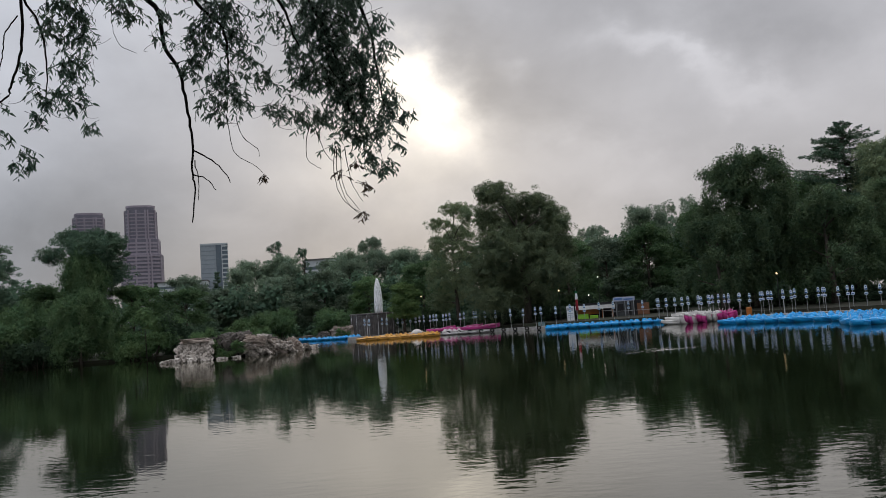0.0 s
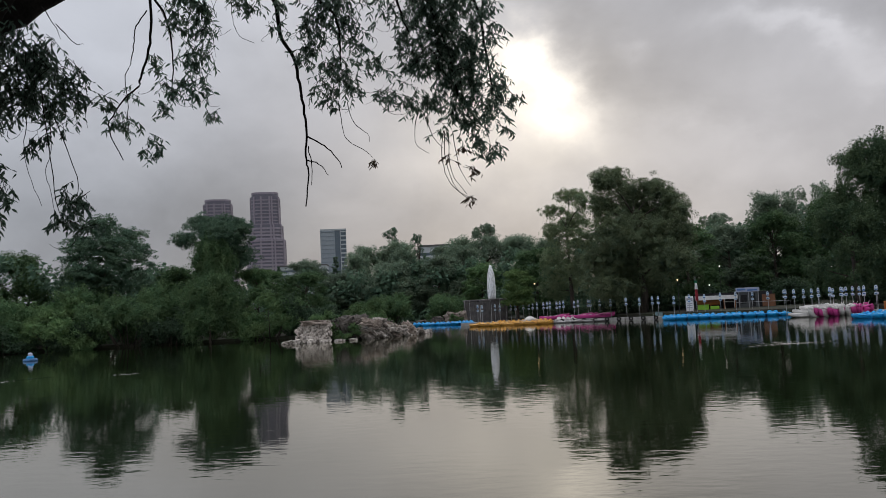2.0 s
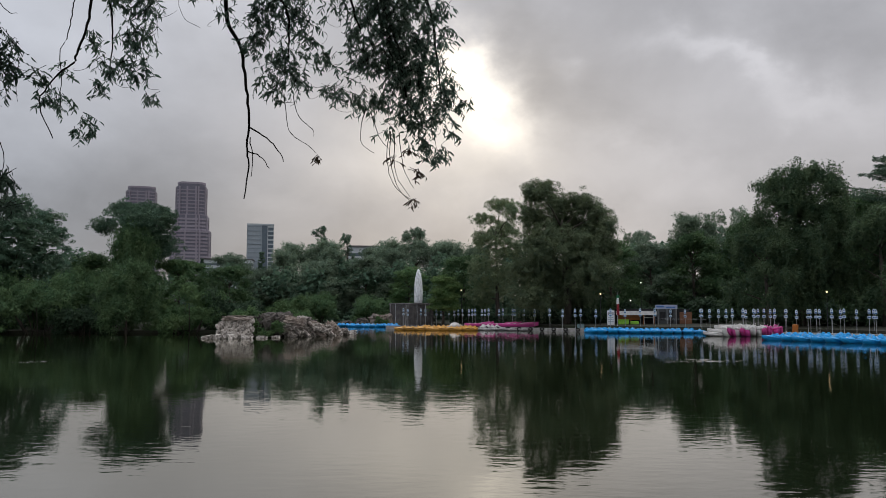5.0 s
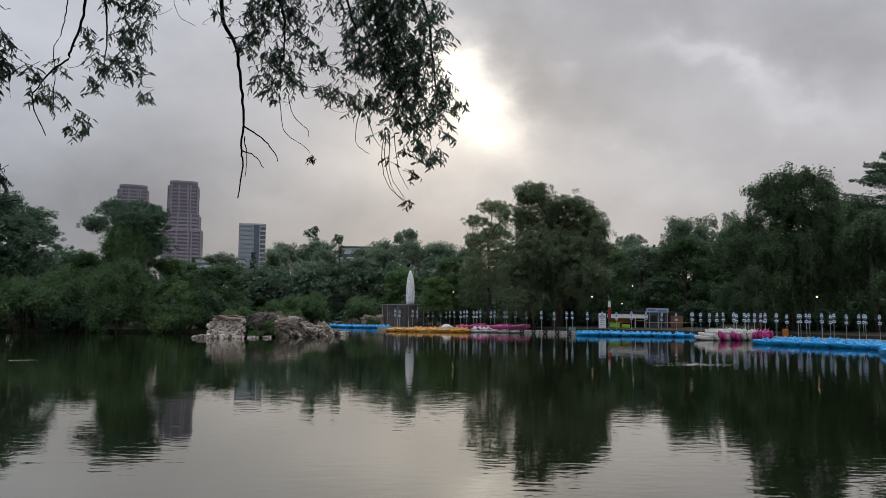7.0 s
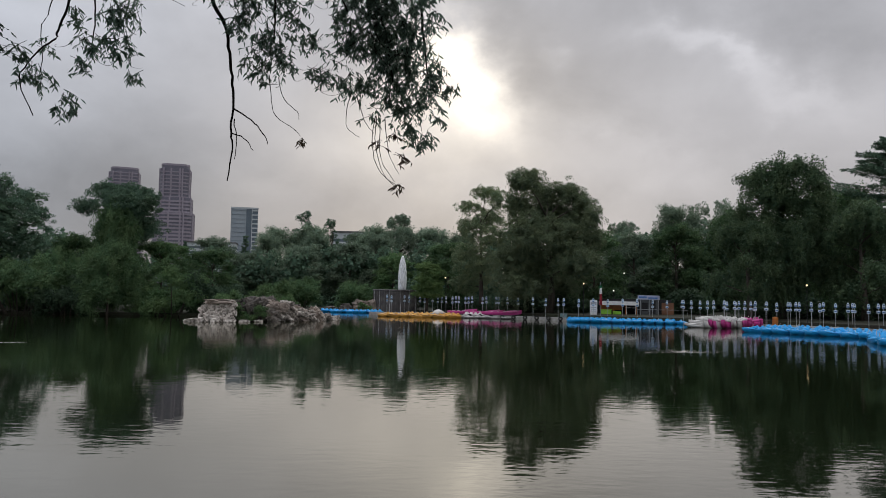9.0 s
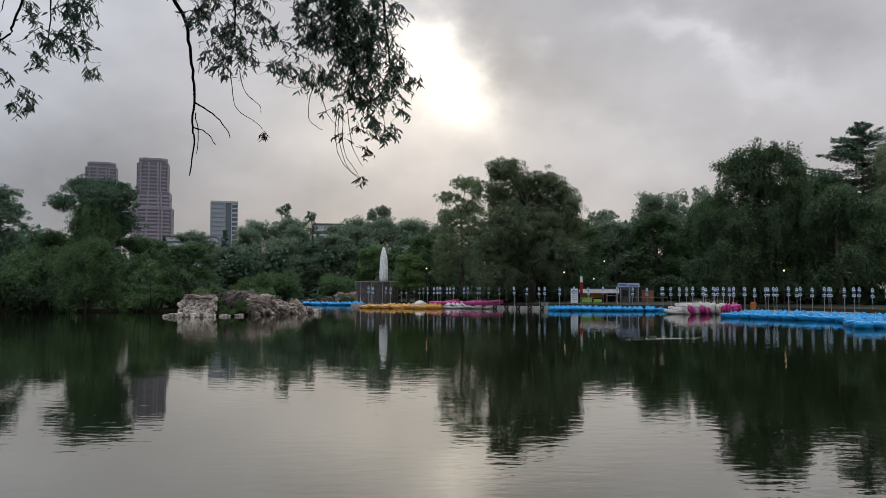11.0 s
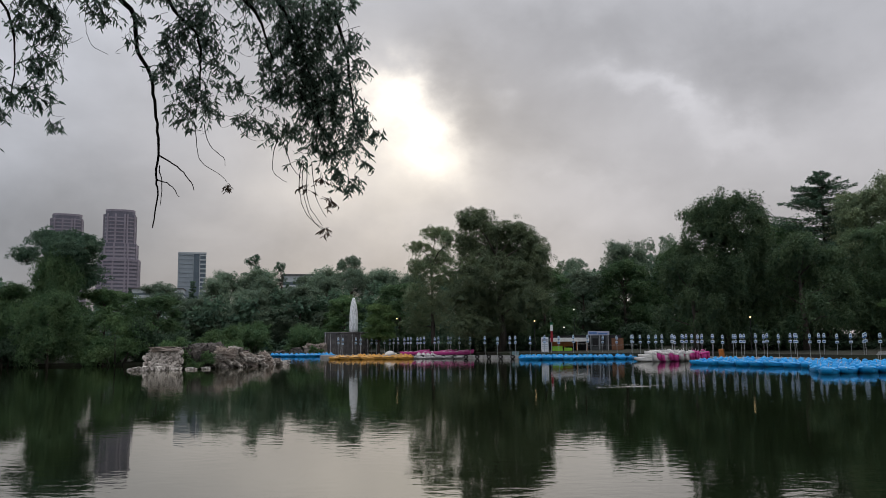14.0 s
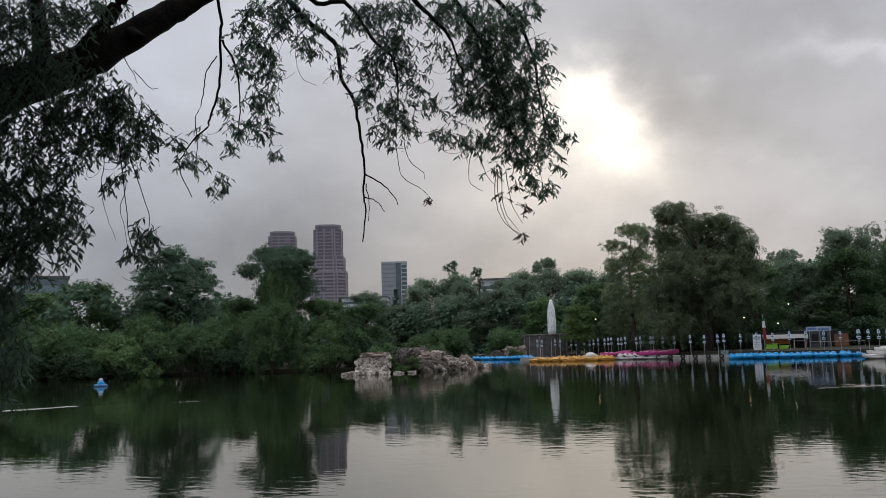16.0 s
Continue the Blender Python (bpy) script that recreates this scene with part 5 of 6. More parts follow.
for line in ([(4.24, 4.59, 4.67), (4.3, 4.53, 4.56), (4.33, 4.51, 4.49), (4.29, 4.54, 4.35), (4.26, 4.57, 4.3), (4.2, 4.62, 4.31)], [(4.23, 4.6, 5.03), (4.17, 4.65, 4.92), (4.15, 4.67, 4.8), (4.13, 4.68, 4.67), (4.07, 4.74, 4.62)],
             [(4.34, 4.5, 4.9), (4.36, 4.48, 4.71), (4.35, 4.48, 4.59), (4.34, 4.49, 4.51), (4.37, 4.46, 4.45)], [(4.01, 4.79, 4.98), (4.08, 4.73, 4.92), (4.13, 4.68, 4.8)], [(4.05, 4.76, 5.05), (4.09, 4.72, 5.09), (4.07, 4.73, 5.18)],
             [(4.16, 4.66, 4.37), (4.12, 4.69, 4.34), (4.04, 4.76, 4.37)], [(4.09, 4.72, 4.3), (4.08, 4.73, 4.24), (4.05, 4.76, 4.23)]):
    branch(east_tree, line, 0.005, 0.0018, 0.003, 4, "twig")
sprays(east_tree, [(4, 4.8, 5.43, 0.07, 0.09), (3.97, 4.82, 5.33, 0.05, 0.03), (4.26, 4.57, 5.39, 0.08, 0.07), (4.34, 4.5, 5.32, 0.12, 0.12), (4.49, 4.34, 5.27, 0.21, 0.16), (4.56, 4.28, 5.11, 0.14, 0.12), (4.44, 4.39, 5.06, 0.1, 0.09), (4.3, 4.53, 5.08, 0.12, 0.08), (4.26, 4.57, 4.82, 0.08, 0.12), (4.2, 4.63, 4.68, 0.08, 0.09), (4.01, 4.79, 4.91, 0.08, 0.04), (4.09, 4.72, 4.83, 0.09, 0.06), (4.01, 4.79, 4.65, 0.07, 0.07), (4.11, 4.71, 4.62, 0.1, 0.05), (4.19, 4.64, 4.52, 0.07, 0.04), (4.34, 4.49, 4.45, 0.12, 0.07)], 80, 330.0, None, 0.054, 1.0, 0.8, 0.4)
sprays(east_tree, [(4.29, 4.55, 4.56, 0.05, 0.04), (4.19, 4.63, 4.35, 0.08, 0.05), (4.51, 4.32, 4.73, 0.16, 0.07), (4.57, 4.27, 4.86, 0.09, 0.16), (4.53, 4.3, 4.43, 0.06, 0.06), (4.41, 4.42, 4.73, 0.06, 0.04), (4.05, 4.76, 5.14, 0.04, 0.05), (3.88, 4.89, 4.91, 0.07, 0.03), (3.9, 4.88, 4.84, 0.03, 0.04), (4.2, 4.62, 5, 0.08, 0.05), (4.12, 4.7, 4.3, 0.06, 0.03), (4.39, 4.45, 5.2, 0.14, 0.08), (4.67, 4.15, 5.11, 0.19, 0.28), (4.65, 4.17, 4.76, 0.16, 0.19), (4.46, 4.38, 5.56, 0.33, 0.19), (4.19, 4.63, 5.6, 0.14, 0.09), (4.69, 4.13, 5.51, 0.23, 0.23)], 81, 250.0, None, 0.054, 1.0, 0.8, 0.4)


def high_crown(root, seed, lobes):
    """An unseen canopy above the path, added to shade the ground and near leaves."""
    sets = lobe_leaves(np.random.RandomState(seed), [(Vector(c), r) for c, r in lobes], 1700, 0.32)
    ob = part("high_crown", leaf_mesh("high_crown", sets, LEAF_NEAR), None, root)
    ob["kind"] = "stuff"


high_crown(west_tree, 91, [((-6.5, 0.5, 7.6), 1.7), ((-4.6, 1.6, 8.6), 1.6), ((-5.6, 3.6, 8.6), 1.5), ((-7.6, 3.0, 8.0), 1.6), ((-3.0, 0.2, 8.6), 1.5), ((-1.4, 1.6, 9.2), 1.4), ((-3.4, 3.4, 9.4), 1.3), ((0.4, 0.4, 9.3), 1.4), ((-4.8, 5.2, 9.4), 1.4), ((-2.4, 5.0, 9.6), 1.2)])
# limbs out of view, added to carry the overhead canopy
branch(west_tree, [(-5.5, 2.6, 2.6), (-5.4, 2.2, 5.0), (-5.2, 1.8, 7.0), (-4.8, 1.6, 8.6)], 0.3, 0.08, 0.02, 9, "limb")
branch(west_tree, [(-5.2, 1.8, 7.0), (-3.4, 1.2, 8.2), (-1.4, 1.5, 9.0), (0.4, 0.5, 9.2)], 0.14, 0.04, 0.02, 8, "limb")
high_crown(east_tree, 92, [((5.2, 4.8, 9.0), 1.6), ((6.2, 5.4, 10.2), 1.8), ((4.0, 4.6, 10.4), 1.8), ((8.6, 6.8, 10.6), 1.9), ((7.0, 4.2, 10.6), 1.8), ((9.6, 3.0, 9.6), 1.8), ((7.4, 6.2, 9.2), 1.5), ((3.0, 3.8, 9.2), 1.4), ((1.6, 2.2, 9.3), 1.4), ((5.6, 7.2, 9.8), 1.3), ((10.0, 7.8, 9.8), 1.6), ((7.6, 2.4, 8.0), 1.7), ((5.9, 1.6, 7.9), 1.5), ((6.6, 3.9, 8.4), 1.4), ((8.8, 3.8, 8.2), 1.6), ((4.4, 2.6, 8.2), 1.3), ((3.4, 1.0, 8.4), 1.4), ((8.0, 0.6, 7.6), 1.6), ((9.8, 5.4, 8.6), 1.5)] + [((1.5 + 3.1 * i, -6.0 + 3.2 * j + 1.2 * (i % 2), 9.6 + 0.5 * ((i + j) % 3)), 1.9) for i in range(4) for j in range(3)])
branch(east_tree, [(7.0, 3.1, 4.6), (7.2, 2.8, 6.2), (7.4, 2.5, 8.0)], 0.14, 0.05, 0.02, 8, "limb")
branch(east_tree, [(7.2, 2.8, 6.2), (5.8, 2.3, 7.4), (3.6, 1.4, 8.2)], 0.09, 0.03, 0.02, 8, "limb")


# towers and buildings beyond the park
def rounded_plan(w, d, r, steps=4):
    pts = []
    for cx, cy, a0 in ((w / 2 - r, d / 2 - r, 0), (-w / 2 + r, d / 2 - r, 90), (-w / 2 + r, -d / 2 + r, 180), (w / 2 - r, -d / 2 + r, 270)):
        for s in range(steps + 1):
            a = radians(a0 + 90 * s / steps)
            pts.append((cx + r * math.cos(a), cy + r * math.sin(a)))
    return pts


def prism(g, plan, z0, z1):
    k = len(plan)
    return g.add([(x, y, z0) for x, y in plan] + [(x, y, z1) for x, y in plan], [(i, (i + 1) % k, k + (i + 1) % k, k + i) for i in range(k)] + [tuple(reversed(range(k))), tuple(range(k, 2 * k))])


def pink_tower(x, y, height, width, turn):
    root = thing("tower_block", "tall pinkish concrete apartment tower with rounded corners", "tower", "twin pink towers", pose(x, y, 0, 0, 0, turn))
    sections = ((0, 0.62, 1.32), (0.62, 0.74, 1.16), (0.74, 0.965, 1.0))
    step = 3.4
    glass, piers = Geo(), Geo()
    for a, b, k in sections:
        w = width * k
        plan = rounded_plan(w, w * 0.9, w * 0.28, 5)
        prism(glass, [(px * 0.97, py * 0.97) for px, py in plan], a * height, b * height)
        for i, (px, py) in enumerate(plan):
            if i % 3 == 0:
                piers.box((px * 0.985, py * 0.985, (a + b) / 2 * height), (1.3, 1.3, (b - a) * height), Matrix.Rotation(math.atan2(py, px), 3, "Z"))
        for s in (-0.14, 0.14):
            piers.box((s * w, -w * 0.45, (a + b) / 2 * height), (1.5, 0.8, (b - a) * height))
            piers.box((s * w, w * 0.45, (a + b) / 2 * height), (1.5, 0.8, (b - a) * height))
        z = a * height
        while z < b * height - 1.5:
            part("parapet_band", prism(Geo(), plan, z, z + (1.75 if a < 0.7 else 1.15)), TOWER_PINK, root)
            z += step
    part("window_glazing", glass, TOWER_GLASS, root, "dark recessed window bands")
    part("pier", piers, TOWER_PINK, root)
    top = rounded_plan(width * 0.9, width * 0.82, width * 0.27, 5)
    part("crown_drum", prism(Geo(), top, 0.955 * height, 0.985 * height), TOWER_GLASS, root)
    part("roof", prism(Geo(), [(px * 1.02, py * 1.02) for px, py in top], 0.985 * height, height), TOWER_PINK, root)


pink_tower(-251.0, 759.6, 124.0, 28.5, 18)
pink_tower(-323.0, 818.5, 129.0, 30.0, 22)


def office(x, y, height, w, d, turn, floors):
    root = thing("office_block", "pale grey office block with strip windows", "building", "", pose(x, y, 0, 0, 0, turn))
    part("core", Geo().box((0, 0, height / 2), (w - 0.6, d - 0.6, height - 1.0)), OFFICE_GLASS, root, "dark window glass")
    part("blank_wall", Geo().box((-w * 0.22, -0.1, height / 2), (w * 0.56, d, height), chamfer=0.2), OFFICE_GREY, root)
    for i in range(floors):
        part("window_strip", Geo().box((-w * 0.22, -0.1, height * (i + 0.5) / floors), (w * 0.5, d + 0.12, 0.5)), OFFICE_STRIP, root)
    part("corner_pier", Geo().box((w * 0.27, -0.1, height / 2), (0.5, d, height)), OFFICE_PALE, root)
    for i in range(floors):
        z = height * (i + 0.5) / floors
        part("floor_band", Geo().box((w * 0.38, 0, z), (w * 0.24, d + 0.2, height / floors * 0.3)), OFFICE_PALE, root)
    part("roof", Geo().box((0, 0, height), (w, d, 1.2)), OFFICE_PALE, root)


office(-145.5, 602.7, 66.5, 20.0, 16.0, 14, 20)


def low_block(x, y, height, w, d, mat, label, turn=0):
    root = thing("building", label, "building", "", pose(x, y, 0, 0, 0, turn))
    part("wall", Geo().box((0, 0, height / 2), (w, d, height)), mat, root)
    part("roof", Geo().box((0, 0, height + 0.4), (w + 1, d + 1, 0.8)), ROOF, root)
    for i in range(int(height / 3.6)):
        part("window_band", Geo().box((0, 0, i * 3.6 + 2.2), (w + 0.16, d + 0.16, 1.5)), OFFICE_GLASS, root)


low_block(-162.0, 577.6, 38.0, 34.0, 20.0, OFFICE_PALE, "low pale building half hidden by trees", 10)
low_block(-43.6, 417.7, 35.0, 20.0, 14.0, OFFICE_PALE, "flat-roofed pale building above the trees", 5)
low_block(-183.5, 242.0, 29.0, 17.0, 14.0, TEAL, "teal glass building behind the trees", 38)


# rocks along the shore
def rock(x, y, w, d, h, seed, mat, label, z=-0.3, group="shore rocks", tilt=0.0):
    bm = bmesh.new()
    bmesh.ops.create_icosphere(bm, subdivisions=4 if max(w, d) > 1.45 else 3, radius=1.0)
    off = Vector((seed * 3.7, seed * 1.3, seed * 2.1))
    for v in bm.verts:
        p = v.co.copy()
        q = Vector((math.copysign(abs(p.x) ** 0.6, p.x), math.copysign(abs(p.y) ** 0.6, p.y), math.copysign(abs(p.z) ** 0.55, p.z)))
        big = noise.noise(p * 1.3 + off)
        crack = noise.ridged_multi_fractal(p * 2.2 + off, 1.0, 2.0, 4, 1.0, 2.0)
        pits = noise.noise(p * 9.0 + off)
        k = 1.12 + 0.28 * big - 0.25 * crack + 0.17 * pits
        v.co = Vector((q.x * w / 2 * k, q.y * d / 2 * k, h / 2 * (1 + q.z * k)))
    me = bpy.data.meshes.new("rock")
    bm.to_mesh(me)
    bm.free()
    me.materials.append(mat)
    ob = new("rock", me)
    ob.matrix_basis = pose(x, y, z, 0, tilt, seed * 37 % 50 - 25)
    return tagged(ob, label, "rock", group)


PITTED = "pale pitted limestone rock at the water's edge"
stack = random.Random(8)
# dark rock behind the pale ones, its colour standing for shaded pits
rock(-22.9, 85.3, 3.6, 2.2, 2.2, 1, STONE_BROWN, "solid core of the pitted rock, dark to stand for shaded holes")
for i in range(46):
    t, h = (i * 0.618) % 1.0, (i + stack.random()) / 46
    rock(-24.6 + 3.5 * t, 83.6 + 0.3 * t + 0.5 * abs(t - 0.5) + 0.4 * h, stack.uniform(0.45, 0.85), 0.7, stack.uniform(0.5, 0.85), i + 2, STONE_PALE, PITTED, -0.2 + 1.75 * h, tilt=stack.uniform(-35, 35))
rock(-22.9, 84.6, 3.5, 2.4, 0.6, 12, STONE_TAN, "flat tan cap of the pitted rock", 1.82)
for i, (x, y, w, d, h) in enumerate(((-25.4, 83.4, 1.5, 1.2, 0.7), (-24.2, 82.9, 1.2, 1.0, 0.8), (-22.8, 82.8, 1.1, 0.9, 0.8), (-21.4, 83.2, 1.3, 1.0, 0.7), (-20.2, 84.6, 1.2, 0.9, 0.6), (-18.9, 85.6, 0.9, 0.8, 0.6))):
    rock(x, y, w, d, h, i + 14, STONE_PALE, PITTED)
heap = random.Random(21)
for i in range(84):
    t = heap.random()
    x, y = -18.2 + 6.0 * t + heap.uniform(-0.4, 0.4), 87.2 + 9.5 * t + heap.uniform(-1.3, 0.6)
    size = heap.uniform(0.5, 1.25)
    rock(x, y, size * 1.5, size * 0.8, size * heap.uniform(0.4, 0.7), i + 80, STONE_TAN if i % 4 == 0 else STONE_PALE, "broken pale rock in the sloping heap", max(-0.25, 2.75 * (1 - t) ** 0.8 * heap.uniform(0.0, 0.95) - 0.25), tilt=heap.uniform(-20, 50))
for x, y, w, h, i in ((-15.8, 91.6, 3.0, 1.7, 61), (-14.2, 94.2, 2.4, 1.1, 62), (-17.2, 90.2, 2.6, 2.2, 63)):
    rock(x, y, w, 2.2, h, i, STONE_TAN, "weathered tan rock at the core of the heap")
for i, (x, y, w, d, h) in enumerate(((-20.3, 87.4, 2.6, 2.4, 2.9), (-18.6, 88.6, 2.4, 2.4, 2.9), (-17.6, 93.0, 4.0, 3.6, 2.5), (-21.0, 91.0, 4.4, 3.6, 2.9))):
    rock(x, y, w, d, h, i + 31, STONE_BROWN, "dark weathered boulder in the rock outcrop")
for i, (x, y, w, d, h) in enumerate(((-15.6, 140.5, 2.6, 2.0, 1.9), (-13.0, 141.0, 3.0, 2.2, 2.5), (-18.4, 140.6, 2.4, 1.8, 1.3), (-10.8, 141.5, 1.8, 1.6, 2.6))):
    rock(x, y, w, d, h, i + 51, STONE_TAN if i % 2 else STONE_BROWN, "weathered rock beside the fountain")
for i, (x, y, top, r) in enumerate(((-19.5, 86.0, 2.2, 1.5), (-17.8, 91.5, 3.6, 2.0), (-22.5, 88.0, 4.0, 2.4), (-12.0, 139.5, 2.2, 1.4))):
    plant("shrub_b", "shrub", "green shrub growing between the rocks", x, y, top, r, 0.1, i + 30, "shrubs among the rocks", category="shrub")


# fountain
def fountain(x, y):
    root = thing("fountain", "tall white fountain jet above a dark curved stone basin wall", "fountain", "", pose(x, y, 0))
    rng = random.Random(3)
    for i in range(22):
        a = radians(200 + 140 * i / 21)
        part("wall_stone", Geo().box((-1.3 + 3.75 * math.cos(a), 3.0 + 3.75 * math.sin(a), 1.9), (0.68, 0.7, 3.8 + rng.uniform(-0.08, 0.08)), Matrix.Rotation(a + math.pi / 2, 3, "Z"), 0.06), STONE_WET, root)
    part("rim", Geo().lathe([(4.05, 3.75), (4.15, 3.85), (4.15, 4.05), (4.0, 4.1), (1.0, 4.1)], 40, (-1.3, 3.0, 0)), STONE_WET, root)
    for i in range(6):
        a = radians(206 + 128 * i / 5 + rng.uniform(-3, 3))
        r = 4.17
        px, py = -1.3 + r * math.cos(a), 3.0 + r * math.sin(a)
        part("water_strand", Geo().tube([(px, py, 4.0), (px + 0.05, py - 0.12, 2.4), (px, py - 0.2, 0.1)], [0.012, rng.uniform(0.01, 0.022), rng.uniform(0.012, 0.04)], 6), SPRAY, root, "thin falling strand of water")
    prof = [(0.72, 4.0), (0.76, 4.8), (0.74, 6.0), (0.68, 7.4), (0.56, 8.6), (0.40, 9.4), (0.22, 9.95), (0.05, 10.15)]
    g = Geo().lathe(prof, 20)
    g.v = [(vx * (1 + 0.14 * noise.noise(Vector((vx * 4, vy * 4, vz * 0.8)))), vy, vz + 0.12 * noise.noise(Vector((vx * 5, vy * 5, vz)))) for vx, vy, vz in g.v]
    part("jet", g, SPRAY, root, "white column of rising water", True)
    rs = np.random.RandomState(6)
    t = rs.random((2600, 1)) ** 1.4
    p = np.array([0.0, 0.0, 8.4]) + np.concatenate([t * 1.6 + rs.normal(size=t.shape) * (0.25 + 0.7 * t), rs.normal(size=t.shape) * 0.6, t * 4.2 + rs.normal(size=t.shape) * 0.4], 1)
    ax = unit(rs.normal(size=(2600, 3))) * rs.uniform(0.015, 0.05, (2600, 1))
    part("spray_mist", leaf_mesh("spray_mist", [(p, ax, unit(np.cross(ax, rs.normal(size=(2600, 3)))) * 0.012)], SPRAY), None, root, "fine drifting spray above the jet")["kind"] = "stuff"


fountain(-5.66, 140.5)


# boats
def hull_rings(length, width, depth, bow):
    rings = []
    for i in range(9):
        t = i / 8
        x = (t - 0.5) * length
        w = width / 2 * (0.82 + 0.18 * math.sin(math.pi * min(1, t * 1.4))) * (1 if t < 0.6 else 1 - 0.5 * ((t - 0.6) / 0.4) ** 2)
        top = depth + bow * max(0, (t - 0.55) / 0.45) ** 1.6 + 0.06 * max(0, (0.2 - t) / 0.2)
        keel = -0.12 + 0.28 * max(0, (t - 0.7) / 0.3) ** 2
        rings.append([(x, -w * 0.6, keel), (x, -w * 0.93, keel + 0.12), (x, -w, top * 0.55), (x, -w * 0.97, top - 0.05), (x, -w * 0.86, top), (x, w * 0.86, top), (x, w * 0.97, top - 0.05), (x, w, top * 0.55), (x, w * 0.93, keel + 0.12), (x, w * 0.6, keel)])
    return rings


def dome(center, size, rows=4, sides=9):
    """A low rounded hump with a flat base."""
    g = Geo().lathe([(max(0.02, math.cos(k / rows * 1.5)), math.sin(k / rows * 1.5)) for k in range(rows + 1)], sides)
    g.v = [(center[0] + vx * size[0], center[1] + vy * size[1], center[2] + vz * size[2]) for vx, vy, vz in g.v]
    return g


def pedal_boat(mat, label, category="boat", group=""):
    root = thing("pedal_boat", label, category, group)
    part("hull", Geo().loft(hull_rings(2.6, 1.6, 0.40, 0.12)), mat, root, smooth=True)
    part("bow_deck", dome((0.62, 0, 0.34), (0.66, 0.66, 0.22)), mat, root, smooth=True)
    for side in (-1, 1):
        seat = part("seat", dome((-0.42, side * 0.36, 0.36), (0.34, 0.32, 0.20)), mat, root, smooth=True)
        part("backrest", dome((-0.85, side * 0.37, 0.34), (0.16, 0.34, 0.45)), mat, seat, smooth=True)
        part("headlight", dome((1.02, side * 0.26, 0.42), (0.09, 0.09, 0.13), 3, 7), WHITE_GRP if mat is BLUE else mat, root, smooth=True)
    # black boxes level with the deck, in place of shaded gaps between seats
    part("footwell", Geo().box((0.02, 0, 0.40), (0.34, 1.16, 0.05), None, 0.015).box((-0.66, 0, 0.40), (0.16, 1.2, 0.05), None, 0.015), BLACK, root, "flat black boxes that stand for the shaded footwell")
    part("paddle_box", Geo().loft([[(-0.05 + 0.32 * math.cos(a), yy, 0.38 + 0.32 * math.sin(a)) for a in (0, 0.52, 1.05, 1.57, 2.1, 2.6, 3.14)] for yy in (-0.14, 0.14)]), mat, root, smooth=True)
    part("rub_rail", Geo().tube([(1.15, -0.45, 0.40), (0.5, -0.79, 0.30), (-1.2, -0.70, 0.30), (-1.32, 0, 0.30), (-1.2, 0.70, 0.30), (0.5, 0.79, 0.30), (1.15, 0.45, 0.40)], 0.035, 5), BLACK if mat is not BLUE else mat, root)
    part("steering_lever", Geo().tube([(0.25, 0, 0.5), (0.05, 0, 0.86), (-0.05, 0.0, 0.88)], 0.022, 5), STEEL, root)
    return root


def tall_boat(mat, label, deck=None):
    """A narrow boat drawn up side by side with others, its bow a little raised."""
    root = thing("rowing_boat", label, "boat", "white and pink boats")
    rings, cover = [], []
    for t, w, lo, hi in ((-2.2, 0.28, 0.05, 0.72), (-1.6, 0.42, -0.1, 0.78), (-0.6, 0.47, -0.12, 0.82), (0.4, 0.45, -0.12, 0.86), (1.2, 0.37, -0.02, 0.92), (1.8, 0.22, 0.14, 0.99), (2.2, 0.05, 0.5, 1.02)):
        mid = (lo + hi) / 2
        rings.append([(t, -w * 0.55, lo), (t, -w * 0.92, lo + 0.16), (t, -w, mid), (t, -w * 0.85, hi), (t, 0, hi + 0.05), (t, w * 0.85, hi), (t, w, mid), (t, w * 0.92, lo + 0.16), (t, w * 0.55, lo)])
        cover.append([(t, -w * 0.98, hi - 0.14), (t, -w * 0.9, hi + 0.03), (t, -w * 0.4, hi + 0.16), (t, w * 0.4, hi + 0.16), (t, w * 0.9, hi + 0.03), (t, w * 0.98, hi - 0.14)])
    part("hull", Geo().loft(rings), mat, root, smooth=True)
    part("deck", Geo().loft(cover), deck or mat, root, smooth=True)
    part("seat_shell", dome((-0.9, 0, 0.9), (0.14, 0.34, 0.36)), deck or mat, root, smooth=True)
    part("tiller", Geo().tube([(-0.3, 0.1, 0.9), (-0.2, 0.15, 1.3), (-0.05, 0.2, 1.42)], 0.03, 5), WHITE_GRP, root)
    part("coaming", Geo().tube([(0.9, -0.2, 1.05), (0.0, -0.36, 0.98), (-1.4, -0.3, 0.92), (-1.4, 0.3, 0.92), (0.0, 0.36, 0.98), (0.9, 0.2, 1.05)], 0.04, 5), GREY_GRP, root)
    return root


def flotilla(proto, spots, seed, spread=8.0, low=1.0):
    for ob in proto.children:
        ob.matrix_basis = Matrix.Diagonal((1, 1, low, 1)) @ ob.matrix_basis
    rng = random.Random(seed)
    first = True
    for x, y, turn, *rise in spots:
        m = pose(x + rng.uniform(-0.12, 0.12), y + rng.uniform(-0.25, 0.25), rng.uniform(-0.03, 0.05) + sum(rise), rng.uniform(-1.5, 1.5), rng.uniform(-2, 2), turn + rng.uniform(-spread, spread))
        if first:
            proto.matrix_basis = m
            first = False
        else:
            copy_thing(proto, m)


def row(a, b, count, turn):
    return [(a[0] + (b[0] - a[0]) * i / max(1, count - 1), a[1] + (b[1] - a[1]) * i / max(1, count - 1), turn) for i in range(count)]


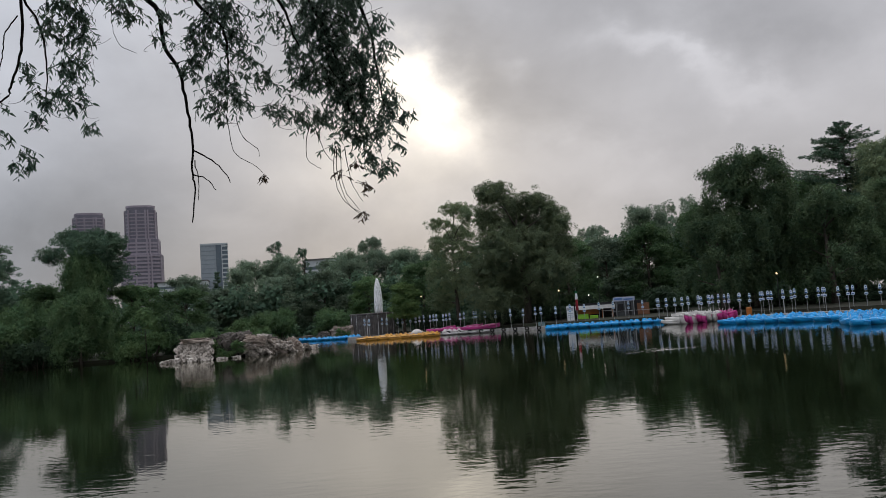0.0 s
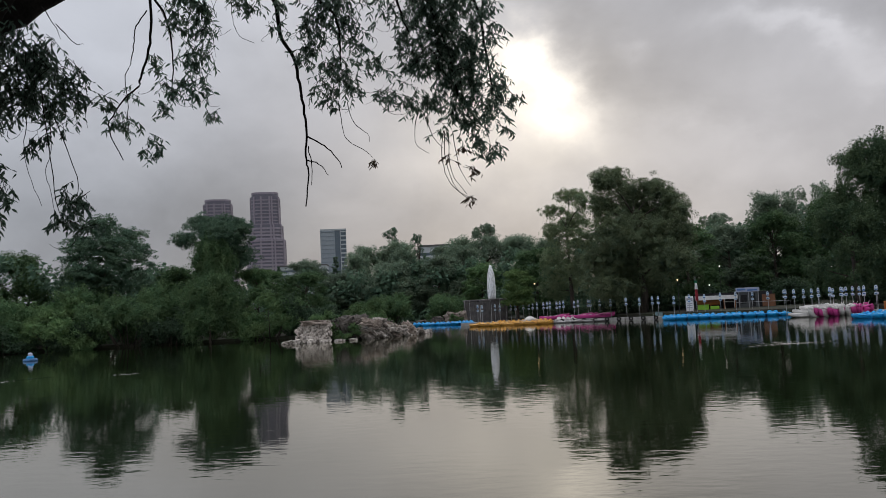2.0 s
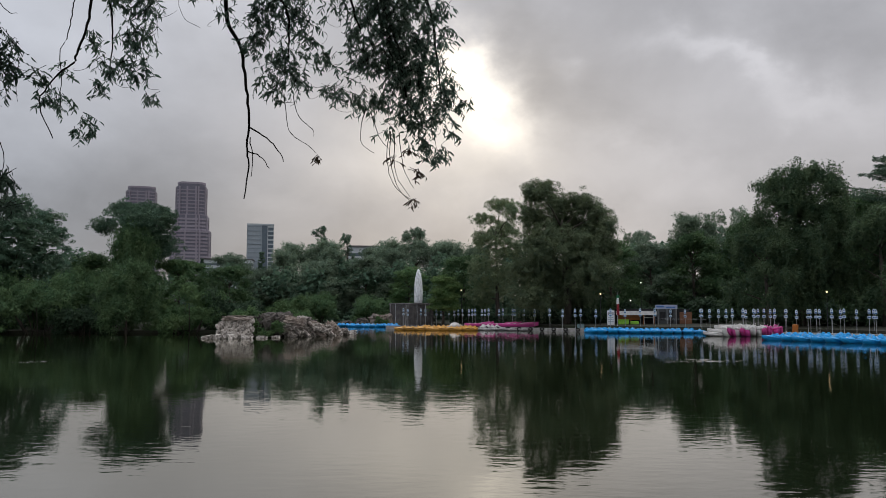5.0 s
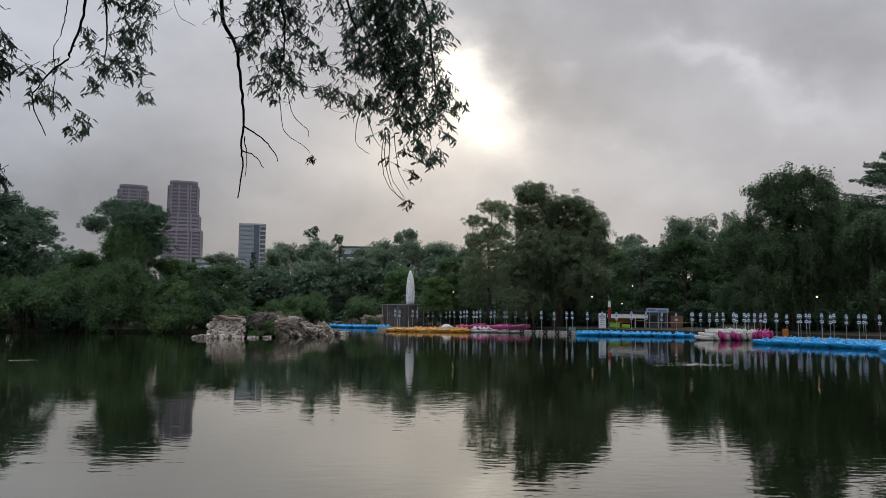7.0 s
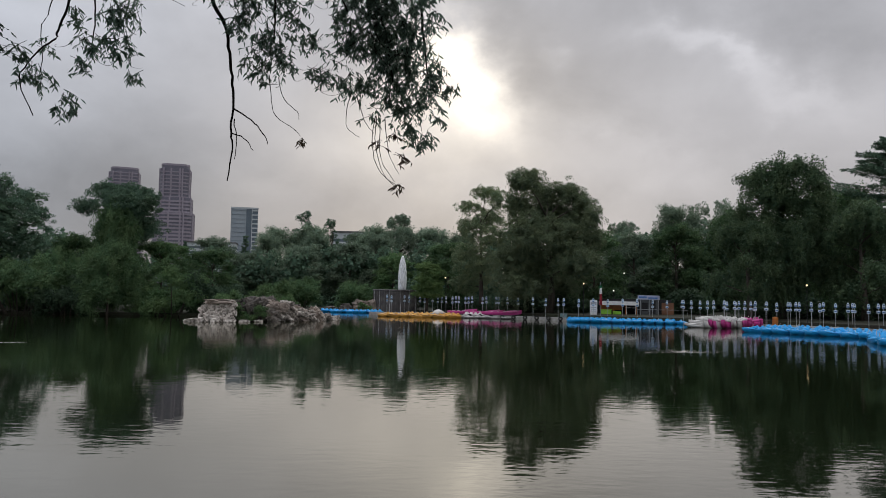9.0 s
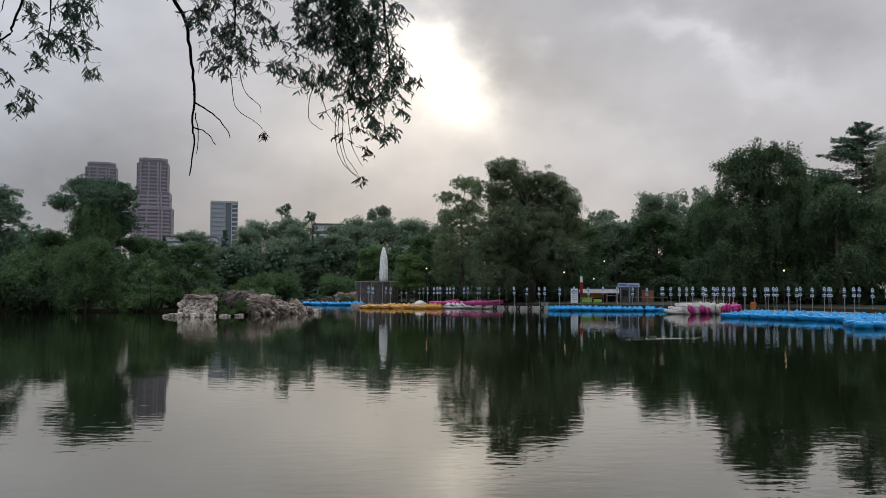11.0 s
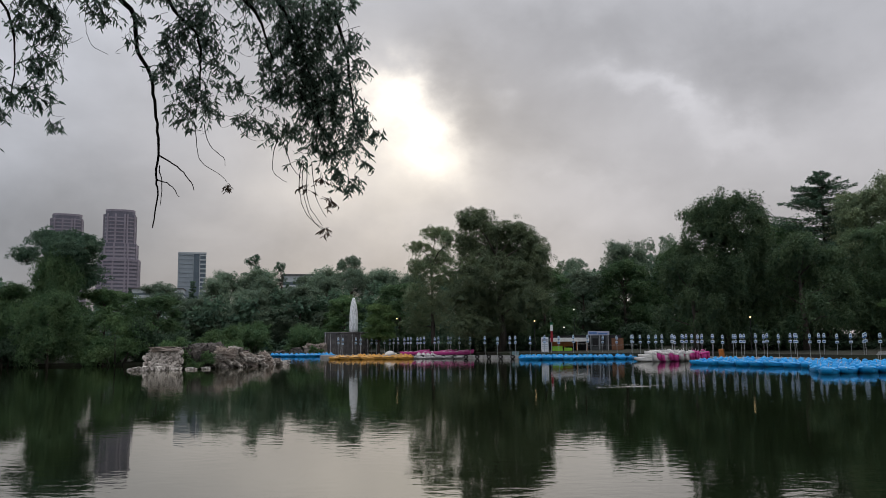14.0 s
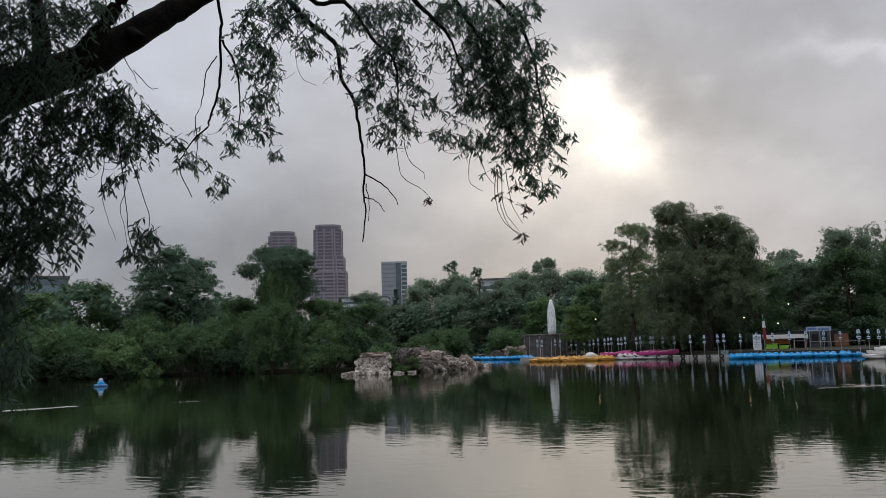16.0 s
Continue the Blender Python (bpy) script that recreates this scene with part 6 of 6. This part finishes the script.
BLUE_LABEL = "light blue fibreglass pedal boat with two seats, moored on the lake"
flotilla(pedal_boat(BLUE, BLUE_LABEL, group="blue pedal boats by the fountain"), row((-18.6, 137.0), (-9.2, 134.0), 8, -70), 1, 12, 0.8)
flotilla(pedal_boat(ORANGE, "orange fibreglass pedal boat moored in a cluster", group="orange pedal boats"), row((-7.2, 116.5), (2.6, 114.0), 7, -150) + row((-4.0, 119.5), (2.0, 118.0), 5, -140), 2, 30, 0.85)
flotilla(pedal_boat(GREY_GRP, "weathered grey pedal boat moored at the float", group="grey pedal boats"), row((4.2, 115.5), (12.5, 113.0), 6, -150), 3, 15, 0.55)
flotilla(pedal_boat(WHITE_GRP, "white fibreglass pedal boat beside the orange boats", group="white pedal boats"), [(0.8, 121.5, -120), (5.0, 118.5, -100), (7.0, 119.0, -80)], 4, 10)
flotilla(pedal_boat(BLUE, BLUE_LABEL, group="blue pedal boats at the landing"), row((18.6, 104.6), (32.2, 102.8), 11, -96) + row((19.5, 107.0), (31.0, 105.4), 8, -96), 5, 16, 0.82)
flotilla(tall_boat(WHITE_GRP, "long white hull stacked on the others at the row's end"), [(31.3, 92.0, -174, 0.0), (31.9, 92.5, -168, 0.38), (32.6, 93.1, -160, 0.70), (33.3, 93.7, -155, 0.85)], 6, 2, 0.42)
drawn_up = [(32.2 + 6.5 * k / 13, 92.1 + 2.3 * k / 13, -128 + 31 * k / 13, 0.06 * math.sin(k * 2.1)) for k in range(14)]
flotilla(tall_boat(PINK, "magenta narrow boat with a white deck in a row", WHITE_GRP), [drawn_up[k] for k in (1, 2, 4, 5, 7, 9)], 6, 7, 0.98)
flotilla(tall_boat(WHITE_GRP, "white narrow boat drawn up in a row"), [drawn_up[k] for k in (0, 3, 6, 8)], 16, 7, 0.98)
flotilla(tall_boat(PINK, "magenta narrow boat drawn up in a row"), [drawn_up[k] for k in (10, 11, 12, 13)], 7, 6, 0.95)
flotilla(pedal_boat(BLUE, BLUE_LABEL, group="blue pedal boats by the stone bank"), row((33.2, 81.5), (39.5, 71.8), 8, -150) + row((35.2, 83.0), (42.0, 73.5), 8, -150) + row((37.2, 84.5), (44.5, 75.0), 7, -150)
         + row((34.8, 60.4), (49.2, 62.6), 9, -125) + row((36.0, 63.4), (50.2, 65.0), 9, -125) + row((37.4, 66.6), (50.6, 67.6), 8, -125) + row((39.4, 70.2), (46.0, 71.2), 4, -125), 8, 14, 0.92)


def long_boat(x, y, length, turn):
    root = thing("long_boat", "long magenta flat-bottomed boat with a raised prow", "boat", "long magenta boats", pose(x, y, 0.5, 0, 0, turn))
    part("hull", Geo().loft([[(p[0] * length / 2.5, p[1], p[2] * 0.8) for p in r] for r in hull_rings(2.5, 1.7, 0.5, 0.4)]), PINK, root)
    for i in range(4):
        part("thwart", Geo().box((-length * 0.3 + i * length * 0.17, 0, 0.42), (0.35, 1.4, 0.1), None, 0.02), WHITE_GRP, root)
    part("cover", Geo().loft([[(length * (0.08 + 0.3 * s), (j - 3) * 0.28, 0.4 + (0.2 + 0.2 * s) * math.cos((j - 3) * 0.5) * (0.8 if 0 < j < 6 else 0.2)) for j in range(7)] for s in (0.0, 0.4, 0.8, 1.0)]), PINK, root)


for x, y, ln, turn in ((4.4, 121.6, 4.5, 4), (7.8, 120.6, 6.0, -3), (10.4, 119.0, 5.6, -8)):
    long_boat(x, y, ln, turn)


# floating dock and landing
def dock(a, b, width, label, tyres):
    d = Vector(b) - Vector(a)
    ang = math.degrees(math.atan2(d.y, d.x))
    root = thing("dock", label, "dock", "", pose((a[0] + b[0]) / 2, (a[1] + b[1]) / 2, 0, 0, 0, ang))
    count = max(1, int(d.length / 2.4))
    for i in range(count):
        part("float_segment", Geo().box(((i + 0.5) * d.length / count - d.length / 2, 0, 0.17), (d.length / count - 0.06, width, 0.55), None, 0.05), CONCRETE, root)
    for i in range(tyres):
        x = (i + 0.5) * d.length / tyres - d.length / 2
        part("tyre_fender", Geo().tube([(x + 0.28 * math.cos(t), -width / 2 - 0.06, 0.3 + 0.22 * math.sin(t)) for t in [k * 0.785 for k in range(9)]], 0.09, 6), BLACK, root)


dock((5.0, 117.5), (18.6, 108.6), 1.6, "low grey concrete floating dock with tyre fenders", 9)
dock((18.4, 109.6), (38.0, 107.0), 1.8, "grey concrete landing stage behind the blue boats", 0)
dock((36.0, 97.0), (56.0, 75.5), 1.4, "narrow concrete dock behind the blue boats", 0)
dock((-10.0, 124.5), (5.0, 122.0), 1.4, "low concrete dock behind the orange boats", 0)


def notice_post():
    root = thing("notice_post", "steel post carrying two small white plates at the mooring", "sign", "mooring posts")
    part("post", Geo().tube([(0, 0, -0.6), (0, 0, 2.9)], 0.03, 6), STEEL, root)
    lower = part("lower_plate", Geo().box((0, -0.06, 2.1), (0.36, 0.03, 0.28), None, 0.01), PLATE, root)
    part("plate_marking", Geo().box((0, -0.08, 2.09), (0.28, 0.008, 0.10)), PLATE_BLUE, lower, "blue bar of unreadable lettering")
    arch = [(0.145 * math.cos(t), 0.25 * math.sin(t)) for t in [k * math.pi / 8 for k in range(9)]]
    outline = [(-0.145, -0.30), (0.145, -0.30)] + arch[:-1] + [(-0.145, 0)]
    k = len(outline)
    g = Geo().add([(x, -0.045, 2.78 + z) for x, z in outline] + [(x, -0.075, 2.78 + z) for x, z in outline], [tuple(range(k)), tuple(reversed(range(k, 2 * k)))] + [(i, k + i, k + (i + 1) % k, (i + 1) % k) for i in range(k)])
    upper = part("upper_plate", g, PLATE, root)
    part("caption_bar", Geo().box((0, -0.084, 2.56), (0.24, 0.012, 0.13), None, 0.005), PLATE_BLUE, upper, "dark blue bar of unreadable lettering")
    part("emblem", Geo().box((0, -0.084, 2.84), (0.13, 0.012, 0.13), None, 0.03), PLATE_BLUE, upper, "dark blue printed emblem")
    return root


post = notice_post()
spots = [(x, y) for x, y, _ in row((17.0, 108.0), (14.0, 111.4), 3, 0)]
spots += [(-7.38, 124.6), (-6.66, 124.3), (-4.61, 124.0), (-3.9, 123.8), (-2.13, 123.5), (-1.42, 123.4), (-0.19, 123.2), (0.6, 123.0), (1.21, 122.8), (1.91, 122.6), (2.87, 122.3), (3.39, 122.1), (3.82, 122.0), (4.86, 121.8), (5.29, 121.6), (5.89, 121.5), (7.44, 121.2), (8.04, 121.0), (9.47, 120.4), (9.79, 120.2), (11.03, 118.6), (12.37, 116.0)]
spots += [(x, y) for x, y, _ in row((19.8, 108.2), (33.5, 106.4), 8, 0)]
spots += [(x, y) for x, y, _ in row((35.0, 98.5), (45.5, 86.5), 13, 0)] + [(35.9, 96.6), (37.3, 97.5), (38.4, 94.2), (41.6, 90.4), (43.0, 89.6)]
spots += [(x, y) for x, y, _ in row((46.0, 86.0), (54.5, 76.5), 10, 0)] + [(47.5, 84.0), (50.5, 80.8)]
spots += [(35.4, 100.0), (36.5, 99.0), (38.0, 98.2), (39.0, 96.9), (40.4, 95.6), (42.2, 93.2), (44.3, 90.4), (46.6, 87.6), (30.6, 96.8), (31.5, 96.4), (32.4, 96.0), (33.2, 95.8)]
rng = random.Random(9)
post.matrix_basis = pose(17.9, 108.9, 0.15, 0, 0, -12)
for x, y in spots:
    copy_thing(post, pose(x, y, rng.uniform(0.05, 0.22), rng.uniform(-1.2, 1.2), rng.uniform(-1.2, 1.2), math.degrees(math.atan2(-x, y)) + rng.uniform(-14, 14)))


# ticket kiosk and landing furniture
def kiosk():
    root = thing("ticket_kiosk", "low open-fronted ticket kiosk with white fascia and lime counter", "kiosk", "", pose(29.4, 115.8, 0.75, 0, 0, -14))
    part("floor_slab", Geo().box((0, 0, -0.1), (11.0, 3.0, 0.3), None, 0.03), CONCRETE, root)
    # near-black wall colour stands for the shade inside the open front
    part("back_wall", Geo().box((0, 1.3, 1.2), (10.6, 0.14, 2.4)), DARK, root)
    part("fascia", Geo().box((-2.2, -1.66, 1.78), (5.7, 0.1, 0.56), None, 0.02), PAINT_WHITE, root, "white painted fascia board")
    part("roof", Geo().box((-2.2, 0, 2.12), (5.6, 3.2, 0.12), None, 0.02), DARK, root)
    for x in (-4.7, -3.0, -1.2, 0.3):
        part("post", Geo().box((x, -1.2, 0.9), (0.12, 0.12, 1.9), None, 0.02), PAINT_ORANGE, root)
    lime = part("counter", Geo().box((-4.0, -1.15, 0.4), (1.5, 0.5, 0.75), None, 0.03), PAINT_GREEN, root, "lime green counter")
    part("counter_top", Geo().box((-4.0, -1.15, 0.82), (1.6, 0.6, 0.07), None, 0.01), PAINT_GREEN, lime)
    part("counter", Geo().box((-2.45, -1.15, 0.32), (1.2, 0.5, 0.6), None, 0.03), PAINT_GREEN, root, "lower lime green counter")
    part("shutter", Geo().box((-3.2, -0.4, 1.25), (2.9, 0.08, 0.95), None, 0.02), PAINT_ORANGE, root, "orange rear panel")
    part("shelf", Geo().box((-0.5, -1.0, 1.15), (1.6, 0.4, 0.06), None, 0.01), PAINT_WHITE, root)
    part("side_frame", Geo().tube([(-1.1, -1.2, 0.05), (-1.1, -1.2, 1.7), (0.2, -1.2, 1.7), (0.2, -1.2, 0.05)], 0.05, 6), PAINT_WHITE, root)
    booth = part("tall_booth", Geo().box((2.1, 0.2, 1.2), (2.7, 1.8, 2.5), None, 0.03), GREY_BOOTH, root)
    part("booth_window", Geo().box((1.5, -0.73, 1.35), (0.8, 0.06, 1.2), None, 0.02), DARK, booth)
    part("booth_window", Geo().box((2.7, -0.73, 1.25), (0.6, 0.06, 1.9), None, 0.02), DARK, booth)
    for x in (0.85, 2.1, 3.35):
        part("booth_post", Geo().box((x, -1.3, 1.25), (0.1, 0.1, 2.6), None, 0.02), STEEL, root)
    sign = part("sign_board", Geo().box((2.0, -1.35, 2.68), (3.1, 0.12, 0.6), None, 0.02), SIGN_PALE, root, "pale blue sign board on the roof")
    part("sign_marking", Geo().box((1.2, -1.43, 2.72), (1.1, 0.02, 0.24)).box((2.6, -1.43, 2.62), (1.3, 0.02, 0.2)), PAINT_BLUE, sign, "blue bars of unreadable lettering")
    part("side_panel", Geo().box((4.7, -0.6, 1.1), (1.7, 0.1, 1.7), None, 0.02), WOOD_BROWN, root, "brown timber side panel")
    part("handrail", Geo().tube([(0.4, -1.5, 0.0), (0.4, -1.5, 0.95), (7.4, -1.5, 0.95), (7.4, -1.5, 0.0)], 0.03, 6), STEEL, root)


kiosk()
board = thing("notice_board", "white framed notice board standing on the landing", "sign", "", pose(22.1, 109.3, 0.58, 0, 0, -12))
panel = part("panel", Geo().box((0, 0, 1.35), (1.0, 0.08, 2.0), None, 0.03), PAINT_WHITE, board)
part("print", Geo().box((0, -0.05, 1.9), (0.8, 0.02, 0.4)).box((0, -0.05, 1.35), (0.7, 0.02, 0.08)).box((0, -0.05, 1.1), (0.7, 0.02, 0.08)).box((0, -0.05, 0.85), (0.7, 0.02, 0.08)), STEEL, panel, "grey bars of unreadable print")
for s in (-0.45, 0.45):
    part("leg", Geo().box((s, 0.03, 0.2), (0.08, 0.08, 0.7)), STEEL, board)

flag = thing("flagpole", "short pole with a drooping tricolour flag", "flag", "", pose(23.0, 109.2, 0.9))
part("pole", Geo().tube([(0, 0, -0.9), (0, 0, 4.6)], [0.05, 0.03], 7), STEEL, flag)
for name, m, z0, z1 in (("green_band", GREEN_CLOTH, 3.75, 4.1), ("white_band", PAINT_WHITE, 2.9, 3.75), ("red_band", RED, 1.4, 2.9)):
    part(name, Geo().loft([[(0.06 + 0.22 * math.cos(t) * w, -0.1 + 0.12 * math.sin(t * 2), z) for t in (0.2, 1.2, 2.2, 3.2, 4.2, 5.2)] for z, w in ((z0, 1.0), ((z0 + z1) / 2, 0.85), (z1, 0.7))]), m, flag)


def street_lamp(x, y, z, h, warm=True):
    root = thing("street_lamp", "slim park lamp post with a small lit globe", "lamp", "park lamps", pose(x, y, z))
    part("pole", Geo().tube([(0, 0, 0), (0, 0, h - 0.15)], [0.05, 0.03], 7), DARK, root)
    part("globe", Geo().lathe([(0.02, h - 0.12), (0.09, h - 0.07), (0.12, h), (0.09, h + 0.07), (0.02, h + 0.11)], 12), LAMP_WARM if warm else LAMP_WHITE, root, "glowing lamp globe")


for x, y, top, warm in ((1.72, 122.5, 5.98, True), (20.7, 109.3, 5.2, True), (27.2, 119.6, 4.4, False), (42.6, 89.9, 5.1, True), (62.0, 88.5, 4.9, True), (28.9, 120.0, 7.1, False)):
    foot = 0.44 if x in (1.72, 20.7, 42.6) else 0.7
    street_lamp(x, y, foot, top - foot, warm)


# stone bank with buildings and a parked van behind it
def bank_wall():
    root = tagged(new("bank_wall"), "grey rubble stone retaining wall along the water", "wall", kind="structure")
    rng = random.Random(5)
    body, joined = Geo(), Geo()
    line = [(51.5, 63.0, 1.28), (58.2, 56.2, 1.3), (66, 49.5, 1.33), (74, 38.0, 1.38)]
    for (x, y, h), (x2, y2, h2) in zip(line, line[1:]):
        a, b = Vector((x, y)), Vector((x2, y2))
        ln = (b - a).length
        mid, ang = along(a, b, ln / 2)
        body.box((mid.x, mid.y, h / 2 - 0.3), (ln, 0.5, h + 0.5), Matrix.Rotation(radians(ang), 3, "Z"))
        cap = 0.0
        while cap < ln:
            w = rng.uniform(1.0, 1.4)
            q, ang = along(a, b, cap + w / 2, 0.05)
            part("coping_stone", Geo().box((0, 0, 0), (w - 0.03, 0.6, 0.16), None, 0.02), WALL_STONE, root, at=pose(q.x, q.y, h + 0.04, 0, 0, ang))
            cap += w
        if ln < 12:
            for k in range(4):
                s = 0.0
                while s < ln:
                    w = rng.uniform(0.4, 0.8)
                    q, ang = along(a, b, s + w / 2, 0.26)
                    part("stone", Geo().box((0, 0, 0), (w - 0.02, 0.1 + rng.uniform(-0.03, 0.04), rng.uniform(0.25, 0.33)), None, 0.04), WALL_STONE, root, at=pose(q.x, q.y, 0.13 + k * 0.31 + rng.uniform(-0.03, 0.03), 0, rng.uniform(-4, 4), ang))
                    s += w
    part("body", body, WALL_STONE, root)


def park_building(x, y, w, turn, doors):
    root = thing("park_building", "low terracotta park building with a flat grey roof", "building", "park buildings", pose(x, y, 1.2, 0, 0, turn))
    part("wall", Geo().box((0, 0, 1.2), (w, 4.0, 2.6)), BRICK, root)
    part("roof", Geo().box((0, 0, 2.65), (w + 0.8, 4.8, 0.22), None, 0.03), ROOF, root)
    for i in range(doors):
        px = (i + 0.5) * w / doors - w / 2
        part("door", Geo().box((px, -2.02, 1.0), (1.0, 0.08, 2.0), None, 0.02), DARK, root)
        part("pillar", Geo().box((px + w / doors / 2, -2.1, 1.25), (0.3, 0.3, 2.5), None, 0.02), WALL_STONE, root)


bank_wall()
park_building(73.5, 97.5, 6.5, -38, 2)
park_building(82.0, 92.0, 6.0, -40, 2)


def van(x, y, turn):
    root = thing("van", "white van with a dark blue canopy parked on the bank", "van", "", pose(x, y, 1.3, 0, 0, turn))
    part("body", Geo().loft([[(px, sy * w, z) for sy, z, w in ((-1, 0.35, 0.9), (-1, 1.1, 0.95), (-1, top, 0.8), (1, top, 0.8), (1, 1.1, 0.95), (1, 0.35, 0.9))] for px, top in ((-2.2, 1.7), (-2.0, 1.9), (1.0, 1.9), (1.5, 1.3), (2.2, 1.1))]), GREY_GRP, root)
    part("window", Geo().box((-0.6, -0.9, 1.45), (2.4, 0.14, 0.5), None, 0.03), DARK, root)
    part("canopy", Geo().box((-0.2, 0, 2.25), (5.0, 2.6, 0.4), None, 0.1), PLATE_BLUE, root)
    for px in (-2.2, 1.9):
        part("canopy_post", Geo().tube([(px, -1.2, 0), (px, -1.2, 2.1)], 0.04, 6), STEEL, root)
    for px in (-1.3, 1.4):
        for sy in (-0.85, 0.85):
            wheel = part("wheel", Geo().tube([(px, sy - 0.1, 0.33), (px, sy + 0.1, 0.33)], 0.33, 14), BLACK, root)
            part("hub_cap", Geo().tube([(px, sy - 0.115 if sy < 0 else sy + 0.1, 0.33), (px, sy - 0.1 if sy < 0 else sy + 0.115, 0.33)], 0.18, 12), STEEL, wheel)


van(78.5, 76.0, -44)


# aerator float on the lake
buoy = thing("aerator_float", "small blue and white aerator float on the water", "float", "", pose(-47.0, 71.2, 0, 0, 0, 20) @ Matrix.Diagonal((0.7, 0.7, 0.75, 1)))
part("float_ring", Geo().tube([(0.75 * math.cos(k * 0.393), 0.75 * math.sin(k * 0.393), 0.1) for k in range(17)], 0.2, 8), PLATE_BLUE, buoy)
part("drum", Geo().lathe([(0.5, 0.05), (0.5, 0.5), (0.42, 0.62), (0.25, 0.66), (0.25, 0.95), (0.05, 1.0)], 14), BLUE, buoy)
part("motor_cover", Geo().lathe([(0.3, 0.66), (0.3, 0.9), (0.2, 1.02), (0.02, 1.05)], 12), SIGN_PALE, buoy, "pale blue motor cover")


bin_ = thing("litter_bin", "orange litter bin on the landing", "bin", "", pose(40.1, 92.6, 0.44) @ Matrix.Diagonal((0.8, 0.8, 0.8, 1)))
part("drum", Geo().lathe([(0.36, 0.0), (0.4, 0.1), (0.42, 0.95), (0.38, 1.0)], 14), PAINT_ORANGE, bin_)
part("lid", Geo().lathe([(0.44, 1.0), (0.4, 1.12), (0.1, 1.2)], 14), PAINT_ORANGE, bin_)
for x, y in ((17.8, 109.8), (18.25, 109.6)):
    crate = thing("crate", "turquoise plastic crate stacked on the dock", "crate", "crates on the dock", pose(x, y, 0.44, 0, 0, -30) @ Matrix.Diagonal((0.6, 0.6, 0.6, 1)))
    part("box_shell", Geo().box((0, 0, 0.45), (0.75, 0.55, 0.9), None, 0.03), TEAL, crate)
    part("rim", Geo().box((0, 0, 0.92), (0.8, 0.6, 0.06), None, 0.01), TEAL, crate)
cover = thing("covered_boat", "boat under a rounded white cover behind the orange boats", "boat", "", pose(0.67, 118.5, 0.1, 0, 0, 8))
part("hull", Geo().loft(hull_rings(2.4, 1.5, 0.42, 0.1)), GREY_GRP, cover, smooth=True)
part("cover", dome((0, 0, 0.4), (0.85, 0.65, 0.62), 5, 14), WHITE_GRP, cover, "white rounded cover", True)
frame_ = thing("mooring_frame", "pale timber mooring frame among the blue boats", "frame", "", pose(50.5, 74.5, 0.35, 0, 0, -45) @ Matrix.Diagonal((0.72, 0.6, 0.7, 1)))
for i in range(4):
    part("rail", Geo().tube([(-3.2, i * 0.5, 0.9 + 0.12 * i), (0, i * 0.5, 1.0 + 0.1 * i), (3.0, i * 0.5, 0.7 + 0.1 * i)], 0.05, 6), CONCRETE, frame_)
for x in (-3.0, 0.0, 2.8):
    part("leg", Geo().tube([(x, 0, -0.7), (x, 0, 0.95)], 0.05, 6), CONCRETE, frame_)
    part("leg", Geo().tube([(x, 1.5, -0.7), (x, 1.5, 1.2)], 0.05, 6), CONCRETE, frame_)
